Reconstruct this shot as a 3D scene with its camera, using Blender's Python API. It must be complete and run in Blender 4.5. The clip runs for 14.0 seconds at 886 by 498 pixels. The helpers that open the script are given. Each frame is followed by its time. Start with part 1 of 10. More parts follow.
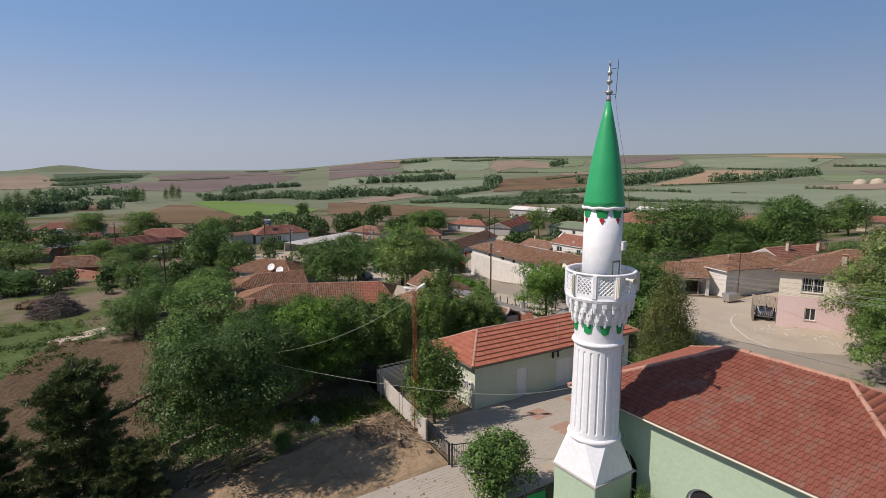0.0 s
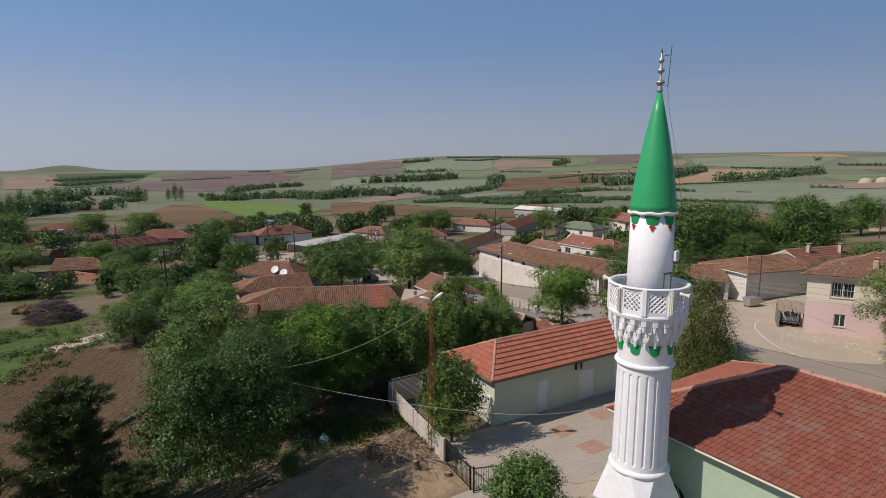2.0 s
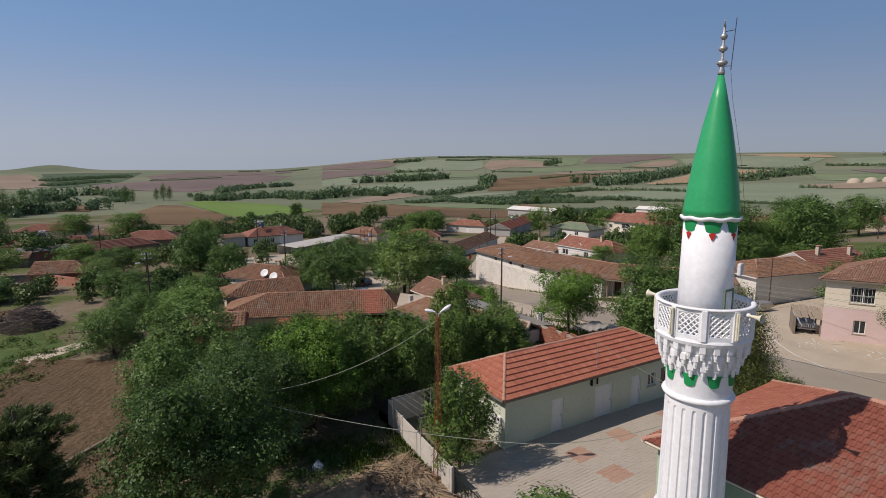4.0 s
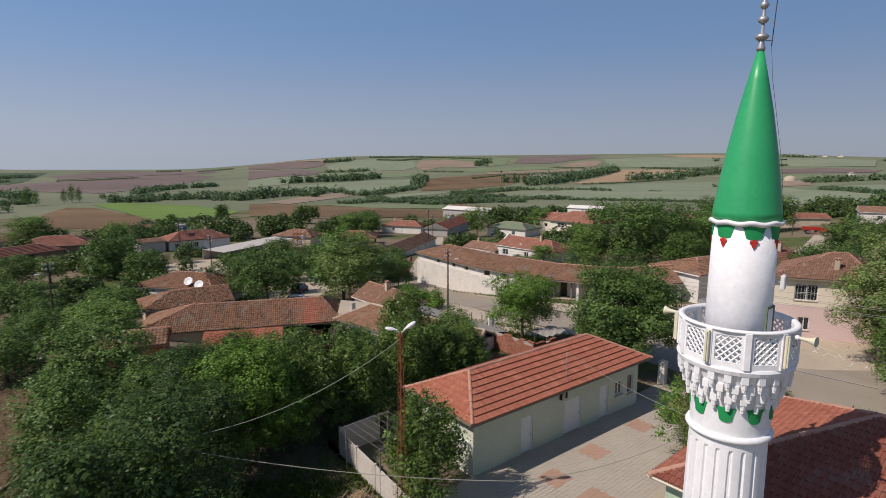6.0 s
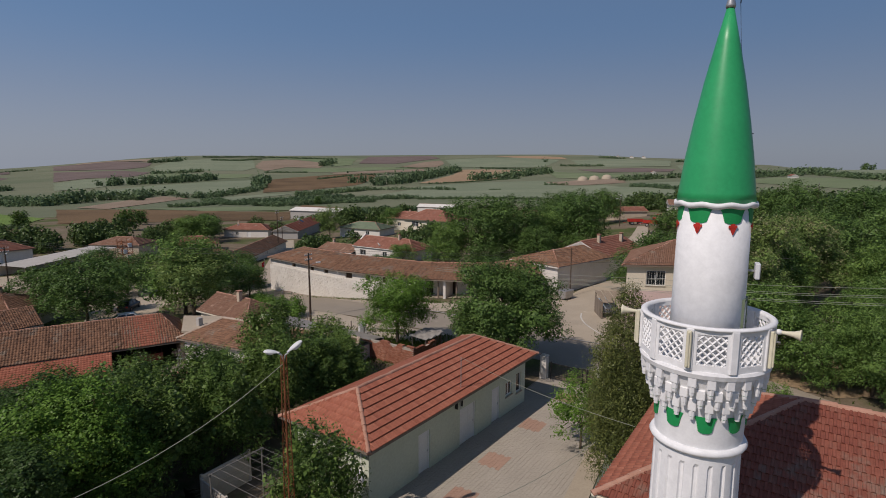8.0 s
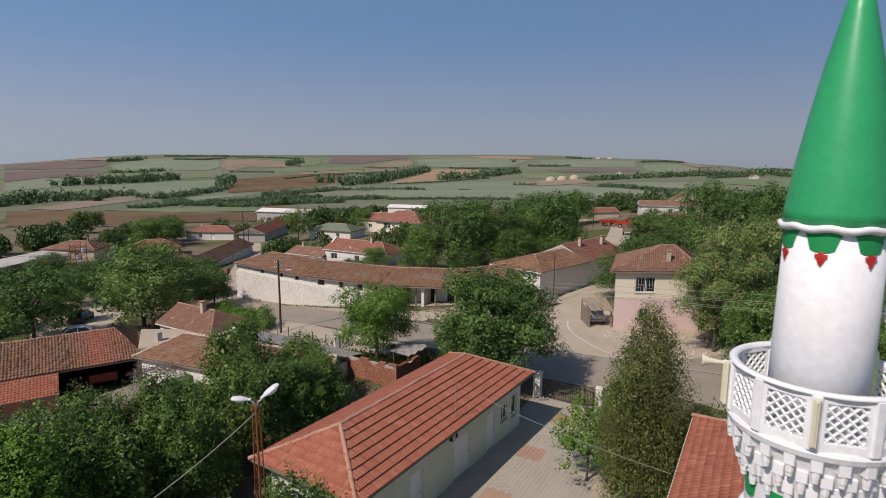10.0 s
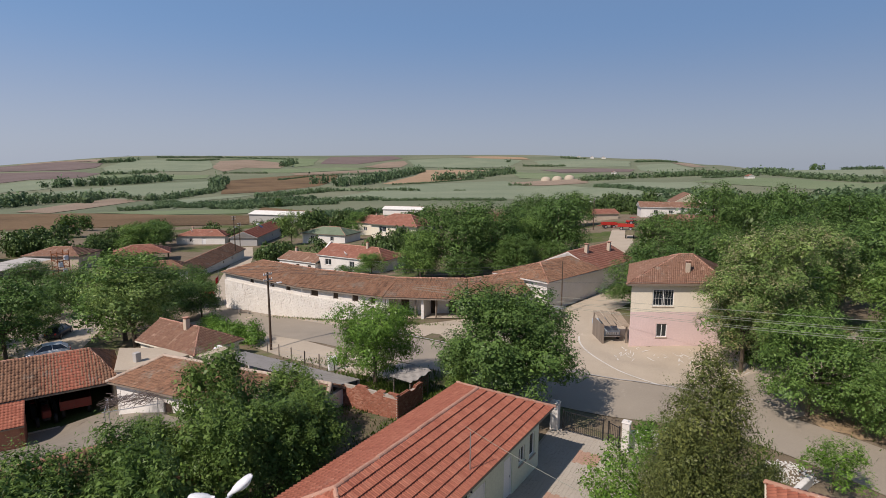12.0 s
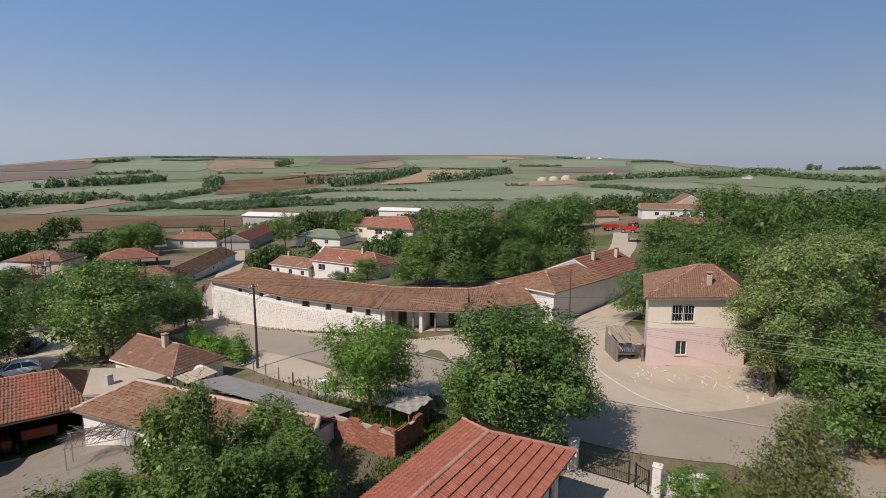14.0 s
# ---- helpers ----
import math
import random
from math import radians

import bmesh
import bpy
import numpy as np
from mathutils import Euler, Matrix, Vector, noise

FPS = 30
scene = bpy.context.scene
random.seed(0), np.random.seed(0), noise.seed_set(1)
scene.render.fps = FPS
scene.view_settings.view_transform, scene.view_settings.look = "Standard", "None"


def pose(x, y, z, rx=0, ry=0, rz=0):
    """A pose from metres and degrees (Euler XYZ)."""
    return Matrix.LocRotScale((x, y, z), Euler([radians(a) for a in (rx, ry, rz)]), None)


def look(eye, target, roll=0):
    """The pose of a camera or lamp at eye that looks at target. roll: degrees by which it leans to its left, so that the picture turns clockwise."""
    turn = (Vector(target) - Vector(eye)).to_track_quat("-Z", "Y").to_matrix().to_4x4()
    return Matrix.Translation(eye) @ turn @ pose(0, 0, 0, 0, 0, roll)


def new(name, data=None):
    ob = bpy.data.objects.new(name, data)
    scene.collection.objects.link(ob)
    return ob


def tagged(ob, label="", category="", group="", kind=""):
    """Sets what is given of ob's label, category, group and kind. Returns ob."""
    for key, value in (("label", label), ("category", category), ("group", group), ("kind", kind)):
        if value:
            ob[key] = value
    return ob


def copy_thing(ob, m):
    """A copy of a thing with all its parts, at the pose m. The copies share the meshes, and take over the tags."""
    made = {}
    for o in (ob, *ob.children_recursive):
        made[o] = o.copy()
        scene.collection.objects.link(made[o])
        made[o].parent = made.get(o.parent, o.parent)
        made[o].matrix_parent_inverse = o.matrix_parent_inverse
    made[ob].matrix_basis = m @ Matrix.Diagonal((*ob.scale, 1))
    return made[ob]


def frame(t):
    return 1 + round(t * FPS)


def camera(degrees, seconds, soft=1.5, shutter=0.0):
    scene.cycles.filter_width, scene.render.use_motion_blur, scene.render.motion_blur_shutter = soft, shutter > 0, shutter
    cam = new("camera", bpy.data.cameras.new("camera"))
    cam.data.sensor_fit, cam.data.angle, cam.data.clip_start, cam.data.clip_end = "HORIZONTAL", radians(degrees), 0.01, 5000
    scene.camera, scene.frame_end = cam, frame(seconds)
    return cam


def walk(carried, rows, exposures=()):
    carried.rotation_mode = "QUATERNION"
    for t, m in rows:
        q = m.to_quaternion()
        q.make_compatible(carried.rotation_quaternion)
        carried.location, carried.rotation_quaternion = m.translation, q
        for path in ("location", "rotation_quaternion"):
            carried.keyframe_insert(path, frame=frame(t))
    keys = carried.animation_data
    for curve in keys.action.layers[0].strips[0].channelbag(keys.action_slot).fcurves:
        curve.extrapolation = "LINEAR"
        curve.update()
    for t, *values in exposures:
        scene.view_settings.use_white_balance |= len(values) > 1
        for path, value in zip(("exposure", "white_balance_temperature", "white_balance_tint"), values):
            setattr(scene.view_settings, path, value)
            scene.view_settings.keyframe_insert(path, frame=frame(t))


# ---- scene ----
cam = camera(76.9, 14.0, 0.8, 0.5)
PATH = [
    (0, (0.231, 0.063, 16.99), (1.316, 1.715, 16.679), -0.0),
    (0.5, (0.256, 0.383, 16.983), (1.339, 2.035, 16.671), 0.0),
    (1, (0.403, 0.976, 17.005), (1.485, 2.629, 16.693), 0.0),
    (1.5, (0.556, 1.762, 17.008), (1.636, 3.416, 16.696), -0.0),
    (2, (0.794, 2.629, 16.996), (1.872, 4.285, 16.683), -0.1),
    (4.5, (2.032, 6.574, 16.834), (3.161, 8.195, 16.521), 0.0),
    (5, (2.204, 7.468, 16.804), (3.374, 9.06, 16.49), 0.0),
    (5.5, (2.48, 8.456, 16.75), (3.698, 10.01, 16.437), 0.0),
    (6, (2.79, 9.466, 16.677), (4.085, 10.957, 16.364), 0.1),
    (6.5, (3.077, 10.459, 16.577), (4.466, 11.864, 16.264), 0.1),
    (7, (3.38, 11.471, 16.388), (4.876, 12.761, 16.076), 0.2),
    (7.5, (3.702, 12.37, 16.23), (5.298, 13.535, 15.919), 0.2),
    (8, (4.047, 13.234, 16.088), (5.697, 14.321, 15.778), 0.2),
    (10.5, (6.98, 16.657, 16.322), (8.69, 17.646, 16.012), 0.3),
    (11, (7.779, 17.33, 16.445), (9.492, 18.316, 16.135), 0.2),
    (11.5, (8.665, 18.047, 16.529), (10.38, 19.029, 16.219), 0.3),
    (12, (9.438, 18.685, 16.596), (11.156, 19.661, 16.287), 0.2),
    (12.5, (10.251, 19.316, 16.663), (11.97, 20.289, 16.354), 0.3),
    (13, (11.048, 19.93, 16.702), (12.77, 20.9, 16.393), 0.2),
    (13.5, (11.908, 20.495, 16.771), (13.632, 21.461, 16.461), 0.2),
    (14, (12.885, 21.102, 16.873), (14.61, 22.066, 16.564), 0.2),
]
walk(cam, [(t, look(eye, target, roll)) for t, eye, target, roll in PATH], [(0, 0.0, 6350, 17), (1, -0.03, 6350, 17), (2, -0.19, 6350, 17), (4.4, -0.16, 6350, 17), (5.5, -0.1, 6350, 17), (7.0, -0.1, 6350, 17), (7.5, -0.28, 6350, 17), (8.0, -0.55, 6350, 17), (8.4, -0.55, 6350, 17), (10.4, -0.08, 6350, 17), (11.0, 0.02, 6350, 17), (14, 0.05, 6350, 17)])

# ---- daylight ----
SUN_TO = Vector((-0.65, 0.19, 0.735)).normalized()
world = bpy.data.worlds.new("sky")
scene.world = world
world.use_nodes = True
wn = world.node_tree.nodes
sky = wn.new("ShaderNodeTexSky")
sky.sky_type = "NISHITA"
sky.sun_disc = False
sky.sun_elevation = math.asin(SUN_TO.z)
sky.sun_rotation = math.atan2(SUN_TO.x, SUN_TO.y)
sky.altitude = 150
sky.air_density = 0.7
sky.dust_density = 0.7
sky.ozone_density = 4.0
wn["Background"].inputs[1].default_value = 0.089
haze = wn.new("ShaderNodeHueSaturation")
haze.inputs["Hue"].default_value = 0.502
haze.inputs["Saturation"].default_value = 0.87
world.node_tree.links.new(sky.outputs[0], haze.inputs["Color"])
# summer haze: greyer towards the horizon, brighter towards the sun
wl = world.node_tree.links
way = wn.new("ShaderNodeTexCoord").outputs["Generated"]
split = wn.new("ShaderNodeSeparateXYZ")
wl.new(way, split.inputs[0])
rise_of = wn.new("ShaderNodeMapRange")
rise_of.interpolation_type = "SMOOTHSTEP"
rise_of.inputs["From Min"].default_value, rise_of.inputs["From Max"].default_value = 0.0, 0.24
wl.new(split.outputs["Z"], rise_of.inputs["Value"])
tone = wn.new("ShaderNodeMix")
tone.data_type = "RGBA"
tone.inputs[6].default_value = (4.2, 4.75, 5.4, 1)
tone.inputs[7].default_value = (2.0, 3.65, 6.05, 1)
wl.new(rise_of.outputs[0], tone.inputs["Factor"])
towards = wn.new("ShaderNodeVectorMath")
towards.operation = "DOT_PRODUCT"
wl.new(way, towards.inputs[0])
towards.inputs[1].default_value = Vector((SUN_TO.x, SUN_TO.y, 0)).normalized()
glow = wn.new("ShaderNodeMath")
glow.operation = "MULTIPLY_ADD"
wl.new(towards.outputs["Value"], glow.inputs[0])
glow.inputs[1].default_value, glow.inputs[2].default_value = 0.26, 1.07
scaled = wn.new("ShaderNodeVectorMath")
scaled.operation = "SCALE"
wl.new(tone.outputs[2], scaled.inputs[0])
wl.new(glow.outputs[0], scaled.inputs["Scale"])
amount = wn.new("ShaderNodeMapRange")
amount.interpolation_type = "SMOOTHSTEP"
amount.inputs["From Min"].default_value, amount.inputs["From Max"].default_value = 0.15, 0.55
amount.inputs["To Min"].default_value, amount.inputs["To Max"].default_value = 0.85, 0.25
wl.new(split.outputs["Z"], amount.inputs["Value"])
veil = wn.new("ShaderNodeMix")
veil.data_type = "RGBA"
wl.new(amount.outputs[0], veil.inputs["Factor"])
wl.new(haze.outputs[0], veil.inputs[6])
wl.new(scaled.outputs[0], veil.inputs[7])
wl.new(veil.outputs[2], wn["Background"].inputs[0])
sun_data = bpy.data.lights.new("sun", "SUN")
sun_data.energy = 4.3
sun_data.angle = radians(0.55)
sun_data.color = (1.0, 0.91, 0.78)
sun = new("sun", sun_data)
sun.matrix_world = look(tuple(SUN_TO * 300), (0, 0, 0))

# ---- materials ----
def nodes_of(name):
    m = bpy.data.materials.new(name)
    m.use_nodes = True
    t = m.node_tree
    return m, t.nodes, t.links, t.nodes["Principled BSDF"]


def ramp(n, stops):
    r = n.new("ShaderNodeValToRGB")
    e = r.color_ramp.elements
    while len(e) < len(stops):
        e.new(0.5)
    for el, (p, c) in zip(e, stops):
        el.position, el.color = p, (*c, 1)
    return r


def noise_node(n, l, vec, scale, detail=5, rough=0.6):
    t = n.new("ShaderNodeTexNoise")
    t.inputs["Scale"].default_value = scale
    t.inputs["Detail"].default_value = detail
    t.inputs["Roughness"].default_value = rough
    l.new(vec, t.inputs["Vector"])
    return t.outputs["Fac"]


def mixed(n, l, fac, a, b, mode="MIX"):
    m = n.new("ShaderNodeMix")
    m.data_type, m.blend_type = "RGBA", mode
    for sock, v in ((m.inputs[0], fac), (m.inputs[6], a), (m.inputs[7], b)):
        if isinstance(v, bpy.types.NodeSocket):
            l.new(v, sock)
        elif isinstance(v, (int, float)):
            sock.default_value = v
        else:
            sock.default_value = (*v, 1)
    return m.outputs[2]


def surface(name, dark, light, big=0.6, fine=9.0, rough=0.85, bump=0.3, stain=None, stain_at=0.62, spec=0.3, metal=0.0, depth=0.02, world_space=False, stretch=None):
    """A two-scale mottled surface: broad tone, fine grain, optional stains, relief."""
    m, n, l, b = nodes_of(name)
    if world_space:
        vec = n.new("ShaderNodeNewGeometry").outputs["Position"]
    else:
        vec = n.new("ShaderNodeTexCoord").outputs["Object"]
    if stretch:
        mp = n.new("ShaderNodeMapping")
        mp.inputs["Scale"].default_value = stretch
        l.new(vec, mp.inputs["Vector"])
        vec = mp.outputs[0]
    f1 = noise_node(n, l, vec, big)
    f2 = noise_node(n, l, vec, fine, 6, 0.7)
    r1 = ramp(n, ((0.3, dark), (0.72, light)))
    l.new(f1, r1.inputs[0])
    mid = tuple((a + c) / 2 for a, c in zip(dark, light))
    r2 = ramp(n, ((0.25, tuple(c * 0.72 for c in mid)), (0.8, tuple(min(1, c * 1.22) for c in mid))))
    l.new(f2, r2.inputs[0])
    col = mixed(n, l, 0.45, r1.outputs[0], r2.outputs[0])
    if stain:
        f3 = noise_node(n, l, vec, big * 2.7, 8, 0.75)
        r3 = ramp(n, ((stain_at, (0, 0, 0)), (min(1, stain_at + 0.1), (1, 1, 1))))
        l.new(f3, r3.inputs[0])
        col = mixed(n, l, r3.outputs[0], col, stain)
    l.new(col, b.inputs["Base Color"])
    b.inputs["Roughness"].default_value = rough
    b.inputs["Specular IOR Level"].default_value = spec
    b.inputs["Metallic"].default_value = metal
    if bump:
        bp = n.new("ShaderNodeBump")
        bp.inputs["Strength"].default_value = bump
        bp.inputs["Distance"].default_value = depth
        l.new(f2, bp.inputs["Height"])
        l.new(bp.outputs[0], b.inputs["Normal"])
    return m


def tile_mat(name, tones, rough=0.8, moss=None, moss_at=0.6, each=0.5, streak=0.0):
    """Clay tiles: every tile of the roof has its own tone, with lichen patches."""
    m, n, l, b = nodes_of(name)
    uv = n.new("ShaderNodeUVMap").outputs[0]
    fl = n.new("ShaderNodeVectorMath")
    fl.operation = "FLOOR"
    l.new(uv, fl.inputs[0])
    info = n.new("ShaderNodeObjectInfo")
    add = n.new("ShaderNodeVectorMath")
    add.operation = "ADD"
    l.new(fl.outputs[0], add.inputs[0])
    mix = n.new("ShaderNodeMath")
    mix.operation = "MULTIPLY_ADD"
    l.new(n.new("ShaderNodeNewGeometry").outputs["Random Per Island"], mix.inputs[0])
    mix.inputs[1].default_value = 37.0
    l.new(info.outputs["Random"], mix.inputs[2])
    l.new(mix.outputs[0], add.inputs[1])
    wnz = n.new("ShaderNodeTexWhiteNoise")
    wnz.noise_dimensions = "3D"
    l.new(add.outputs[0], wnz.inputs["Vector"])
    own = wnz.outputs["Value"]
    if streak:
        # columns of cover tiles weather alike down the slope
        run = n.new("ShaderNodeVectorMath")
        run.operation = "MULTIPLY"
        l.new(uv, run.inputs[0])
        run.inputs[1].default_value = (1.0, 0.13, 1.0)
        run_floor = n.new("ShaderNodeVectorMath")
        run_floor.operation = "FLOOR"
        l.new(run.outputs[0], run_floor.inputs[0])
        col_noise = n.new("ShaderNodeTexWhiteNoise")
        col_noise.noise_dimensions = "3D"
        l.new(run_floor.outputs[0], col_noise.inputs["Vector"])
        both = n.new("ShaderNodeMix")
        both.inputs["Factor"].default_value = streak
        l.new(own, both.inputs[2])
        l.new(col_noise.outputs["Value"], both.inputs[3])
        own = both.outputs[0]
    k = len(tones) - 1
    r = ramp(n, [(0.22 + 0.56 * i / k, c) for i, c in enumerate(tones)])
    pos = n.new("ShaderNodeNewGeometry").outputs["Position"]
    wide = noise_node(n, l, pos, 0.7, 4, 0.7)
    blend = n.new("ShaderNodeMath")
    blend.operation = "MULTIPLY_ADD"
    l.new(own, blend.inputs[0])
    blend.inputs[1].default_value = each
    shift = n.new("ShaderNodeMath")
    shift.operation = "MULTIPLY"
    l.new(wide, shift.inputs[0])
    shift.inputs[1].default_value = 1 - each
    l.new(shift.outputs[0], blend.inputs[2])
    l.new(blend.outputs[0], r.inputs[0])
    grain = noise_node(n, l, pos, 6.0, 6, 0.7)
    rg = ramp(n, ((0.25, (0.72, 0.72, 0.72)), (0.8, (1.18, 1.18, 1.18))))
    l.new(grain, rg.inputs[0])
    col = mixed(n, l, 1.0, r.outputs[0], rg.outputs[0], "MULTIPLY")
    if moss:
        f = noise_node(n, l, pos, 0.55, 8, 0.72)
        rm = ramp(n, ((moss_at, (0, 0, 0)), (moss_at + 0.14, (0.85, 0.85, 0.85))))
        l.new(f, rm.inputs[0])
        col = mixed(n, l, rm.outputs[0], col, moss)
    l.new(col, b.inputs["Base Color"])
    b.inputs["Roughness"].default_value = rough
    b.inputs["Specular IOR Level"].default_value = 0.25
    bp = n.new("ShaderNodeBump")
    bp.inputs["Strength"].default_value = 0.35
    bp.inputs["Distance"].default_value = 0.01
    l.new(grain, bp.inputs["Height"])
    l.new(bp.outputs[0], b.inputs["Normal"])
    return m


def leaf_mat(name, dark, light, gloss=0.2, thin=0.22):
    """Leaves: each leaf its own green, a little light comes through."""
    m, n, l, b = nodes_of(name)
    geo = n.new("ShaderNodeNewGeometry")
    info = n.new("ShaderNodeObjectInfo")
    r = ramp(n, ((0.0, dark), (0.6, tuple((a + c) / 2 for a, c in zip(dark, light))), (1.0, light)))
    l.new(geo.outputs["Random Per Island"], r.inputs[0])
    big = noise_node(n, l, geo.outputs["Position"], 0.45, 3)
    rb = ramp(n, ((0.3, (0.72, 0.78, 0.7)), (0.75, (1.2, 1.15, 1.1))))
    l.new(big, rb.inputs[0])
    col = mixed(n, l, 1.0, r.outputs[0], rb.outputs[0], "MULTIPLY")
    rt = ramp(n, ((0.0, (0.85, 0.9, 0.85)), (1.0, (1.12, 1.1, 1.0))))
    l.new(info.outputs["Random"], rt.inputs[0])
    col = mixed(n, l, 1.0, col, rt.outputs[0], "MULTIPLY")
    l.new(col, b.inputs["Base Color"])
    b.inputs["Roughness"].default_value = 0.42
    b.inputs["Specular IOR Level"].default_value = gloss
    tr = n.new("ShaderNodeBsdfTranslucent")
    l.new(col, tr.inputs["Color"])
    mx = n.new("ShaderNodeMixShader")
    mx.inputs[0].default_value = thin
    l.new(b.outputs[0], mx.inputs[1])
    l.new(tr.outputs[0], mx.inputs[2])
    l.new(mx.outputs[0], n["Material Output"].inputs[0])
    return m


def field_mat(name, dark, light, row=0.0, angle=0.0, big=0.02, strength=0.35, furrow=0.0, clod=1.3):
    """A crop or ploughed field: broad tone, clods, and drilled rows."""
    m, n, l, b = nodes_of(name)
    pos = n.new("ShaderNodeNewGeometry").outputs["Position"]
    f1 = noise_node(n, l, pos, big, 6, 0.65)
    f2 = noise_node(n, l, pos, clod, 6, 0.75)
    r1 = ramp(n, ((0.3, dark), (0.7, light)))
    l.new(f1, r1.inputs[0])
    lo, hi = (0.68, 1.22) if clod < 2 else (0.5, 1.5)
    rg = ramp(n, ((0.3, (lo, lo, lo)), (0.74, (hi, hi, hi))))
    l.new(f2, rg.inputs[0])
    col = mixed(n, l, 1.0, r1.outputs[0], rg.outputs[0], "MULTIPLY")
    h = f2
    if row:
        mp = n.new("ShaderNodeMapping")
        mp.inputs["Rotation"].default_value = (0, 0, radians(angle))
        l.new(pos, mp.inputs["Vector"])
        wv = n.new("ShaderNodeTexWave")
        wv.inputs["Scale"].default_value = row
        wv.inputs["Distortion"].default_value = 6.0
        wv.inputs["Detail"].default_value = 4
        l.new(mp.outputs[0], wv.inputs["Vector"])
        rw = ramp(n, ((0.1, (0.8, 0.8, 0.8)), (0.9, (1.12, 1.12, 1.12))))
        l.new(wv.outputs["Fac"], rw.inputs[0])
        col = mixed(n, l, strength, col, mixed(n, l, 1.0, col, rw.outputs[0], "MULTIPLY"))
        if furrow:
            both = n.new("ShaderNodeMath")
            both.operation = "MULTIPLY_ADD"
            l.new(wv.outputs["Fac"], both.inputs[0])
            both.inputs[1].default_value = furrow
            l.new(f2, both.inputs[2])
            h = both.outputs[0]
    l.new(col, b.inputs["Base Color"])
    b.inputs["Roughness"].default_value = 0.95
    b.inputs["Specular IOR Level"].default_value = 0.1
    bp = n.new("ShaderNodeBump")
    bp.inputs["Strength"].default_value = 0.6 if clod < 2 else 1.0
    bp.inputs["Distance"].default_value = 0.12 if clod < 2 else 0.2
    l.new(h, bp.inputs["Height"])
    l.new(bp.outputs[0], b.inputs["Normal"])
    return m


def glass_mat():
    m, n, l, b = nodes_of("window_glass")
    b.inputs["Base Color"].default_value = (0.02, 0.025, 0.03, 1)
    b.inputs["Roughness"].default_value = 0.06
    b.inputs["Specular IOR Level"].default_value = 0.7
    return m


def ground_mat():
    """Village ground: trodden pale earth, dry grass and weeds in patches."""
    m, n, l, b = nodes_of("village_ground")
    pos = n.new("ShaderNodeNewGeometry").outputs["Position"]
    big = noise_node(n, l, pos, 0.045, 6, 0.65)
    mid = noise_node(n, l, pos, 0.35, 7, 0.7)
    fine = noise_node(n, l, pos, 5.0, 6, 0.75)
    earth = ramp(n, ((0.25, (0.145, 0.112, 0.073)), (0.75, (0.265, 0.213, 0.152))))
    l.new(mid, earth.inputs[0])
    grass = ramp(n, ((0.25, (0.045, 0.075, 0.02)), (0.75, (0.13, 0.15, 0.05))))
    l.new(mid, grass.inputs[0])
    mask = ramp(n, ((0.44, (0, 0, 0)), (0.56, (1, 1, 1))))
    add = n.new("ShaderNodeMath")
    add.operation = "MULTIPLY_ADD"
    l.new(mid, add.inputs[0])
    add.inputs[1].default_value = 0.5
    l.new(big, add.inputs[2])
    sub = n.new("ShaderNodeMath")
    sub.operation = "SUBTRACT"
    l.new(add.outputs[0], sub.inputs[0])
    sub.inputs[1].default_value = 0.28
    l.new(sub.outputs[0], mask.inputs[0])
    col = mixed(n, l, mask.outputs[0], earth.outputs[0], grass.outputs[0])
    rg = ramp(n, ((0.25, (0.7, 0.7, 0.7)), (0.8, (1.25, 1.25, 1.25))))
    l.new(fine, rg.inputs[0])
    col = mixed(n, l, 1.0, col, rg.outputs[0], "MULTIPLY")
    l.new(col, b.inputs["Base Color"])
    b.inputs["Roughness"].default_value = 0.95
    b.inputs["Specular IOR Level"].default_value = 0.1
    bp = n.new("ShaderNodeBump")
    bp.inputs["Strength"].default_value = 0.5
    bp.inputs["Distance"].default_value = 0.06
    l.new(fine, bp.inputs["Height"])
    l.new(bp.outputs[0], b.inputs["Normal"])
    return m


GROUND = ground_mat()
ASPHALT = surface("worn_asphalt", (0.275, 0.235, 0.182), (0.35, 0.302, 0.235), 0.25, 14, 0.9, 0.25, (0.4, 0.345, 0.27), 0.6, world_space=True)
CONCRETE = surface("dusty_concrete", (0.385, 0.32, 0.238), (0.52, 0.44, 0.335), 0.3, 9, 0.9, 0.25, (0.6, 0.52, 0.41), 0.64, world_space=True)
DIRT = surface("yellow_earth", (0.24, 0.165, 0.092), (0.42, 0.31, 0.19), 0.5, 6, 0.95, 0.9, (0.15, 0.112, 0.076), 0.56, depth=0.08, world_space=True)
PAVER = surface("grey_paving_block", (0.350, 0.308, 0.249), (0.477, 0.424, 0.353), 0.35, 12, 0.85, 0.3, (0.250, 0.221, 0.193), 0.66, world_space=True)
PAVER_RED = surface("red_paving_block", (0.368, 0.218, 0.156), (0.460, 0.310, 0.228), 0.5, 12, 0.85, 0.3, world_space=True)
SANDY = surface("joint_sand", (0.31, 0.268, 0.212), (0.4, 0.35, 0.285), 0.6, 14, 0.95, 0.3, world_space=True)
WHITE_PAINT = surface("white_lime_paint", (0.81, 0.81, 0.81), (0.86, 0.86, 0.86), 0.7, 5, 0.7, 0.16, (0.72, 0.71, 0.69), 0.74, depth=0.012)
GREEN_PAINT = surface("green_cone_paint", (0.022, 0.32, 0.11), (0.035, 0.4, 0.145), 0.8, 8, 0.38, 0.15, (0.03, 0.33, 0.13), 0.68, spec=0.45, depth=0.008)
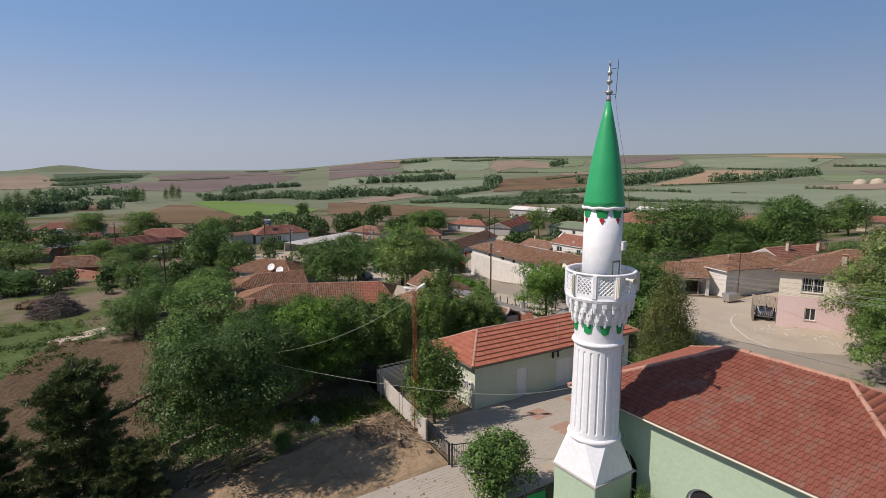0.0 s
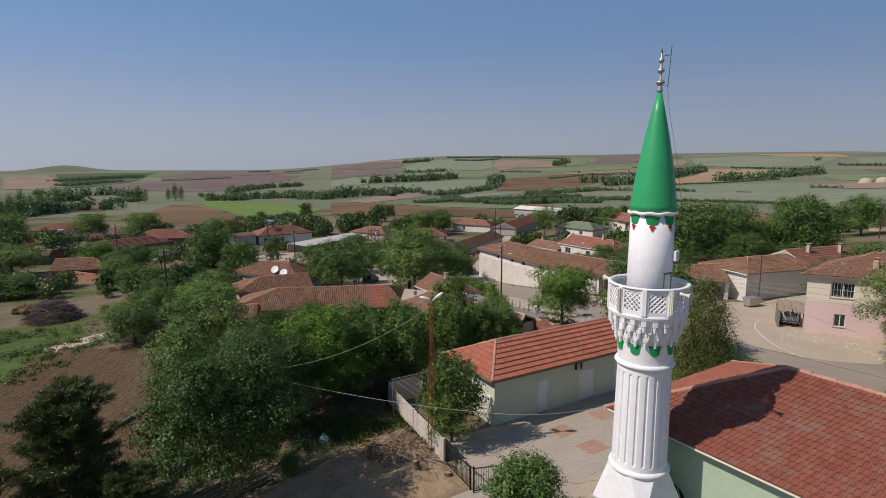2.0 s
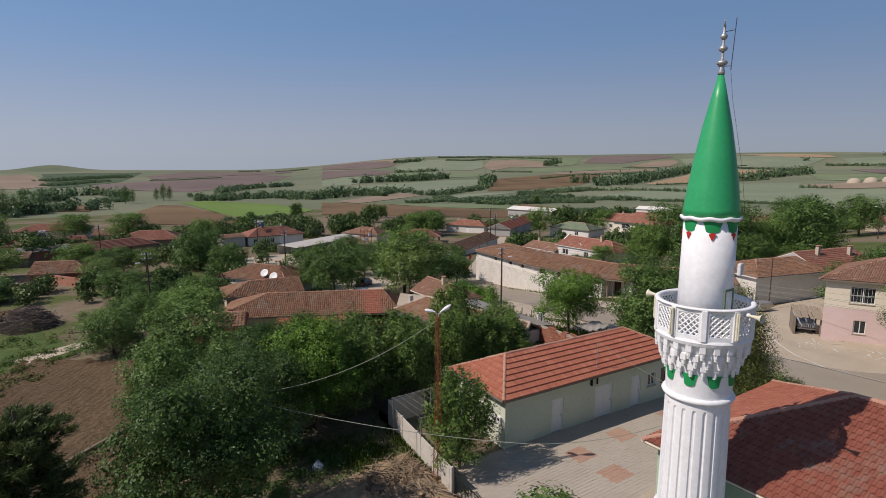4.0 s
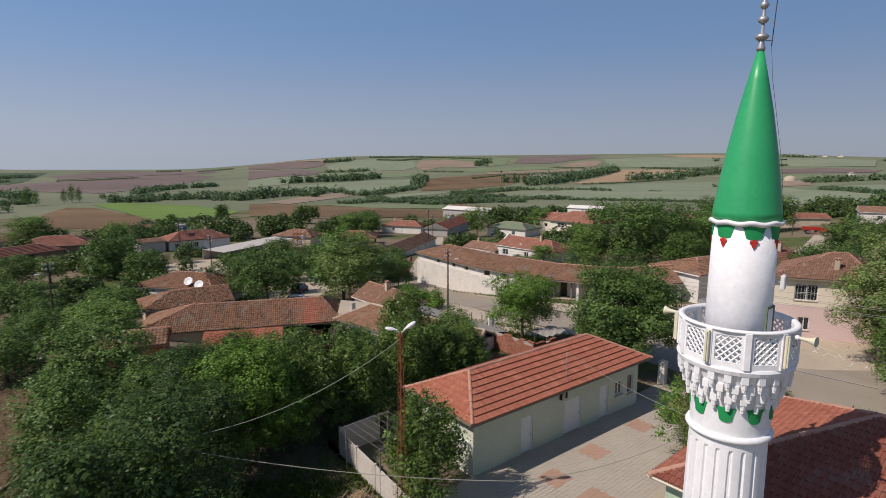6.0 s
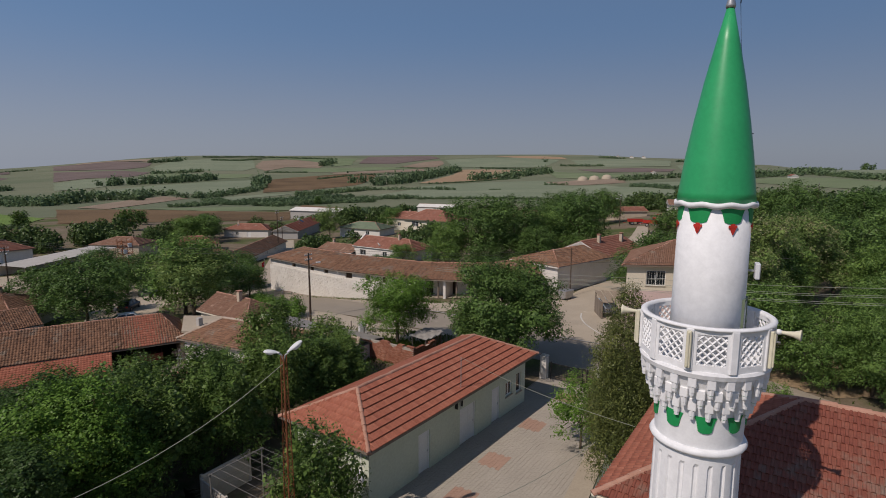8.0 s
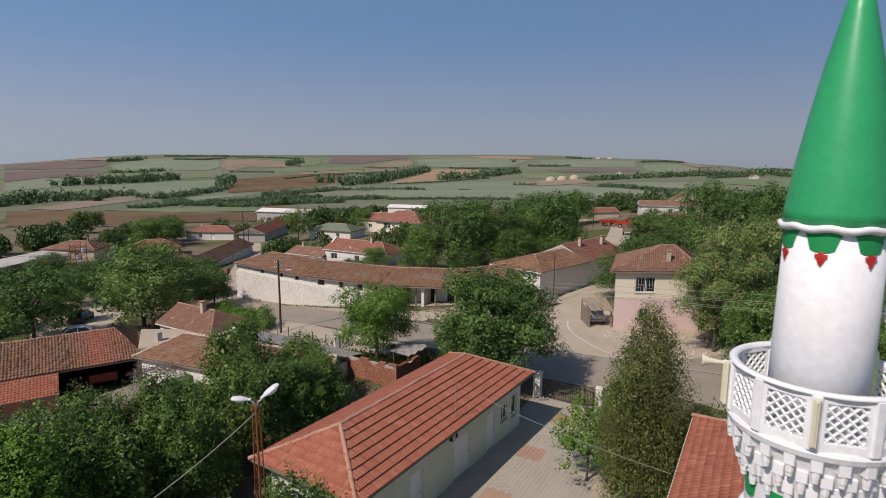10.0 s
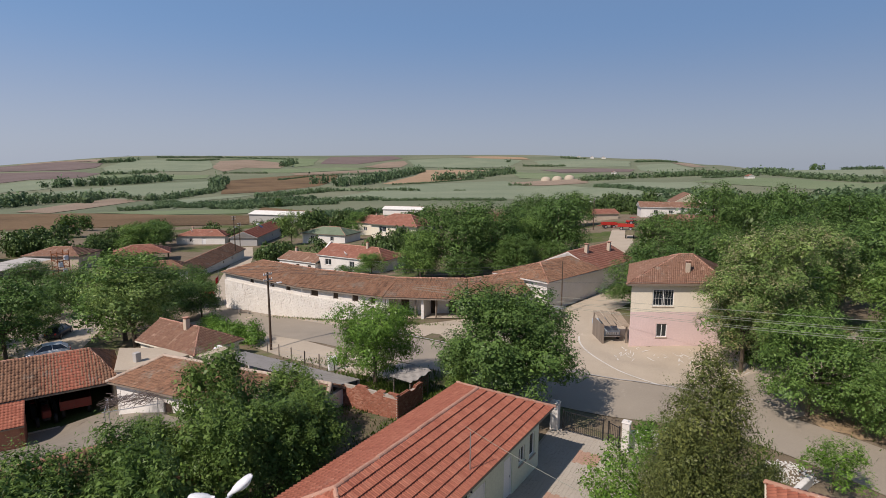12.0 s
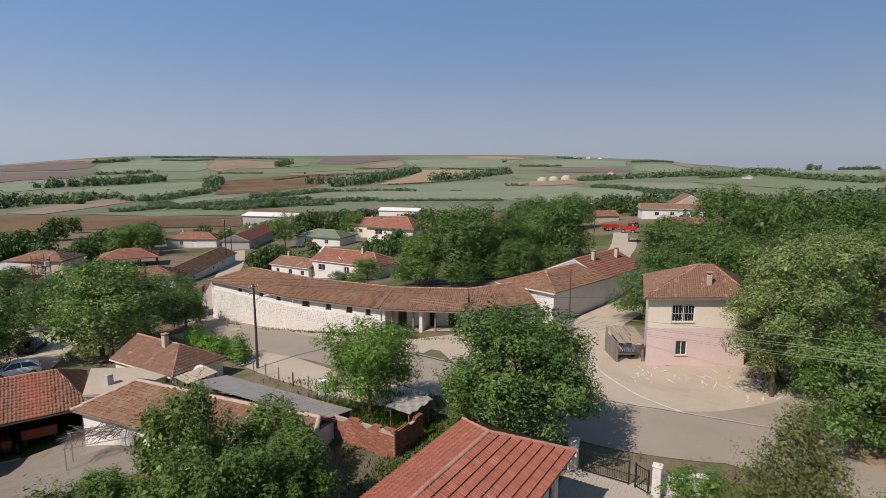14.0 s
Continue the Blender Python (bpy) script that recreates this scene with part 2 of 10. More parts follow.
GREEN_TRIM = surface("green_trim_paint", (0.012, 0.26, 0.075), (0.02, 0.32, 0.1), 2, 12, 0.5, 0.1)
RED_TRIM = surface("red_trim_paint", (0.5, 0.03, 0.02), (0.62, 0.06, 0.04), 2, 12, 0.5, 0.1)
MINT = surface("mint_render", (0.375, 0.485, 0.335), (0.445, 0.55, 0.4), 0.35, 7, 0.85, 0.3, (0.38, 0.47, 0.34), 0.7)
PALE_MINT = surface("pale_mint_render", (0.56, 0.6, 0.47), (0.66, 0.69, 0.56), 0.35, 7, 0.85, 0.3, (0.5, 0.5, 0.4), 0.7)
WHITEWASH = surface("aged_whitewash", (0.62, 0.58, 0.52), (0.78, 0.75, 0.7), 0.5, 6, 0.9, 0.5, (0.5, 0.43, 0.35), 0.64)
STONE_WHITE = surface("whitewashed_stone", (0.6, 0.55, 0.48), (0.8, 0.77, 0.71), 0.8, 9, 0.9, 0.6, (0.4, 0.32, 0.24), 0.6)
PANEL_CONCRETE = surface("aged_concrete_panel", (0.46, 0.42, 0.36), (0.6, 0.56, 0.5), 0.6, 8, 0.9, 0.4, (0.36, 0.31, 0.25), 0.6)
GREY_RENDER = surface("grey_render", (0.36, 0.34, 0.31), (0.47, 0.45, 0.42), 0.4, 7, 0.9, 0.4, (0.3, 0.27, 0.23), 0.66)
CREAM = surface("cream_render", (0.7, 0.62, 0.48), (0.79, 0.72, 0.58), 0.4, 7, 0.85, 0.3, (0.6, 0.52, 0.38), 0.7)
PINK = surface("pink_render", (0.64, 0.48, 0.45), (0.72, 0.56, 0.53), 0.4, 7, 0.85, 0.3, (0.58, 0.43, 0.4), 0.68)
TAN = surface("tan_render", (0.46, 0.37, 0.27), (0.58, 0.49, 0.38), 0.4, 7, 0.9, 0.3, (0.38, 0.31, 0.24), 0.68)
BRICK = tile_mat("red_brick", [(0.27, 0.105, 0.065), (0.36, 0.15, 0.095), (0.31, 0.125, 0.08), (0.44, 0.22, 0.15)], 0.9, (0.36, 0.28, 0.22), 0.62, 0.6)
MORTAR = surface("pale_mortar", (0.36, 0.32, 0.27), (0.46, 0.41, 0.35), 2, 20, 0.95, 0.4)
WOOD_GREY = surface("weathered_wood", (0.16, 0.125, 0.095), (0.3, 0.25, 0.2), 2.0, 14, 0.85, 0.5, stretch=(1, 1, 0.15))
WOOD_DARK = surface("dark_wood", (0.05, 0.032, 0.022), (0.11, 0.075, 0.05), 2.0, 14, 0.8, 0.4, stretch=(1, 1, 0.15))
BARK = surface("tree_bark", (0.07, 0.052, 0.038), (0.16, 0.125, 0.09), 2.5, 14, 0.95, 0.8, stretch=(1, 1, 0.25))
CUT_WOOD = surface("cut_wood", (0.3, 0.2, 0.11), (0.46, 0.34, 0.2), 3, 20, 0.9, 0.4)
PALE_WOOD = surface("bleached_branches", (0.22, 0.17, 0.12), (0.4, 0.33, 0.25), 2.5, 14, 0.95, 0.5)
EARTH_WALL = surface("earthy_wall", (0.15, 0.115, 0.08), (0.26, 0.2, 0.145), 0.8, 9, 0.95, 0.7, (0.1, 0.1, 0.06), 0.6)
LOG_BARK = surface("dry_log_bark", (0.16, 0.115, 0.075), (0.33, 0.25, 0.17), 2.5, 14, 0.95, 0.7, stretch=(0.25, 1, 1))
BRUSH = surface("dry_brushwood", (0.105, 0.08, 0.068), (0.2, 0.16, 0.14), 2.5, 14, 0.95, 0.5)
RUST = surface("rusty_steel", (0.2, 0.07, 0.03), (0.36, 0.14, 0.06), 2, 16, 0.75, 0.3, (0.12, 0.06, 0.04), 0.6, metal=0.3)
BLACK_IRON = surface("black_iron_paint", (0.018, 0.018, 0.02), (0.035, 0.034, 0.034), 3, 20, 0.5, 0.1)
STEEL = surface("galvanised_steel", (0.4, 0.4, 0.4), (0.55, 0.55, 0.55), 2, 16, 0.45, 0.1, metal=0.7)
DULL_STEEL = surface("dull_painted_steel", (0.15, 0.145, 0.135), (0.24, 0.23, 0.21), 2, 16, 0.6, 0.1, (0.2, 0.1, 0.06), 0.6)
LAMP_GREY = surface("lamp_housing", (0.62, 0.63, 0.64), (0.74, 0.74, 0.74), 3, 14, 0.45, 0.1)
WHITE_PLASTIC = surface("white_plastic", (0.74, 0.74, 0.72), (0.84, 0.84, 0.82), 3, 14, 0.4, 0.05)
CREAM_PLASTIC = surface("cream_plastic", (0.62, 0.58, 0.42), (0.74, 0.7, 0.54), 3, 14, 0.45, 0.05)
SHEET = surface("weathered_roof_sheet", (0.24, 0.22, 0.2), (0.38, 0.36, 0.33), 0.8, 8, 0.8, 0.2, (0.3, 0.2, 0.14), 0.64)
PALE_SHEET = surface("pale_roof_sheet", (0.6, 0.58, 0.53), (0.74, 0.72, 0.67), 0.5, 8, 0.7, 0.2, (0.5, 0.44, 0.36), 0.66)
GREEN_SHEET = surface("faded_green_roof", (0.12, 0.16, 0.1), (0.2, 0.24, 0.16), 0.5, 8, 0.8, 0.2)
WIRE = surface("wire", (0.05, 0.05, 0.05), (0.09, 0.09, 0.09), 3, 10, 0.7, 0)
PALE_WIRE = surface("pale_cable", (0.24, 0.25, 0.2), (0.32, 0.33, 0.27), 3, 10, 0.6, 0)
GLASS = glass_mat()
CURTAIN = surface("white_curtain", (0.66, 0.68, 0.7), (0.8, 0.8, 0.8), 3, 9, 0.9, 0.2)
CAR_WHITE = surface("white_car_paint", (0.72, 0.73, 0.74), (0.8, 0.8, 0.8), 2, 14, 0.25, 0, spec=0.5)
CAR_BLUE = surface("pale_blue_car_paint", (0.36, 0.43, 0.5), (0.46, 0.53, 0.6), 2, 14, 0.35, 0, spec=0.5)
TRACTOR_RED = surface("red_machine_paint", (0.34, 0.02, 0.015), (0.46, 0.045, 0.03), 2, 14, 0.45, 0.1)
RUBBER = surface("black_rubber", (0.018, 0.018, 0.018), (0.035, 0.034, 0.033), 3, 18, 0.85, 0.2)
PANEL_BLUE = surface("solar_panel_glass", (0.009, 0.018, 0.054), (0.015, 0.030, 0.084), 2, 14, 0.15, 0, spec=0.6)
FLAG_RED = surface("red_flag_cloth", (0.55, 0.015, 0.02), (0.66, 0.03, 0.035), 2, 14, 0.8, 0.2)
WHITE_LINE = surface("worn_white_road_paint", (0.55, 0.52, 0.46), (0.7, 0.67, 0.6), 1.5, 9, 0.85, 0.2, (0.36, 0.31, 0.25), 0.55, world_space=True)

TILE_NEW = tile_mat("red_roof_tile", [(0.307, 0.102, 0.063), (0.384, 0.138, 0.084), (0.355, 0.122, 0.076), (0.432, 0.168, 0.105)], 0.8, (0.288, 0.173, 0.126), 0.62)
TILE_MIX = tile_mat("patched_red_tile", [(0.19, 0.062, 0.042), (0.225, 0.072, 0.048), (0.25, 0.082, 0.054), (0.268, 0.094, 0.062), (0.245, 0.115, 0.08), (0.25, 0.17, 0.13)], 0.75, (0.235, 0.185, 0.142), 0.535, 0.26)
TILE_OLD = tile_mat("old_clay_tile", [(0.115, 0.066, 0.043), (0.21, 0.115, 0.072), (0.3, 0.165, 0.1), (0.18, 0.1, 0.064), (0.33, 0.212, 0.14)], 0.9, (0.242, 0.215, 0.173), 0.55, 0.5, 0.6)
TILE_BROWN = tile_mat("brown_clay_tile", [(0.162, 0.090, 0.061), (0.255, 0.146, 0.098), (0.213, 0.116, 0.079), (0.357, 0.232, 0.166)], 0.9, (0.276, 0.245, 0.198), 0.56, 0.5, 0.55)
TILE_RED = tile_mat("weathered_red_tile", [(0.219, 0.094, 0.065), (0.288, 0.126, 0.086), (0.254, 0.108, 0.074), (0.341, 0.169, 0.120)], 0.85, (0.279, 0.219, 0.170), 0.58)
CAP_PALE = surface("pale_ridge_mortar", (0.34, 0.25, 0.185), (0.56, 0.46, 0.37), 1.5, 9, 0.9, 0.5, (0.3, 0.17, 0.11), 0.55)
TILE_CAP = surface("ridge_cap_tile", (0.36, 0.16, 0.105), (0.54, 0.33, 0.24), 1.5, 9, 0.9, 0.4, (0.6, 0.52, 0.44), 0.6)

LEAF_DARK = leaf_mat("dark_leaves", (0.071, 0.127, 0.037), (0.173, 0.280, 0.083))
LEAF_GARDEN = leaf_mat("garden_leaves", (0.042, 0.082, 0.025), (0.105, 0.175, 0.054))
LEAF_MID = leaf_mat("green_leaves", (0.091, 0.165, 0.044), (0.235, 0.359, 0.100))
LEAF_FRUIT = leaf_mat("fruit_tree_leaves", (0.074, 0.128, 0.032), (0.192, 0.285, 0.075))
LEAF_LIME = leaf_mat("lime_leaves", (0.087, 0.174, 0.025), (0.209, 0.349, 0.072))
LEAF_GREY = leaf_mat("olive_leaves", (0.108, 0.170, 0.051), (0.298, 0.405, 0.139))
LEAF_PINE = leaf_mat("pine_needles", (0.06, 0.088, 0.032), (0.16, 0.19, 0.068), thin=0.15)
LEAF_JUNIPER = leaf_mat("juniper_sprays", (0.08, 0.1, 0.032), (0.2, 0.222, 0.074), thin=0.2)
BLOSSOM = leaf_mat("pale_blossom", (0.271, 0.256, 0.137), (0.459, 0.432, 0.266))
# leaves of distant woods, paled and greyed: distance haze put into the colour
LEAF_HAZED = leaf_mat("hazed_far_leaves", (0.105, 0.158, 0.09), (0.19, 0.268, 0.15), thin=0.3)
GRASS = leaf_mat("grass_blades", (0.05, 0.09, 0.015), (0.14, 0.19, 0.045))

SOIL = field_mat("ploughed_soil", (0.115, 0.078, 0.046), (0.18, 0.125, 0.074), 0.5, 35, 0.05, 0.3, 0.15, 3.4)
SOIL_RED = field_mat("red_brown_field", (0.118, 0.08, 0.045), (0.245, 0.165, 0.092), 0.12, 60, 0.014, 0.6)
CROP_BRIGHT = field_mat("young_green_crop", (0.128, 0.205, 0.048), (0.187, 0.271, 0.076), 0.25, 20)
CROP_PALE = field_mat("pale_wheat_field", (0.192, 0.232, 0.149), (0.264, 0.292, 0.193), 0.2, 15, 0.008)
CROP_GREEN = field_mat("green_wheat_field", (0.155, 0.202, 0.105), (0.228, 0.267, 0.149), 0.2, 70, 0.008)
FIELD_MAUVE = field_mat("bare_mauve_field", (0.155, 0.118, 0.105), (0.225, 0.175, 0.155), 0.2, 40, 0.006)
FIELD_TAN = field_mat("bare_tan_field", (0.25, 0.19, 0.135), (0.34, 0.265, 0.195), 0.2, 40, 0.006)
FIELD_ORANGE = field_mat("stubble_field", (0.34, 0.23, 0.14), (0.43, 0.31, 0.2), 0.2, 40, 0.006)
MEADOW = field_mat("weedy_grass", (0.045, 0.080, 0.020), (0.105, 0.144, 0.048), 0, 0, 0.2)
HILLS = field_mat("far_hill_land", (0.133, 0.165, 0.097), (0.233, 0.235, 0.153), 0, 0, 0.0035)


# ---- building helpers ----
class Geo:
    """Collects corners and faces (with texture coordinates) for one mesh."""

    def __init__(self):
        self.v, self.f, self.uv = [], [], []

    def add(self, verts, faces, uvs=None):
        k = len(self.v)
        self.v.extend(tuple(p) for p in verts)
        for i, fc in enumerate(faces):
            self.f.append(tuple(k + j for j in fc))
            self.uv.append(uvs[i] if uvs else None)
        return self

    def box(self, x0, x1, y0, y1, z0, z1, b=0.0, m=None):
        x0, x1, y0, y1, z0, z1 = min(x0, x1), max(x0, x1), min(y0, y1), max(y0, y1), min(z0, z1), max(z0, z1)
        if b <= 0:
            vs = [(x, y, z) for z in (z0, z1) for y in (y0, y1) for x in (x0, x1)]
            fs = [(0, 2, 3, 1), (4, 5, 7, 6), (0, 1, 5, 4), (1, 3, 7, 5), (3, 2, 6, 7), (2, 0, 4, 6)]
        else:
            vs, idx = [], {}
            X, Y, Z = (x0, x1), (y0, y1), (z0, z1)
            for i in (0, 1):
                for j in (0, 1):
                    for k in (0, 1):
                        sx, sy, sz = 1 - 2 * i, 1 - 2 * j, 1 - 2 * k
                        for ax in range(3):
                            p = [X[i] + sx * b, Y[j] + sy * b, Z[k] + sz * b]
                            p[ax] = (X[i], Y[j], Z[k])[ax]
                            idx[i, j, k, ax] = len(vs)
                            vs.append(tuple(p))
            q = idx
            fs = []
            for s in (0, 1):
                o = 1 if s else -1
                for ax, cyc in ((0, [(s, a, c) for a, c in ((0, 0), (1, 0), (1, 1), (0, 1))]), (1, [(c, s, a) for a, c in ((0, 0), (1, 0), (1, 1), (0, 1))]), (2, [(a, c, s) for a, c in ((0, 0), (1, 0), (1, 1), (0, 1))])):
                    fc = [q[(*t, ax)] for t in cyc]
                    fs.append(tuple(fc if o > 0 else fc[::-1]))
            for a in (0, 1):
                for c in (0, 1):
                    fs.append((q[0, a, c, 1], q[1, a, c, 1], q[1, a, c, 2], q[0, a, c, 2]))
                    fs.append((q[a, 0, c, 0], q[a, 1, c, 0], q[a, 1, c, 2], q[a, 0, c, 2]))
                    fs.append((q[a, c, 0, 0], q[a, c, 1, 0], q[a, c, 1, 1], q[a, c, 0, 1]))
            for i in (0, 1):
                for j in (0, 1):
                    for k in (0, 1):
                        fs.append((q[i, j, k, 0], q[i, j, k, 1], q[i, j, k, 2]))
        if m is not None:
            vs = [m @ Vector(p) for p in vs]
        return self.add(vs, fs)

    def tube(self, p0, p1, r0, r1=None, n=8, caps=True):
        r1 = r0 if r1 is None else r1
        p0, p1 = Vector(p0), Vector(p1)
        d = p1 - p0
        if d.length < 1e-6:
            return self
        q = d.to_track_quat("Z", "Y")
        ring = [(math.cos(2 * math.pi * i / n), math.sin(2 * math.pi * i / n)) for i in range(n)]
        vs = [p0 + q @ Vector((c * r0, s * r0, 0)) for c, s in ring] + [p1 + q @ Vector((c * r1, s * r1, 0)) for c, s in ring]
        fs = [(i, (i + 1) % n, n + (i + 1) % n, n + i) for i in range(n)]
        if caps:
            fs += [tuple(range(n))[::-1], tuple(range(n, 2 * n))]
        return self.add(vs, fs)

    def path(self, pts, r0, r1=None, n=6):
        r1 = r0 if r1 is None else r1
        k = len(pts) - 1
        for i in range(k):
            self.tube(pts[i], pts[i + 1], r0 + (r1 - r0) * i / k, r0 + (r1 - r0) * (i + 1) / k, n, i in (0, k - 1))
        return self

    def lathe(self, rows, n=24, cx=0.0, cy=0.0, a0=0.0, close=True):
        vs = [(cx + r * math.cos(a0 + 2 * math.pi * i / n), cy + r * math.sin(a0 + 2 * math.pi * i / n), z) for r, z in rows for i in range(n)]
        fs = [(j * n + i, j * n + (i + 1) % n, (j + 1) * n + (i + 1) % n, (j + 1) * n + i) for j in range(len(rows) - 1) for i in range(n)]
        if close:
            fs += [tuple(range(n))[::-1], tuple((len(rows) - 1) * n + i for i in range(n))]
        return self.add(vs, fs)

    def prism(self, outline, z0, z1):
        """An upright slab over a flat outline of (x, y), counter-clockwise."""
        n = len(outline)
        vs = [(x, y, z0) for x, y in outline] + [(x, y, z1) for x, y in outline]
        fs = [(i, (i + 1) % n, n + (i + 1) % n, n + i) for i in range(n)] + [tuple(range(n))[::-1], tuple(range(n, 2 * n))]
        return self.add(vs, fs)

    def moved(self, m):
        self.v = [tuple(m @ Vector(p)) for p in self.v]
        return self

    def mesh(self, name, material, smooth=False):
        me = bpy.data.meshes.new(name)
        me.from_pydata(self.v, [], self.f)
        if any(u is not None for u in self.uv):
            flat = []
            for fc, u in zip(self.f, self.uv):
                flat.extend([c for p in (u if u else [(0, 0)] * len(fc)) for c in p])
            me.uv_layers.new(name="UVMap").data.foreach_set("uv", flat)
        me.materials.append(material)
        if smooth:
            me.polygons.foreach_set("use_smooth", [True] * len(me.polygons))
        me.update()
        return me


def part(name, geo, material, parent=None, label="", smooth=False):
    """Links a Geo or a mesh as one object, under a thing or a part."""
    me = geo if isinstance(geo, bpy.types.Mesh) else geo.mesh(name, material, smooth)
    ob = new(name, me)
    if parent is not None:
        ob.parent = parent
    return tagged(ob, label)


def thing(name, m, label, category, group="", kind=""):
    ob = new(name)
    ob.empty_display_size = 0.2
    ob.matrix_basis = m
    return tagged(ob, label, category, group, kind)


def single(name, geo, material, m, label, category, group="", kind="", smooth=False):
    ob = part(name, geo, material, None, label, smooth)
    ob.matrix_basis = m
    return tagged(ob, label, category, group, kind)


def np_mesh(name, verts, quads, material, uv=None, tris=False):
    """A mesh from arrays: verts (n, 3), faces (m, 4) or (m, 3)."""
    k = 3 if tris else 4
    me = bpy.data.meshes.new(name)
    me.vertices.add(len(verts))
    me.vertices.foreach_set("co", np.ascontiguousarray(verts, dtype=np.float32).ravel())
    me.loops.add(len(quads) * k)
    me.loops.foreach_set("vertex_index", np.ascontiguousarray(quads, dtype=np.int32).ravel())
    me.polygons.add(len(quads))
    me.polygons.foreach_set("loop_start", np.arange(len(quads), dtype=np.int32) * k)
    if uv is not None:
        me.uv_layers.new(name="UVMap").data.foreach_set("uv", np.ascontiguousarray(uv, dtype=np.float32).ravel())
    me.materials.append(material)
    me.update(calc_edges=True)
    me.validate()
    return me


# ---- ground ----
# ground height: a village slope that falls to a valley, and hills beyond
PROFILES = (
    (-20.0, ((0, 0.2), (60, 0.2), (150, 1.0), (400, 5.0), (900, 15.0), (1500, 4.0), (3500, -20.0))),
    (-1.0, ((0, 0.2), (60, 0.02), (150, -0.8), (400, -2.1), (900, 7.0), (1300, 0.0), (2600, -14.0), (3500, -40.0))),
    (4.0, ((0, 0.2), (60, 0.0), (150, -1.0), (400, -3.0), (900, 3.0), (1300, 0.0), (2600, 9.0), (3500, -5.0))),
    (9.5, ((0, 0.2), (60, -0.25), (150, -2.0), (400, -5.5), (900, -4.0), (1300, -3.0), (2600, 33.0), (3500, 30.0))),
    (22.0, ((0, 0.2), (25, 0.0), (60, -1.4), (150, -5.4), (300, -12.0), (700, -20.0), (1000, -18.0), (1700, -5.0), (2600, 52.0), (3500, 51.0))),
    (56.0, ((0, 0.2), (22, 0.2), (60, -4.0), (80, -5.4), (120, -7.6), (230, -10.8), (455, -18.0), (700, -25.0), (1000, -24.0), (1700, -11.0), (2600, 41.0), (3500, 33.0))),
    (76.0, ((0, 0.2), (22, 0.2), (32, -1.4), (44, -3.5), (60, -4.3), (120, -6.8), (300, -12.0), (700, -24.0), (1300, -34.0), (2600, -19.0), (3500, -60.0))),
    (93.0, ((0, 0.2), (22, 0.2), (32, -1.5), (42, -3.9), (60, -4.4), (120, -6.0), (300, -11.0), (700, -22.0), (1300, -31.0), (2600, -15.0), (3500, -60.0))),
    (110.0, ((0, 0.2), (25, 0.2), (44, -1.5), (60, -2.4), (120, -4.4), (300, -10.0), (700, -20.0), (1300, -28.0), (2600, -17.0), (3500, -60.0))),
)
CENTRE = (30.0, 24.0)

def profile(rows, r):
    if r > 330:
        return sum(straight(rows, r * k) for k in (0.92, 0.96, 1.0, 1.04, 1.08)) / 5
    return straight(rows, r)


def straight(rows, r):
    for (a, za), (b, zb) in zip(rows, rows[1:]):
        if r <= b:
            k = (r - a) / (b - a)
            return za + (zb - za) * k
    return rows[-1][1]

def ground(x, y):
    dx, dy = x - CENTRE[0], y - CENTRE[1]
    r, th = math.hypot(dx, dy), math.degrees(math.atan2(dy, dx))
    if th < -110:
        th += 360
    th = min(110.0, max(-20.0, th if th < 200 else -20))
    knoll = 20 * math.exp(-((x + 32) ** 2 + (y - 2523) ** 2) / 9500) if r > 2000 else 0.0
    for (a, pa), (b, pb) in zip(PROFILES, PROFILES[1:]):
        if th <= b:
            k = (th - a) / (b - a)
            k = k * k * (3 - 2 * k)
            return knoll + profile(pa, r) * (1 - k) + profile(pb, r) * k - 1.0 * math.exp(-((x - 30) ** 2 + (y - 65.5) ** 2) / 50)
    return profile(PROFILES[-1][1], r)


def at(x, y, yaw=0.0, up=0.0, s=1.0):
    """The pose of a thing that stands on the ground at x, y."""
    return pose(x, y, ground(x, y) + up, 0, 0, yaw) @ Matrix.Scale(s, 4)


def ground_sheet():
    radii, r = [], 1.5
    while r < 4700:
        radii.append(r)
        r += max(1.5, r * (0.03 if r < 250 else 0.02))
    n = 500
    vs, fs = [(CENTRE[0], CENTRE[1], ground(*CENTRE))], []
    for r in radii:
        for i in range(n):
            a = 2 * math.pi * i / n
            x, y = CENTRE[0] + r * math.cos(a), CENTRE[1] + r * math.sin(a)
            vs.append((x, y, ground(x, y)))
    for i in range(n):
        fs.append((0, 1 + i, 1 + (i + 1) % n))
    for j in range(len(radii) - 1):
        for i in range(n):
            a, b = 1 + j * n + i, 1 + j * n + (i + 1) % n
            fs.append((a, a + n, b + n, b))
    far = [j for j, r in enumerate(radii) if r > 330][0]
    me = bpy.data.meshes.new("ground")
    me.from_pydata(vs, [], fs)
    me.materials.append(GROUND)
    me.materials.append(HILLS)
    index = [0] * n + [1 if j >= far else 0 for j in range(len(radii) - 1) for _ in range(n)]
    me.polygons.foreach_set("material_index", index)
    me.polygons.foreach_set("use_smooth", [True] * len(fs))
    me.update()
    return tagged(new("ground", me), "village ground of pale earth and dry grass, running out to far hills", "ground", kind="structure")


ground_sheet()


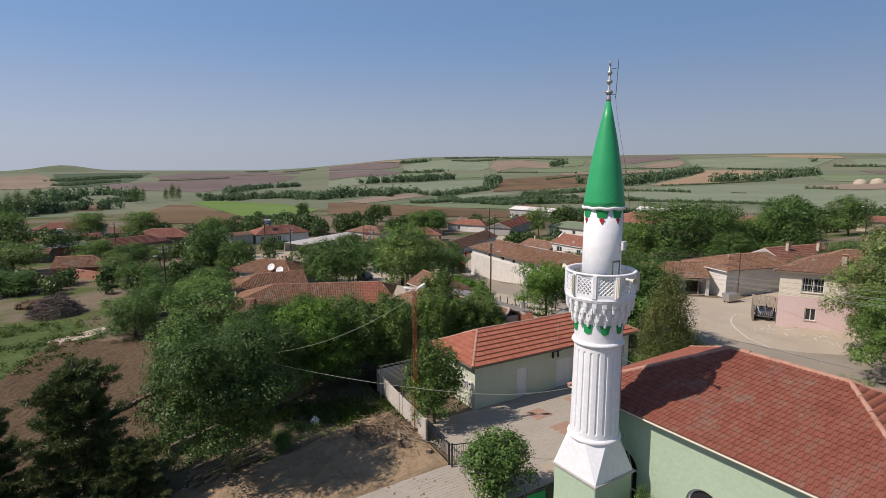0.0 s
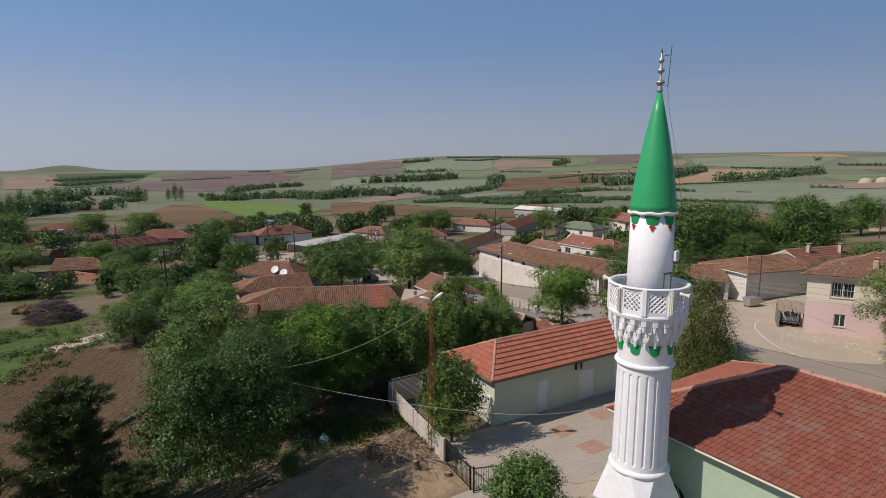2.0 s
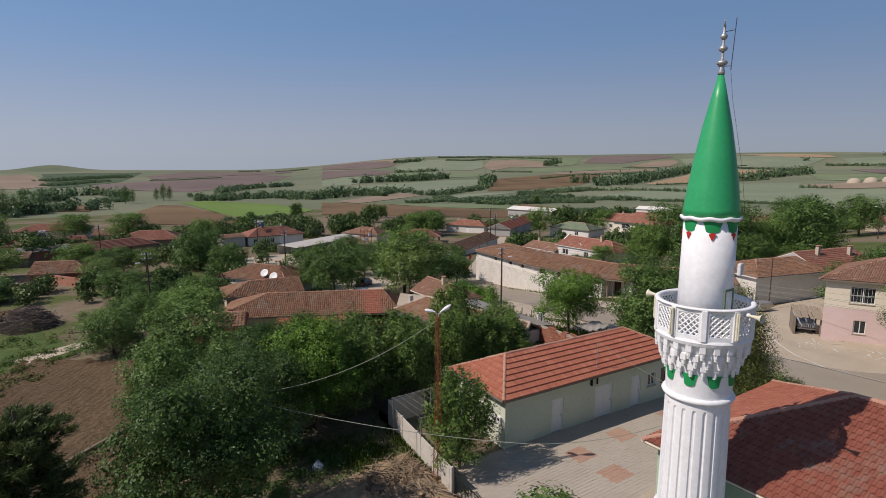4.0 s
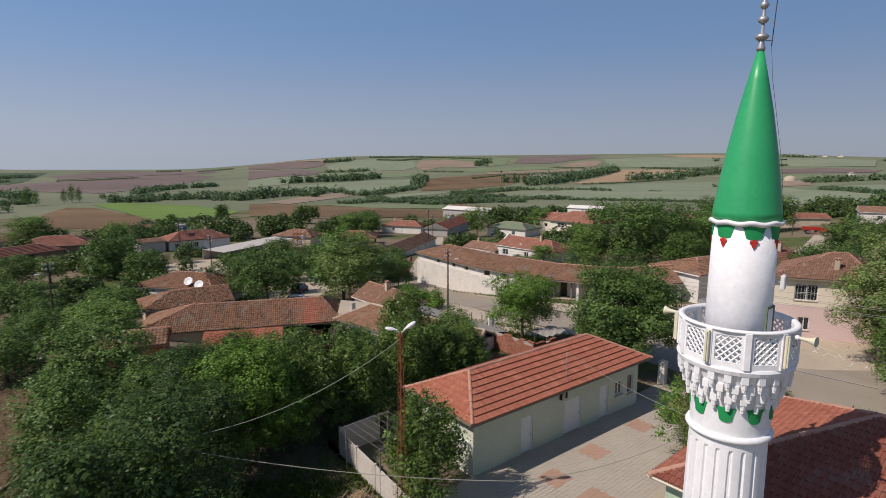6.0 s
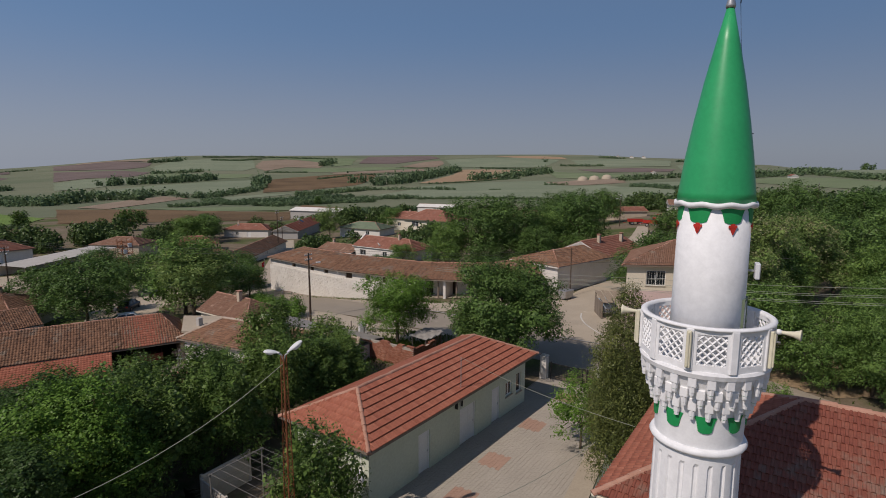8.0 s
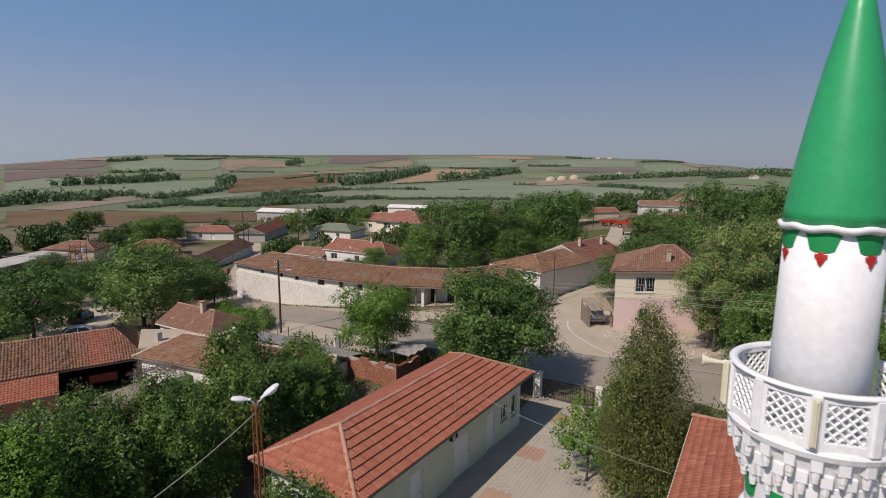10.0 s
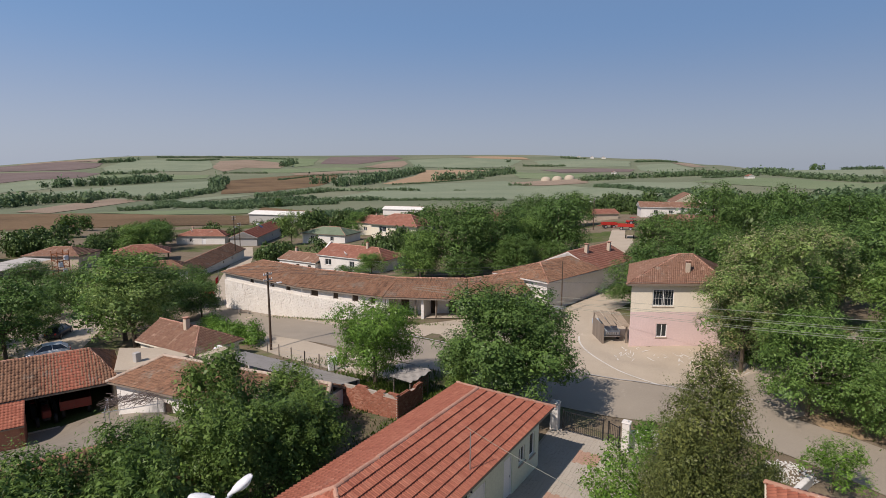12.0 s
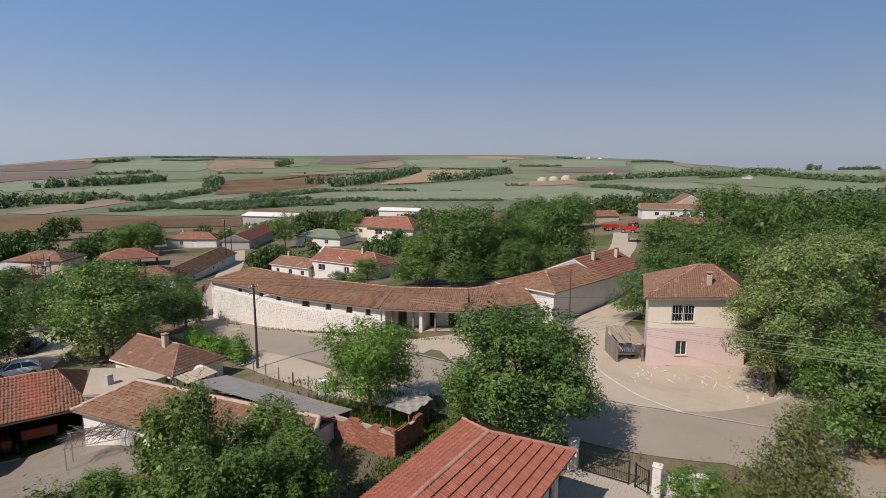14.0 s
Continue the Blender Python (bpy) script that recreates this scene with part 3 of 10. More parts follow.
def smooth_line(pts, step):
    """A Catmull-Rom line through the points, sampled evenly enough."""
    out = []
    p = [pts[0], *pts, pts[-1]]
    for a, b, c, d in zip(p, p[1:], p[2:], p[3:]):
        k = max(1, int(math.dist(b, c) / step))
        for i in range(k):
            t = i / k
            out.append(tuple(0.5 * (2 * q + (r - o) * t + (2 * o - 5 * q + 4 * r - s) * t * t + (3 * q - o - 3 * r + s) * t ** 3) for o, q, r, s in zip(a, b, c, d)))
    out.append(tuple(pts[-1]))
    return out


def ribbon(name, pts, width, material, lift, label, category, step=1.5, across=6):
    """A road that follows the ground."""
    line = smooth_line(pts, step)
    vs, fs = [], []
    for i, (x, y) in enumerate(line):
        a, b = line[max(0, i - 1)], line[min(len(line) - 1, i + 1)]
        d = math.hypot(b[0] - a[0], b[1] - a[1]) or 1
        nx, ny = -(b[1] - a[1]) / d, (b[0] - a[0]) / d
        w = width * (1 + 0.05 * noise.noise((x * 0.3, y * 0.3, 3)))
        for k in range(across + 1):
            s = (k / across - 0.5) * w
            px, py = x + nx * s, y + ny * s
            vs.append((px, py, ground(px, py) + lift))
    m = across + 1
    for i in range(len(line) - 1):
        for k in range(across):
            fs.append((i * m + k + 1, i * m + k, (i + 1) * m + k, (i + 1) * m + k + 1))
    g = Geo()
    g.add(vs, fs)
    return tagged(part(name, g, material, None, label, True), category=category, kind="structure")


def patch(name, outline, material, label, category, lift=0.03, cell=2.0, ragged=0.0, relief=0.0):
    """A flat-lying area with a given outline that follows the ground."""
    cx, cy = sum(p[0] for p in outline) / len(outline), sum(p[1] for p in outline) / len(outline)
    edge = []
    for a, b in zip(outline, [*outline[1:], outline[0]]):
        k = max(2, min(48, int(math.dist(a, b) / cell)))
        for i in range(k):
            x, y = a[0] + (b[0] - a[0]) * i / k, a[1] + (b[1] - a[1]) * i / k
            if ragged:
                w = ragged * noise.noise((x * 0.9 / ragged, y * 0.9 / ragged, 7))
                x, y = x + (x - cx) / max(1, math.hypot(x - cx, y - cy)) * w, y + (y - cy) / max(1, math.hypot(x - cx, y - cy)) * w
            edge.append((x, y))
    size = max(math.dist((cx, cy), p) for p in edge)
    rings = max(3, min(44, int(size / cell)))
    vs, fs = [(cx, cy, ground(cx, cy) + lift)], []
    n = len(edge)
    for j in range(1, rings + 1):
        for x, y in edge:
            px, py = cx + (x - cx) * j / rings, cy + (y - cy) * j / rings
            up = relief * min(1.0, (1 - j / rings) * size / 1.6) * (0.6 + noise.fractal((px * 0.9, py * 0.9, 2), 0.6, 2.1, 5)) if relief else 0.0
            vs.append((px, py, ground(px, py) + lift + max(0.0, up)))
    for i in range(n):
        fs.append((0, 1 + i, 1 + (i + 1) % n))
        for j in range(rings - 1):
            a, b = 1 + j * n + i, 1 + j * n + (i + 1) % n
            fs.append((a, a + n, b + n, b))
    g = Geo()
    g.add(vs, fs)
    return tagged(part(name, g, material, None, label, True), category=category, kind="structure")


# near ground
patch("field", [(-3, 72), (7, 62.5), (5.5, 52), (4, 38), (-8, 36), (-14, 46), (-8, 56)], SOIL, "brown ploughed field beside the village gardens", "field", 0.05, 0.7, 0.8, 0.1)
patch("meadow", [(-16, 86), (-2, 82), (2, 71), (-3.5, 61), (-9, 50), (-30, 55)], MEADOW, "weedy green grass beside a ploughed field", "grass", 0.04, 2, 2.6)
ribbon("dirt_track", [(-3.2, 70.6), (-1.9, 71.5), (-0.2, 72.4), (2.0, 73.5), (3.8, 73.9)], 2.9, CONCRETE, 0.07, "pale dirt track along the field edge", "track", 1.5, 3)
patch("yard", [(1, 29.8), (6.4, 30.1), (8.2, 30.0), (11.2, 30.7), (14.6, 31.7), (16.8, 31.8), (16.85, 26.6), (16.85, 24.0), (9.4, 24.0), (9.3, 18), (2, 17), (-2, 24)], DIRT, "bare yellow earth yard with cut branches", "yard", 0.045, 0.35, 0.15, 0.24)
# garden soil with green patches; its dark tone paints in the trees' shade
patch("garden_ground", [(17.5, 36.5), (24, 35), (38, 35), (42, 40), (38, 47), (24, 48), (14, 52), (6, 45), (1, 37.5), (0, 29.5), (6, 29.7), (11, 30.2), (15, 31.0), (17.3, 31.2)], surface("garden_soil_painted_shade", (0.09, 0.075, 0.045), (0.2, 0.16, 0.1), 0.4, 6, 0.95, 0.6, (0.06, 0.09, 0.03), 0.5, world_space=True), "garden soil under fruit trees, with tree shade painted into its colour", "garden", 0.04, 2, 0.8)

# grey trodden earth, coloured darker to stand in for the barn's shadow
patch("yard", [(19.5, 57), (19.5, 50.5), (24, 48.6), (27.6, 46.6), (31.6, 48.0), (32.6, 58), (34.5, 61), (33, 65.5), (29, 67.5), (23, 66), (22, 60)], surface("shadow_darkened_grey_earth", (0.2, 0.17, 0.13), (0.3, 0.26, 0.205), 0.4, 8, 0.95, 0.4, (0.15, 0.125, 0.095), 0.58, world_space=True), "trodden grey yard before the barn, darkened in colour for the barn's shadow", "yard", 0.06, 1.5, 0.5)

# roads and lots
ribbon("road", [(120, -16), (90, -1), (66, 10.5), (54.5, 16.5), (48.8, 23.5), (48.2, 33), (50.6, 44), (53.6, 55), (56.5, 68), (61.81, 85.7), (65.57, 98.23), (60.53, 116.71)], 6.6, ASPHALT, 0.045, "worn grey asphalt village road", "road")
patch("lot", [(49.5, 25), (49.5, 33), (51, 40), (57, 46), (57.6, 50), (60.6, 50.4), (66, 43.6), (70, 38.5), (72, 34), (66, 28), (64, 20), (62, 14.5), (57, 16.6)], CONCRETE, "dusty pale concrete forecourt with worn white paint", "pavement", 0.03, 2, 0.4)
ribbon("lane", [(49.2, 24), (48.0, 17.5), (45.6, 12.0), (41, 4), (34, -8)], 5.4, ASPHALT, 0.055, "pale dusty lane that turns off past the bank", "road")
ribbon("lane", [(63, 33), (72, 35), (84, 33.5), (100, 38), (116, 43), (140, 46), (170, 52)], 5.5, CONCRETE, 0.035, "pale concrete lane between the houses", "road")
ribbon("verge", [(57.8, 47), (58.6, 57), (59.4, 68), (61.5, 80), (64.5, 88)], 4.0, CONCRETE, 0.042, "pale dusty strip before the long stone building", "pavement")
ribbon("verge", [(44.5, 41), (45.5, 48), (48.2, 57), (53.13, 69.58), (56.27, 82.1)], 4.2, CONCRETE, 0.03, "pale dusty strip beside the road", "pavement")
ribbon("lane", [(66, 90), (78, 103), (92, 118), (106, 132), (122, 150)], 4.5, CONCRETE, 0.06, "pale lane that climbs between low houses", "road")
patch("square", [(39.8, 81.44), (47.26, 89.93), (58.54, 91.78), (62.3, 100.54), (54.67, 113.38), (42.7, 102.3), (36.07, 89.39)], CONCRETE, "pale dusty village square", "pavement", 0.03, 2.5, 0.8)
patch("square", [(33.73, 124.41), (52.09, 124.91), (65.88, 131.65), (63.25, 144.8), (40.99, 143.49), (31.24, 137.56)], CONCRETE, "pale dusty open ground before a white house", "pavement", 0.05, 3, 1.0)
patch("bank", [(54, 15.6), (57, 12.8), (64, 9.2), (62, 4), (52, 5), (48.8, 11.2), (50, 14.6)], DIRT, "reddish earth bank beside the road", "bank", 0.05, 0.6, 0.6, 0.35)

# fields of the valley and the hills
WOODED = field_mat("wooded_hillside", (0.062, 0.092, 0.055), (0.115, 0.15, 0.09), 0, 0, 0.02)
VALLEY_FIELDS = [
    (SOIL_RED, "red-brown ploughed field", [(290, 326), (224, 262), (212, 222), (250, 215)]),
    (SOIL_RED, "red-brown ploughed field", [(167, 420), (196, 375), (209, 317), (222, 262), (180, 214), (159, 243), (127, 271), (113, 285)]),
    (CROP_GREEN, "green crop strip", [(201, 379), (237, 357), (273, 319), (237, 277), (209, 317)]),
    (FIELD_TAN, "dry stubble field", [(185, 434), (289, 561), (358, 625), (344, 550), (246, 454), (187, 397)]),
    (CROP_PALE, "pale green wheat field", [(285, 425), (375, 533), (450, 565), (481, 548), (419, 510), (360, 487), (252, 373)]),
    (SOIL_RED, "red-brown ploughed field", [(36, 376), (58, 460), (71, 441), (71, 282), (57, 241), (27, 268)]),
    (CROP_BRIGHT, "bright green young crop", [(78, 496), (103, 524), (130, 419), (125, 328), (104, 296), (70, 292)]),
    (SOIL_RED, "red-brown ploughed field", [(-22, 538), (20, 492), (13, 397), (-16, 426)]),
]
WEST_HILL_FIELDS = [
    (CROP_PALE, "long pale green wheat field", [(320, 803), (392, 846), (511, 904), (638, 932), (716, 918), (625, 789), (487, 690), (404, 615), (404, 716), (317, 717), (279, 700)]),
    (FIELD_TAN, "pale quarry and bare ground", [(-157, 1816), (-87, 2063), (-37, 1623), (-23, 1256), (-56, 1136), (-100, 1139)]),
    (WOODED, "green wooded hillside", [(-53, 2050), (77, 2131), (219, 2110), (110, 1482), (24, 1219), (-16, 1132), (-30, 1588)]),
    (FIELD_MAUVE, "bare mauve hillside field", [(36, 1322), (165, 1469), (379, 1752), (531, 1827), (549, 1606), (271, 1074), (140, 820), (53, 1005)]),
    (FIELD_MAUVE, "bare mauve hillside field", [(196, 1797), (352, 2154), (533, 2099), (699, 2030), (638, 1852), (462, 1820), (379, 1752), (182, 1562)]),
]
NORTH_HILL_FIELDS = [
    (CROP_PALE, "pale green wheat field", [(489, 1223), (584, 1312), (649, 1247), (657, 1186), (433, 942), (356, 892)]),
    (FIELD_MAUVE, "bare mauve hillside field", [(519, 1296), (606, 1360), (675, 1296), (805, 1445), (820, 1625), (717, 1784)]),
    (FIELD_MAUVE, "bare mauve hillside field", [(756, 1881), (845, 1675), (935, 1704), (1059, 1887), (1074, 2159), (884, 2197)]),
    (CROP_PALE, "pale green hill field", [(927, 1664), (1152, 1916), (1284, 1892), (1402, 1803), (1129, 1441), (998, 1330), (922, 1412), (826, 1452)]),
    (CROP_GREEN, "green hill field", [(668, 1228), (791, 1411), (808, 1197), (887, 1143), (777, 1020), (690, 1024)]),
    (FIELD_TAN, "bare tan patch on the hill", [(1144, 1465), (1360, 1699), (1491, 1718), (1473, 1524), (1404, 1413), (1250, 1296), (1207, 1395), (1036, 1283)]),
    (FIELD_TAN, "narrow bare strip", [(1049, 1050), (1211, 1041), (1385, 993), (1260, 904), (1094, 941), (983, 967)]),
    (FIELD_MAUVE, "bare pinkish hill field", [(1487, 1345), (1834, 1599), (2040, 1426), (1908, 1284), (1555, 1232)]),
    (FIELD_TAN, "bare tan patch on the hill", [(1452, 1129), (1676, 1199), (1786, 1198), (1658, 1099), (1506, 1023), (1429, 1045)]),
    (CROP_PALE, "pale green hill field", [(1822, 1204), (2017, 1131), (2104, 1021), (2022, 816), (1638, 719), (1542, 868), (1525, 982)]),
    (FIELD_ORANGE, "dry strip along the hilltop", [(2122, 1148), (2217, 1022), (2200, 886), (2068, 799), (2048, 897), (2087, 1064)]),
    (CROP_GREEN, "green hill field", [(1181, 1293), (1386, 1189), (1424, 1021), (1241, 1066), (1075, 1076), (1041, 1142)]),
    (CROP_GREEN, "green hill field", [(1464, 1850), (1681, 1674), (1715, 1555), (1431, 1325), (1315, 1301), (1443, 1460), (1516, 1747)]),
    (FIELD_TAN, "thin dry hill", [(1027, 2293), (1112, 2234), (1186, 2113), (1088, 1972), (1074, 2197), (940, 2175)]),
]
EAST_HILL_FIELDS = [
    (SOIL_RED, "brown bare field", [(477, 602), (727, 901), (825, 941), (983, 967), (1070, 912), (880, 760), (684, 628), (546, 594)]),
    (FIELD_ORANGE, "orange stubble field", [(772, 570), (1079, 698), (1400, 864), (1440, 812), (1445, 636), (1252, 582), (1075, 541), (867, 516), (780, 531)]),
    (CROP_PALE, "wide pale green wheat field", [(452, 396), (697, 506), (836, 476), (948, 421), (807, 338), (753, 247), (610, 181), (469, 96), (355, 52), (303, 50), (352, 92), (464, 213), (415, 300)]),
    (CROP_GREEN, "green crop strip", [(614, 546), (656, 548), (623, 444), (589, 474)]),
    (FIELD_TAN, "bare ground round the domes", [(890, 392), (975, 367), (946, 277), (752, 219), (787, 265), (817, 337)]),
    (CROP_PALE, "pale green wheat field", [(651, 189), (652, 128), (580, 75), (475, 45), (475, 76), (542, 123)]),
    (CROP_GREEN, "green wheat field", [(592, 76), (671, 47), (633, -3), (495, -54), (399, -41), (450, -16), (510, 31)]),
    (CROP_PALE, "pale green field on the ridge", [(839, 61), (888, 3), (959, -46), (878, -109), (619, -72), (730, -26), (732, 32)]),
    (FIELD_MAUVE, "bare hill field", [(1540, 572), (1553, 431), (1399, 283), (1243, 264), (1318, 435)]),
    (CROP_PALE, "pale green hill field", [(1678, 336), (2028, 284), (1521, 164), (1163, 165), (1322, 256)]),
    (FIELD_TAN, "bare strip on the hill", [(2148, 302), (2380, 265), (1830, 162), (1733, 194)]),
    (CROP_GREEN, "green hill field", [(1407, 611), (1197, 347), (1002, 293), (1041, 391), (1064, 441)]),
    (CROP_GREEN, "green hill field", [(880, 760), (1190, 873), (1283, 832), (1039, 733), (827, 661)]),
    (CROP_PALE, "pale green hill field", [(2005, 764), (2210, 653), (2141, 446), (1594, 335), (1683, 553), (1779, 659)]),
]
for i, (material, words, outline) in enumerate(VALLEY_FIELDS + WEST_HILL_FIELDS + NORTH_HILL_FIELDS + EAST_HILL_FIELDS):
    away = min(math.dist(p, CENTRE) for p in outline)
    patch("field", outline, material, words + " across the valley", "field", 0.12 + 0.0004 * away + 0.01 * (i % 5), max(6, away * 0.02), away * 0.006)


# ---- roofs and houses ----
def tile_slope(o, u, v, width, run, inl=0.0, inr=0.0, wave=0.24, course=0.34, amp=0.035, lip=0.03, sub=4, wild=0.0, seed=1):
    """Rows of barrel tiles on a sloping plane. o: low left corner; u along the eave; v up the slope; inl, inr: how fast the ends draw in."""
    u, v = Vector(u).normalized(), Vector(v).normalized()
    nrm = u.cross(v).normalized()
    if nrm.z < 0:
        nrm = -nrm
    rows = max(1, round(run / course))
    step = run / rows
    cols = max(2, round(width / wave)) * sub
    us = np.linspace(0, width, cols + 1)
    rng = np.random.RandomState(seed)
    phase = np.abs(np.sin(np.arange(cols + 1) * math.pi / sub)) * amp
    V, Q, UV = [], [], []
    k = 0
    sag = np.array([noise.noise((x * 0.35, seed, 2.0)) for x in us]) * wild * 2.0
    for j in range(rows):
        jit = np.repeat(rng.uniform(-1, 1, cols // sub + 2), sub)[: cols + 1] * wild
        slide = np.repeat(rng.uniform(-1, 1, cols // sub + 2), sub)[: cols + 1] * wild * 1.5
        v0, v1 = j * step, min(run, (j + 1) * step + 0.02)
        grid = []
        for vv, extra, sl in ((v0, -0.005, 1), (v0, lip, 1), (v1, 0.0, 0)):
            cu = np.clip(us, inl * vv, width - inr * vv)
            h = phase + jit * 0.5 + extra + sag
            along = vv - (slide * sl if j else 0 * slide)
            pts = np.outer(cu, np.array(u)) + np.outer(along, np.array(v)) + np.outer(h, np.array(nrm)) + np.array(o)
            grid.append((pts, cu))
        base = k
        for pts, _ in grid:
            V.append(pts)
        k += 3 * (cols + 1)
        a = np.arange(cols)
        for r in (0, 1):
            keep = (grid[r][1][1:] - grid[r][1][:-1] > 1e-5) | (grid[r + 1][1][1:] - grid[r + 1][1][:-1] > 1e-5)
            i = a[keep] + base + r * (cols + 1)
            Q.append(np.stack([i, i + 1, i + cols + 2, i + cols + 1], 1))
            c = (a[keep] // sub).astype(float)
            uu = np.stack([c + 0.2, np.full_like(c, j + 0.2), c + 0.8, np.full_like(c, j + 0.2), c + 0.8, np.full_like(c, j + 0.8), c + 0.2, np.full_like(c, j + 0.8)], 1) + np.array([seed * 31.0, 0] * 4)
            UV.append(uu)
    return np.concatenate(V), np.concatenate(Q), np.concatenate(UV)


def slopes_mesh(name, slopes, material):
    V, Q, U, k = [], [], [], 0
    for v, q, uv in slopes:
        V.append(v)
        Q.append(q + k)
        U.append(uv)
        k += len(v)
    me = np_mesh(name, np.concatenate(V), np.concatenate(Q), material, np.concatenate(U))
    return me


def caps_along(g, a, b, r=0.1, length=0.4):
    """Overlapping half-round ridge tiles from a to b."""
    a, b = Vector(a), Vector(b)
    d = b - a
    k = max(1, int(d.length / length))
    dn = d.normalized()
    side = dn.cross(Vector((0, 0, 1))).normalized()
    up = side.cross(dn)
    for i in range(k):
        p, q = a + d * (i / k) - dn * 0.03, a + d * ((i + 1) / k) + dn * 0.03
        ring = [(math.cos(t), math.sin(t)) for t in [math.pi * s / 6 for s in range(7)]]
        r0, r1 = r * random.uniform(1.08, 1.16), r * random.uniform(0.92, 1.0)
        up_p = up * random.uniform(-0.02, 0.015)
        vs = [p + up_p + side * (c * r0) + up * (s * r0) for c, s in ring] + [q + up_p + side * (c * r1) + up * (s * r1) for c, s in ring]
        fs = [(s, s + 1, s + 8, s + 7) for s in range(6)] + [(0, 1, 2, 3, 4, 5, 6)]
        g.add(vs, fs)


def loose_tiles(parent, o, u, v, width, run, inl, inr, material, wave, course, amp, lip, single_ones=290):
    """A slope of separate interlocking tiles: the middle stretch as pieces of their own, the rest joined."""
    u, v = Vector(u).normalized(), Vector(v).normalized()
    nrm = u.cross(v).normalized()
    if nrm.z < 0:
        nrm = -nrm
    o = Vector(o)
    rows, cols = round(run / course), round(width / wave)
    step, w = run / rows, width / cols
    prof = [(0.0, 0.0), (0.1, amp), (0.24, amp * 1.25), (0.38, amp), (0.46, 0.15 * amp), (0.62, 0.0), (0.72, amp * 0.35), (0.84, 0.05 * amp), (1.0, 0.0)]
    k = len(prof)

    def shape(x0, x1, ln):
        pts = [(max(x0, min(x1, f * w)), h) for f, h in prof]
        vs = [(x, -0.01, h + lip) for x, h in pts] + [(x, ln + 0.015, h + 0.004) for x, h in pts] + [(x, -0.01, h * 0.9) for x, h in pts]
        fs = [(i, i + 1, k + i + 1, k + i) for i in range(k - 1)] + [(2 * k + i, 2 * k + i + 1, i + 1, i) for i in range(k - 1)]
        return vs, fs

    vs, fs = shape(0.002, w - 0.002, step)
    whole = Geo().add(vs, fs, [[(0.5, 0.5)] * 4] * len(fs)).mesh("tile", material)
    base = Matrix(((u.x, v.x, nrm.x, 0), (u.y, v.y, nrm.y, 0), (u.z, v.z, nrm.z, 0), (0, 0, 0, 1)))
    rest, made = Geo(), 0
    rng = random.Random(5)
    mid = [(r, c) for r in range(rows) for c in range(cols + r % 2)]
    mid.sort(key=lambda rc: abs(rc[1] + 0.5 - cols * 0.42) * w * 0.6 + abs(rc[0] - rows * 0.5) * step)
    for r, c in mid:
        x0 = (c - 0.5 * (r % 2)) * w
        x1 = x0 + w
        lo, hi = inl * (r + 0.5) * step, width - inr * (r + 0.5) * step
        if x1 <= lo + 0.03 or x0 >= hi - 0.03:
            continue
        m = Matrix.Translation(o + u * x0 + v * (r * step) + nrm * rng.uniform(0, 0.006)) @ base @ pose(0, 0, 0, 0, rng.uniform(-0.8, 0.8), rng.uniform(-0.5, 0.5))
        if x0 >= lo and x1 <= hi and made < single_ones:
            part("tile", whole, material, parent).matrix_basis = m
            made += 1
        else:
            vs, fs = shape(max(0.002, lo - x0), min(w - 0.002, hi - x0), step)
            rest.add([m @ Vector(p) for p in vs], fs, [[(c + 0.5, r + 0.5)] * 4] * len(fs))
    tagged(part("tile_field", rest, material, parent), kind="stuff")


def wall_boxes(g, a, b, z0, z1, thick, holes, inward):
    """One connected wall from a to b (x, y), pierced by holes (from, to, low, high) measured along it; thick is added inward."""
    a, b = Vector((*a, 0)), Vector((*b, 0))
    d = (b - a).normalized()
    n = Vector((inward[0], inward[1], 0)).normalized()
    m = Matrix(((d.x, n.x, 0, a.x), (d.y, n.y, 0, a.y), (0, 0, 1, 0), (0, 0, 0, 1)))
    length = (b - a).length
    xs = sorted({0.0, length, *[round(c, 4) for h in holes for c in h[:2] if 0 < c < length]})
    zs = sorted({z0, z1, *[round(c, 4) for h in holes for c in h[2:4] if z0 < c < z1]})
    nx, nz = len(xs), len(zs)

    def solid(i, k):
        if not (0 <= i < nx - 1 and 0 <= k < nz - 1):
            return False
        x, z = (xs[i] + xs[i + 1]) / 2, (zs[k] + zs[k + 1]) / 2
        return not any(h[0] < x < h[1] and h[2] < z < h[3] for h in holes)

    vs = [m @ Vector((x, y, z)) for y in (0, thick) for z in zs for x in xs]
    at_ = lambda i, k, y: y * nx * nz + k * nx + i
    fs = []
    for i in range(nx - 1):
        for k in range(nz - 1):
            if not solid(i, k):
                continue
            fs.append((at_(i, k, 0), at_(i + 1, k, 0), at_(i + 1, k + 1, 0), at_(i, k + 1, 0)))
            fs.append((at_(i, k, 1), at_(i, k + 1, 1), at_(i + 1, k + 1, 1), at_(i + 1, k, 1)))
            for di, dk, e in ((-1, 0, ((i, k + 1), (i, k))), (1, 0, ((i + 1, k), (i + 1, k + 1))), (0, -1, ((i, k), (i + 1, k))), (0, 1, ((i + 1, k + 1), (i, k + 1)))):
                if not solid(i + di, k + dk):
                    (i0, k0), (i1, k1) = e
                    fs.append((at_(i0, k0, 0), at_(i0, k0, 1), at_(i1, k1, 1), at_(i1, k1, 0)))
    used = sorted({j for f in fs for j in f})
    back = {j: q for q, j in enumerate(used)}
    g.add([vs[j] for j in used], [tuple(back[j] for j in f) for f in fs])
    return m


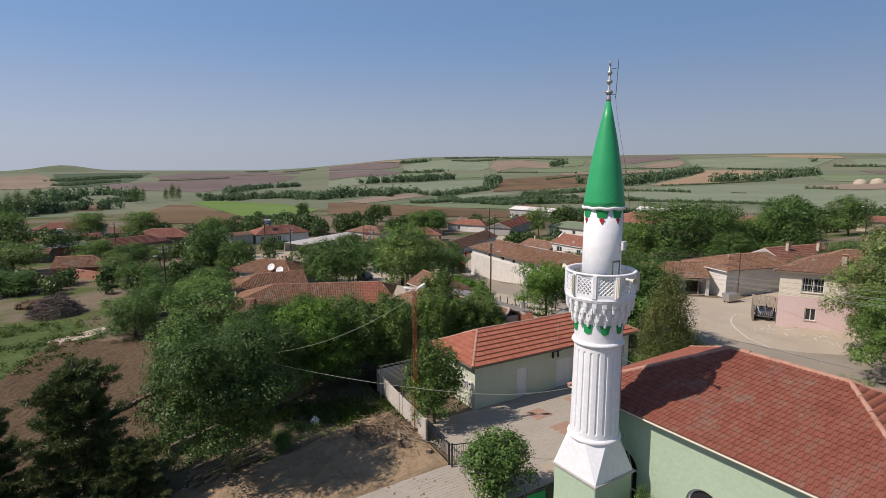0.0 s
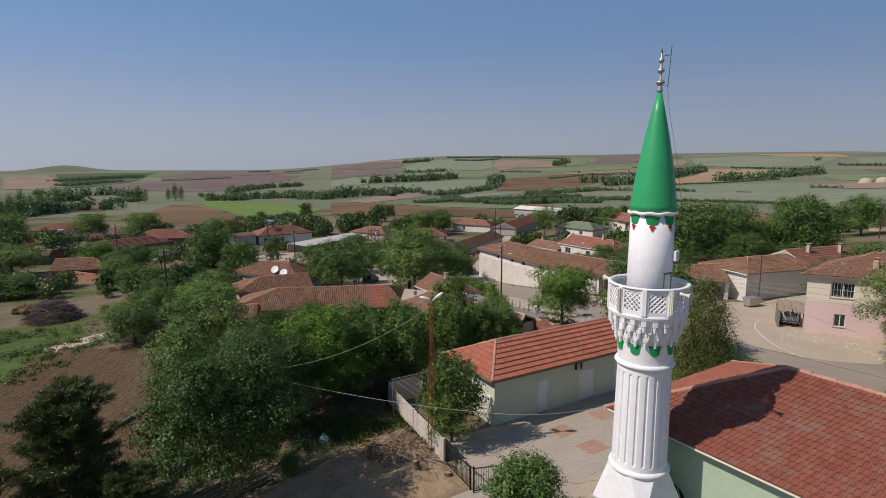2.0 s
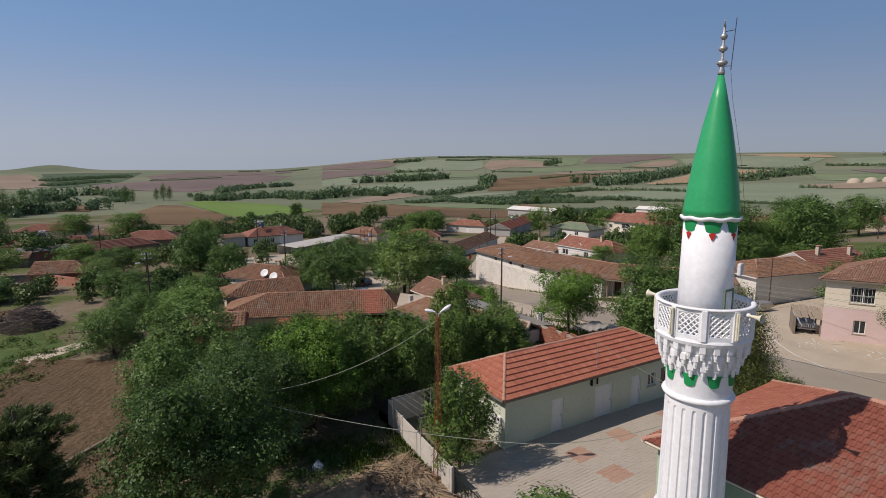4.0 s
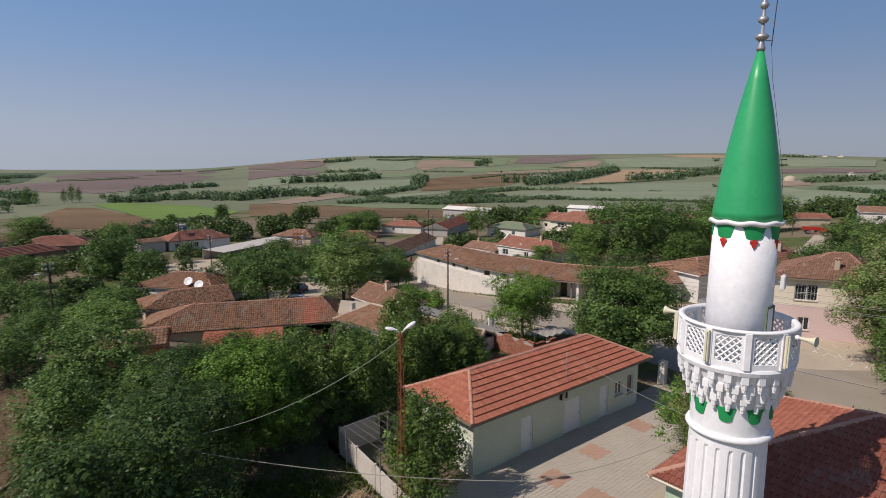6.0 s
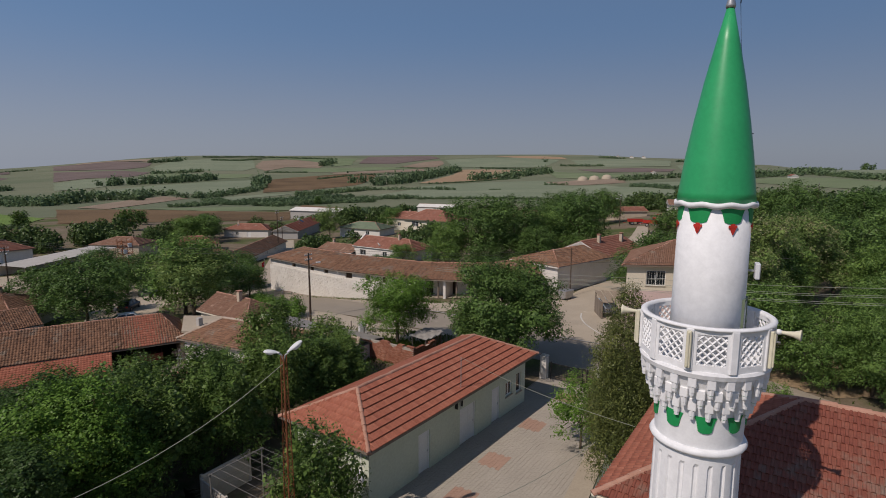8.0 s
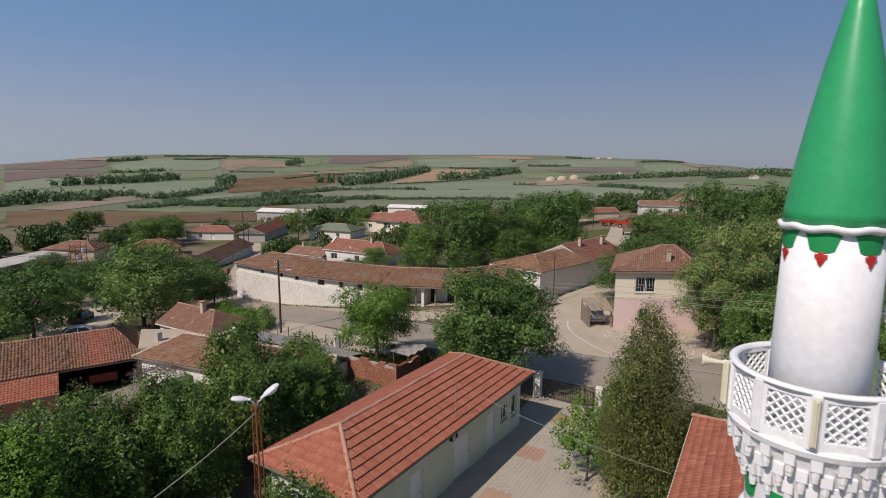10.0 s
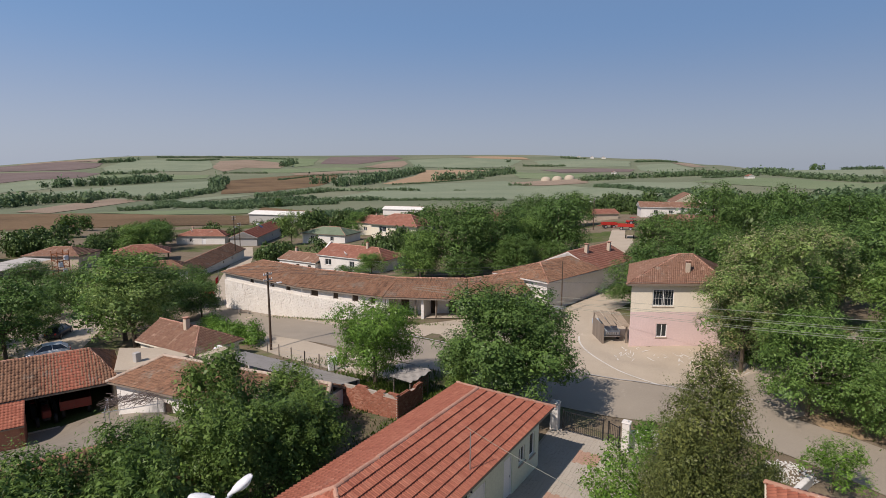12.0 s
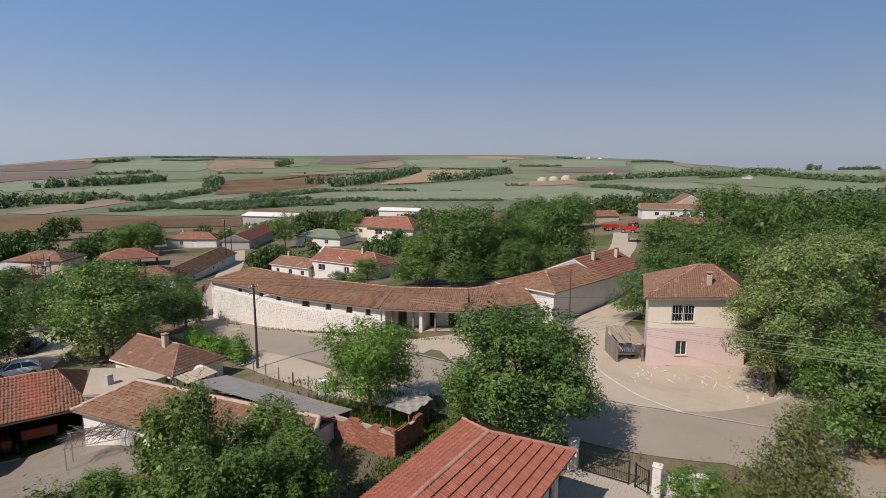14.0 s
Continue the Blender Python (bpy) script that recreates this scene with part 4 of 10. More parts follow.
def window_part(parent, m, x0, x1, z0, z1, frame_mat, dressed=False, bars=False):
    """A window set back in its opening; m maps along, inward, up."""
    w = x1 - x0
    g = Geo()
    t, d0, d1 = 0.07, 0.09, 0.15
    g.box(x0, x0 + t, d0, d1, z0, z1, 0, m).box(x1 - t, x1, d0, d1, z0, z1, 0, m)
    g.box(x0 + t, x1 - t, d0, d1, z0, z0 + t, 0, m).box(x0 + t, x1 - t, d0, d1, z1 - t, z1, 0, m)
    if w > 0.8:
        g.box((x0 + x1) / 2 - 0.035, (x0 + x1) / 2 + 0.035, d0, d1, z0 + t, z1 - t, 0, m)
    ob = part("window", g, frame_mat, parent)
    part("pane", Geo().box(x0 + t, x1 - t, 0.115, 0.125, z0 + t, z1 - t, 0, m), GLASS, ob)
    part("sill", Geo().box(x0 - 0.06, x1 + 0.06, -0.07, 0.08, z0 - 0.07, z0 - 0.002, 0.01, m), CONCRETE, ob)
    if dressed:
        gg = Geo()
        k = 14
        for side in (0, 1):
            xa, xb = (x0 + t, x0 + t + w * 0.36) if side == 0 else (x1 - t - w * 0.36, x1 - t)
            pts = [(xa + (xb - xa) * i / k, 0.2 + 0.025 * math.sin(i * 1.9)) for i in range(k + 1)]
            vs = [m @ Vector((x, y, z)) for z in (z0 + t, z1 - t) for x, y in pts]
            gg.add(vs, [(i, i + 1, k + 2 + i, k + 1 + i) for i in range(k)])
        part("curtain", gg, CURTAIN, ob)
    if bars:
        gb = Geo()
        for i in range(1, 7):
            x = x0 + w * i / 7
            gb.tube(m @ Vector((x, -0.03, z0)), m @ Vector((x, -0.03, z1)), 0.01, n=5)
        for f in (0.08, 0.5, 0.92):
            z = z0 + (z1 - z0) * f
            gb.tube(m @ Vector((x0, -0.03, z)), m @ Vector((x1, -0.03, z)), 0.012, n=5)
        part("grille", gb, WHITE_PLASTIC, ob)
    return ob


def door_part(parent, m, x0, x1, z0, z1, material, panels=2):
    g = Geo().box(x0 + 0.06, x1 - 0.06, 0.1, 0.15, z0, z1 - 0.06, 0.01, m)
    w = (x1 - x0 - 0.12) / panels
    for i in range(panels):
        xa = x0 + 0.06 + i * w
        for f0, f1 in ((0.08, 0.45), (0.52, 0.93)):
            g.box(xa + 0.1, xa + w - 0.1, 0.085, 0.1, z0 + (z1 - z0) * f0, z0 + (z1 - z0) * f1, 0.008, m)
    ob = part("door", g, material, parent)
    fr = Geo().box(x0, x0 + 0.06, 0.06, 0.16, z0, z1, 0, m).box(x1 - 0.06, x1, 0.06, 0.16, z0, z1, 0, m).box(x0 + 0.06, x1 - 0.06, 0.06, 0.16, z1 - 0.06, z1, 0, m)
    part("frame", fr, WHITE_PLASTIC, ob)
    part("handle", Geo().box(x1 - 0.16, x1 - 0.13, 0.05, 0.085, z0 + 0.98, z0 + 1.1, 0.005, m), STEEL, ob)
    return ob


def chimney(parent, x, y, z0, z1, w=0.45, d=0.45, material=None, cap=True):
    """Stack with a brick cap on four stubs."""
    g = Geo().box(x - w / 2, x + w / 2, y - d / 2, y + d / 2, z0, z1, 0.02)
    ob = part("chimney", g, material or TAN, parent)
    if cap:
        c = Geo()
        for sx in (-1, 1):
            for sy in (-1, 1):
                c.box(x + sx * w * 0.3 - 0.05, x + sx * w * 0.3 + 0.05, y + sy * d * 0.3 - 0.05, y + sy * d * 0.3 + 0.05, z1, z1 + 0.16)
        c.box(x - w * 0.62, x + w * 0.62, y - d * 0.62, y + d * 0.62, z1 + 0.162, z1 + 0.22, 0.02)
        part("cap", c, TILE_CAP, ob)
    return ob


def house(name, label, cx, cy, length, depth, h, yaw=0.0, rise=1.3, hips=(False, False), over=0.35, wall=None, tile=None, fine=1.0, wild=0.012, openings=(), category="house", shift=0.0, low=None, thick=0.3, chimneys=(), group="", frame_mat=None, tile_amp=None, course=0.34, wave=0.24, roof_shift=0.0, closed=True, skip_walls=(), near=False, lip=0.03, skip_slope=None, dado=None, hip_run=(None, None), other_tile=None):
    """A house with its ridge along local x. length and depth are of the walls; h the wall's height. Sides: f faces -y, b +y, l -x, r +x.
    openings: (side, kind, centre along the side, sill, width, height)."""
    if tile_amp is None:
        tile_amp = 0.095 if tile in (TILE_OLD, TILE_BROWN) else 0.055
    wall, tile, frame_mat = wall or WHITEWASH, tile or TILE_OLD, frame_mat or WHITE_PLASTIC
    z = ground(cx, cy) if low is None else low
    ob = thing(name, pose(cx, cy, z, 0, 0, yaw), label, category, group)
    X, Y = length / 2, depth / 2
    sides = {"f": ((-X, -Y), (X, -Y), (0, 1)), "b": ((X, Y), (-X, Y), (0, -1)), "l": ((-X, Y - thick), (-X, -Y + thick), (1, 0)), "r": ((X, -Y + thick), (X, Y - thick), (-1, 0))}
    for key, (a, b, inward) in sides.items():
        if key in skip_walls:
            continue
        span = math.dist(a, b)
        holes = []
        todo = []
        for side, kind, c, sill, w, hh in openings:
            if side == key:
                x0, x1 = span / 2 + c - w / 2, span / 2 + c + w / 2
                holes.append((x0, x1, sill, sill + hh))
                todo.append((kind, x0, x1, sill, sill + hh))
        g = Geo()
        if dado:
            lowg = Geo()
            m = wall_boxes(lowg, a, b, -1.6, dado[1], thick, holes, inward)
            part("lower_wall", lowg, dado[0], ob)
        m = wall_boxes(g, a, b, dado[1] if dado else -1.6, h, thick, holes, inward)
        wob = part("wall", g, wall, ob)
        for kind, x0, x1, z0, z1 in todo:
            if kind == "window":
                window_part(wob, m, x0, x1, z0, z1, frame_mat, (x1 - x0) > 1.1)
            elif kind == "barred":
                window_part(wob, m, x0, x1, z0, z1, frame_mat, True, True)
            elif kind == "vent":
                part("shutter", Geo().box(x0, x1, 0.14, 0.17, z0, z1, 0, m), WOOD_DARK, wob)
            elif kind == "door":
                door_part(wob, m, x0, x1, z0, z1, frame_mat, 1 if x1 - x0 < 1.3 else 2)
            elif kind == "wood_door":
                door_part(wob, m, x0, x1, z0, z1, WOOD_DARK, 1 if x1 - x0 < 1.3 else 2)
    if closed:
        part("ceiling", Geo().box(-X + thick + 0.01, X - thick - 0.01, -Y + thick + 0.01, Y - thick - 0.01, h - 0.1, h - 0.04), WOOD_DARK, ob)
    # roof
    slope = rise / Y
    ex, ey, ze = X + over, Y + over, h - over * slope + 0.06
    zr = h + rise + 0.06
    runl, runr = (ey if hips[0] else 0.0), (ey if hips[1] else 0.0)
    runl, runr = (runl if hip_run[0] is None else hip_run[0]), (runr if hip_run[1] is None else hip_run[1])
    rl, rr = -ex + runl, ex - runr
    ry = roof_shift
    base = Geo()
    t = 0.12
    vs = [(-ex, -ey, ze), (ex, -ey, ze), (ex, ey, ze), (-ex, ey, ze), (rl, ry, zr), (rr, ry, zr)]
    vs += [(x, y, q - t) for x, y, q in vs]
    base.add(vs, [(0, 1, 5, 4), (2, 3, 4, 5), (1, 2, 5), (3, 0, 4), (7, 6, 10, 11), (9, 8, 11, 10), (8, 7, 11), (6, 9, 10), (0, 6, 7, 1), (1, 7, 8, 2), (2, 8, 9, 3), (3, 9, 6, 0)])
    if not hips[0]:
        base.add([(-X + 0.02, -Y, h - 0.02), (-X + 0.02, Y, h - 0.02), (-X + 0.02, 0, h + rise - 0.1), (-X + thick, -Y, h - 0.02), (-X + thick, Y, h - 0.02), (-X + thick, 0, h + rise - 0.1)], [(0, 2, 1), (3, 4, 5), (0, 1, 4, 3), (1, 2, 5, 4), (2, 0, 3, 5)])
    if not hips[1]:
        base.add([(X - thick, -Y, h - 0.02), (X - thick, Y, h - 0.02), (X - thick, 0, h + rise - 0.1), (X - 0.02, -Y, h - 0.02), (X - 0.02, Y, h - 0.02), (X - 0.02, 0, h + rise - 0.1)], [(0, 2, 1), (3, 4, 5), (0, 1, 4, 3), (1, 2, 5, 4), (2, 0, 3, 5)])
    rob = part("roof", base, wall if (not hips[0] or not hips[1]) else WOOD_GREY, ob)
    lift = 0.02
    sl = []
    kw = {"wave": wave * fine, "course": course * fine, "amp": max(tile_amp, 0.05) if skip_slope else tile_amp, "wild": wild, "lip": min(lip, 0.02) if skip_slope else lip, "sub": 4 if fine < 1.3 else 3}
    for sy, seed in ((-1, 3), (1, 5)):
        dy = abs(sy * ey - ry)
        S = math.hypot(dy, zr - ze)
        vdir = (0, -sy * dy, zr - ze)
        if skip_slope == sy:
            loose_tiles(rob, (-ex, -ey, ze + lift) if sy < 0 else (ex, ey, ze + lift), (1 if sy < 0 else -1, 0, 0), vdir, 2 * ex, S, (runl if sy < 0 else runr) / S, (runr if sy < 0 else runl) / S, tile, wave, course, tile_amp, lip)
        elif sy < 0:
            sl.append(tile_slope((-ex, -ey, ze + lift), (1, 0, 0), vdir, 2 * ex, S, runl / S, runr / S, seed=seed, **kw))
        else:
            sl.append(tile_slope((ex, ey, ze + lift), (-1, 0, 0), vdir, 2 * ex, S, runr / S, runl / S, seed=seed, **kw))
    if hips[0]:
        S = math.hypot(runl, zr - ze)
        sl.append(tile_slope((-ex, ey, ze + lift), (0, -1, 0), (runl, 0, zr - ze), 2 * ey, S, (ey - ry) / S, (ey + ry) / S, seed=7, **kw))
    if hips[1]:
        S = math.hypot(runr, zr - ze)
        sl.append(tile_slope((ex, -ey, ze + lift), (0, 1, 0), (-runr, 0, zr - ze), 2 * ey, S, (ey + ry) / S, (ey - ry) / S, seed=9, **kw))
    other_tile = other_tile or tile
    tagged(part("tile_covering", slopes_mesh("tile_covering", sl, other_tile), other_tile, rob), kind="stuff")
    caps = Geo()
    caps_along(caps, (rl, ry, zr + 0.0), (rr, ry, zr + 0.0))
    if hips[0]:
        caps_along(caps, (-ex, -ey, ze), (rl, ry, zr))
        caps_along(caps, (-ex, ey, ze), (rl, ry, zr))
    if hips[1]:
        caps_along(caps, (ex, -ey, ze), (rr, ry, zr))
        caps_along(caps, (ex, ey, ze), (rr, ry, zr))
    if near:
        for i in range(0, len(caps.v), 14):
            one = Geo().add(caps.v[i:i + 14], [tuple(range(7))] + [(s, s + 1, s + 8, s + 7) for s in range(6)])
            part("ridge_tile", one, TILE_CAP, rob)
    else:
        tagged(part("ridge_cap", caps, TILE_CAP, rob), kind="stuff")
    for x, y, top in chimneys:
        chimney(ob, x, y, h, top)
    return ob


# ---- mosque, minaret and the courtyard ----
MX, MY = 17.65, 15.0
minaret = thing("minaret", pose(MX, MY, 0.2), "white minaret with green cone roof and lattice balcony", "minaret")


def minaret_parts():
    off = 0.2
    part("plinth", Geo().box(-1.12, 1.12, -1.16, 1.12, -1.0, 3.9, 0.02), MINT, minaret, "mint green square plinth")
    part("plinth_ledge", Geo().box(-1.21, 1.21, -1.25, 1.21, 3.9, 4.0, 0.02), GREY_RENDER, minaret)
    # pyramid foot: square to round
    g = Geo()
    k = math.tan(math.pi / 8)
    low = [(1.14, 1.14, 4.0), (-1.14, 1.14, 4.0), (-1.14, -1.18, 4.0), (1.14, -1.18, 4.0)]
    top = [(1, k), (k, 1), (-k, 1), (-1, k), (-1, -k), (-k, -1), (k, -1), (1, -k)]
    vs = low + [(x * 0.99, y * 0.99, 5.45) for x, y in top]
    g.add(vs, [(0, 5, 4), (1, 7, 6), (2, 9, 8), (3, 11, 10), (0, 1, 6, 5), (1, 2, 8, 7), (2, 3, 10, 9), (3, 0, 4, 11), (4, 5, 6, 7, 8, 9, 10, 11), (3, 2, 1, 0)])
    part("foot", g, WHITE_PAINT, minaret)
    part("collar", Geo().lathe([(0.96, 5.4), (1.06, 5.43), (1.11, 5.5), (1.08, 5.58), (1.0, 5.62)], 48), WHITE_PAINT, minaret, smooth=True)
    # fluted shaft
    flutes, sub = 20, 10
    n = flutes * sub
    zs = [5.6, 5.8, 5.9, 6.0, 7.3, 8.4, 9.12, 9.2, 9.28, 9.5]
    vs = []
    for z in zs:
        base = 0.99 - 0.05 * (z - 5.6) / 3.9
        for i in range(n):
            p = (i % sub) / sub
            deep = 0.0
            if 5.85 < z < 9.24 and 0.3 < p < 0.7:
                deep = 0.045 if 0.35 < p < 0.65 else 0.02
            a = 2 * math.pi * i / n
            vs.append(((base - deep) * math.cos(a), (base - deep) * math.sin(a), z))
    g = Geo()
    g.add(vs, [(j * n + i, j * n + (i + 1) % n, (j + 1) * n + (i + 1) % n, (j + 1) * n + i) for j in range(len(zs) - 1) for i in range(n)])
    part("shaft", g, WHITE_PAINT, minaret)
    part("shaft_ring", Geo().lathe([(0.94, 9.48), (1.02, 9.5), (1.06, 9.57), (1.02, 9.64), (0.95, 9.66)], 48), WHITE_PAINT, minaret, smooth=True)
    part("bell", Geo().lathe([(0.95, 9.66), (0.97, 10.3), (0.99, 10.5), (1.1, 10.85), (1.22, 11.2), (1.28, 11.38)], 48, close=False), WHITE_PAINT, minaret, smooth=True)
    # hanging corbels in three tiers
    for tier, (r, z0, z1, count) in enumerate(((1.27, 10.98, 11.4, 22), (1.15, 10.68, 11.1, 22), (1.04, 10.36, 10.85, 20))):
        stalk = Geo().box(-0.075, 0.075, -0.085, 0.085, z0 + 0.2, z1, 0.012).lathe([(0.062, z0 + 0.07), (0.07, z0 + 0.2)], 8).lathe([(0.05, z0), (0.055, z0 + 0.07)], 8)
        me = stalk.mesh("corbel", WHITE_PAINT)
        tip = Geo().lathe([(0.058, z0 + 0.062), (0.06, z0 + 0.1)], 8).mesh("band", GREEN_TRIM)
        for i in range(count):
            a = 2 * math.pi * (i + 0.5 * (tier % 2)) / count
            c = part("corbel", me, WHITE_PAINT, minaret)
            c.matrix_basis = pose(0, 0, 0, 0, 0, math.degrees(a)) @ pose(r, 0, 0)
            if (i + tier) % 2 == 0:
                part("band", tip, GREEN_TRIM, c, "green painted band")
    # green scallops under the bell and under the cone
    def scallop(r, ztop, drop, half):
        k = 10
        top = [(r * math.cos(t), r * math.sin(t), ztop) for t in [-half + 2 * half * i / k for i in range(k + 1)]]
        low = []
        for i in range(k + 1):
            s = -1 + 2 * i / k
            f = drop * (0.28 + 0.72 * (1 - abs(s) ** 2.6) ** 0.6) if abs(s) < 0.8 else drop * 0.3 * (1 - abs(s)) / 0.2
            t = half * s
            low.append((r * math.cos(t), r * math.sin(t), ztop - f))
        vs = top + low + [(x * 0.96, y * 0.96, z) for x, y, z in top + low]
        m = k + 1
        fs = [(i, m + i, m + i + 1, i + 1) for i in range(k)] + [(m + i, 3 * m + i, 3 * m + i + 1, m + i + 1) for i in range(k)]
        return Geo().add(vs, fs)

    me = scallop(0.993, 10.42, 0.38, 0.235).mesh("scallop", GREEN_TRIM)
    for i in range(9):
        part("scallop", me, GREEN_TRIM, minaret, "green painted scallop").matrix_basis = pose(0, 0, 0, 0, 0, 40 * i - 4)
    # balcony floor and parapet
    part("balcony_slab", Geo().lathe([(1.26, 11.38), (1.36, 11.4), (1.39, 11.5), (1.36, 11.56), (0.7, 11.56)], 40), WHITE_PAINT, minaret)
    R, z0, z1 = 1.34, 11.56, 12.46
    sides = 10
    half = R * math.tan(math.pi / sides)
    dist = R * math.cos(math.pi / sides) + 0.02
    w = R * math.sin(math.pi / sides)
    panel = Geo()
    panel.box(-0.035, 0.035, -w + 0.05, w - 0.05, z0, z0 + 0.14).box(-0.035, 0.035, -w + 0.05, w - 0.05, z1 - 0.1, z1)
    panel.box(-0.035, 0.035, -w + 0.05, -w + 0.13, z0 + 0.14, z1 - 0.1).box(-0.035, 0.035, w - 0.13, w - 0.05, z0 + 0.14, z1 - 0.1)
    lx, lz0, lz1 = w - 0.13, z0 + 0.14, z1 - 0.1
    for sgn in (1, -1):
        for c in [-1.4 + 0.17 * i for i in range(18)]:
            pts = []
            for y in (-lx, lx):
                z = (lz0 + lz1) / 2 + sgn * y * 1.05 + c
                pts.append((y, z))
            (ya, za), (yb, zb) = pts
            f0, f1 = 0.0, 1.0
            dz = zb - za
            for lim, sg in ((lz0, 1), (lz1, -1)):
                if dz:
                    q = (lim - za) / dz
                    if (dz > 0) == (sg > 0):
                        f0 = max(f0, q)
                    else:
                        f1 = min(f1, q)
            if f1 - f0 > 0.05:
                p = Vector((0, ya + (yb - ya) * f0, za + dz * f0))
                q2 = Vector((0, ya + (yb - ya) * f1, za + dz * f1))
                panel.tube(p, q2, 0.026, n=4, caps=False)
    me = panel.mesh("lattice_panel", WHITE_PAINT)
    post = Geo().box(-0.07, 0.07, -0.08, 0.08, z0, z1 + 0.02, 0.015).mesh("post", WHITE_PAINT)
    tube = Geo().box(-0.035, 0.035, -0.05, 0.05, z0 + 0.08, z1 - 0.02, 0.012).tube((0.045, 0, z0 + 0.12), (0.045, 0, z1 - 0.06), 0.02, n=8).mesh("tube_light", CREAM_PLASTIC)
    for i in range(sides):
        a = 36.0 * i + 14
        part("lattice_panel", me, WHITE_PAINT, minaret).matrix_basis = pose(0, 0, 0, 0, 0, a) @ pose(dist, 0, 0)
        part("post", post, WHITE_PAINT, minaret).matrix_basis = pose(0, 0, 0, 0, 0, a + 18) @ pose(R, 0, 0)
        if i % 2 == 0:
            part("tube_light", tube, CREAM_PLASTIC, minaret, "cream fluorescent lamp on the parapet").matrix_basis = pose(0, 0, 0, 0, 0, a + 18) @ pose(R + 0.12, 0, 0)
    part("handrail", Geo().lathe([(R - 0.08, 12.46), (R + 0.06, 12.46), (R + 0.07, 12.5), (R + 0.02, 12.53), (R - 0.07, 12.52), (R - 0.08, 12.46)], 40, close=False), WHITE_PAINT, minaret, smooth=True)
    # upper shaft, door, red flowers, eave and cone
    part("upper_shaft", Geo().lathe([(0.765, 11.5), (0.755, 13.2), (0.735, 15.0)], 48), WHITE_PAINT, minaret, smooth=True)
    dg = Geo().box(0.7, 0.765, -0.16, 0.16, 11.58, 12.9, 0.01)
    part("door", dg, LAMP_GREY, minaret, "pale grey balcony door").matrix_basis = pose(0, 0, 0, 0, 0, -93)
    part("door_frame", Geo().box(0.66, 0.778, -0.21, -0.16, 11.57, 12.9).box(0.66, 0.778, 0.16, 0.21, 11.57, 12.9).box(0.66, 0.778, -0.21, 0.21, 12.9, 12.96), GREEN_SHEET, minaret).matrix_basis = pose(0, 0, 0, 0, 0, -93)
    me = scallop(0.752, 14.96, 0.35, 0.39).mesh("scallop", GREEN_TRIM)
    fl = Geo()
    for yy, zz, hh, ww in ((0, 14.42, 0.2, 0.045), (-0.06, 14.45, 0.14, 0.035), (0.06, 14.45, 0.14, 0.035)):
        fl.add([(0.764, yy - ww, zz + hh), (0.764, yy + ww, zz + hh), (0.764, yy * 0.3 + ww * 0.3, zz - 0.03), (0.764, yy * 0.3 - ww * 0.3, zz - 0.03)], [(0, 3, 2, 1)])
    fl.box(0.745, 0.766, -0.09, 0.09, 14.53, 14.58)
    flm = fl.mesh("flower", RED_TRIM)
    for i in range(7):
        turn = 360 / 7 * i + 216.5 + 1.5 * math.sin(5 * i)
        part("scallop", me, GREEN_TRIM, minaret, "green painted scallop").matrix_basis = pose(0, 0, 0, 0, 0, turn)
        part("flower", flm, RED_TRIM, minaret, "red painted flower").matrix_basis = pose(0, 0, 0, 0, 0, turn)
    n = 72
    rows = [(0.74, 14.92), (0.83, 14.95), (0.85, 15.0), (0.84, 15.04), (0.78, 15.06)]
    g = Geo().lathe(rows, n)
    g.v = [(x, y, z + 0.018 * math.sin(9 * math.atan2(y, x))) for x, y, z in g.v]
    part("eave_ring", g, WHITE_PAINT, minaret, smooth=True)
    part("cone", Geo().lathe([(0.8, 15.05), (0.775, 15.25), (0.68, 16.0), (0.56, 16.75), (0.405, 17.6), (0.23, 18.4), (0.07, 19.1)], 48), GREEN_PAINT, minaret, "glossy green conical roof", smooth=True)
    fin = Geo().lathe([(0.09, 19.08), (0.1, 19.14), (0.055, 19.3), (0.05, 19.36)], 16)
    for zc, r in ((19.4, 0.16), (19.79, 0.13), (20.12, 0.105)):
        fin.lathe([(0.04, zc - 0.09), (r * 0.7, zc - 0.06), (r, zc), (r * 0.7, zc + 0.06), (0.04, zc + 0.09), (0.033, zc + 0.34)], 16)
    part("finial", fin, STEEL, minaret, "grey metal finial of three bulbs", smooth=True)
    cres = Geo()
    pts = []
    for i in range(13):
        a = radians(-230 + 280 * i / 12)
        pts.append((0.085 * math.cos(a), 0.045 * math.cos(a), 20.5 + 0.11 * math.sin(a)))
    for i in range(12):
        r0 = 0.006 + 0.022 * math.sin(math.pi * i / 12)
        r1 = 0.006 + 0.022 * math.sin(math.pi * (i + 1) / 12)
        cres.tube(pts[i], pts[i + 1], r0, r1, 6)
    cres.tube((0, 0, 20.2), (0, 0, 20.42), 0.02, n=6)
    part("crescent", cres, STEEL, minaret)
    rod = Geo().tube((0.2, -0.16, 19.2), (0.24, -0.2, 20.62), 0.012, n=5).tube((0.02, 0, 20.25), (0.24, -0.18, 20.3), 0.01, n=5).tube((-0.1, 0.05, 19.3), (0.21, -0.16, 19.32), 0.01, n=5)
    rod.path([(0.2, -0.16, 19.2), (0.3, -0.22, 18.4), (0.5, -0.38, 17.2), (0.64, -0.48, 16.4), (0.72, -0.54, 15.7), (0.8, -0.6, 15.0)], 0.005, n=4)
    rod.tube((0.52, -0.4, 16.5), (0.72, -0.56, 16.52), 0.012, n=5)
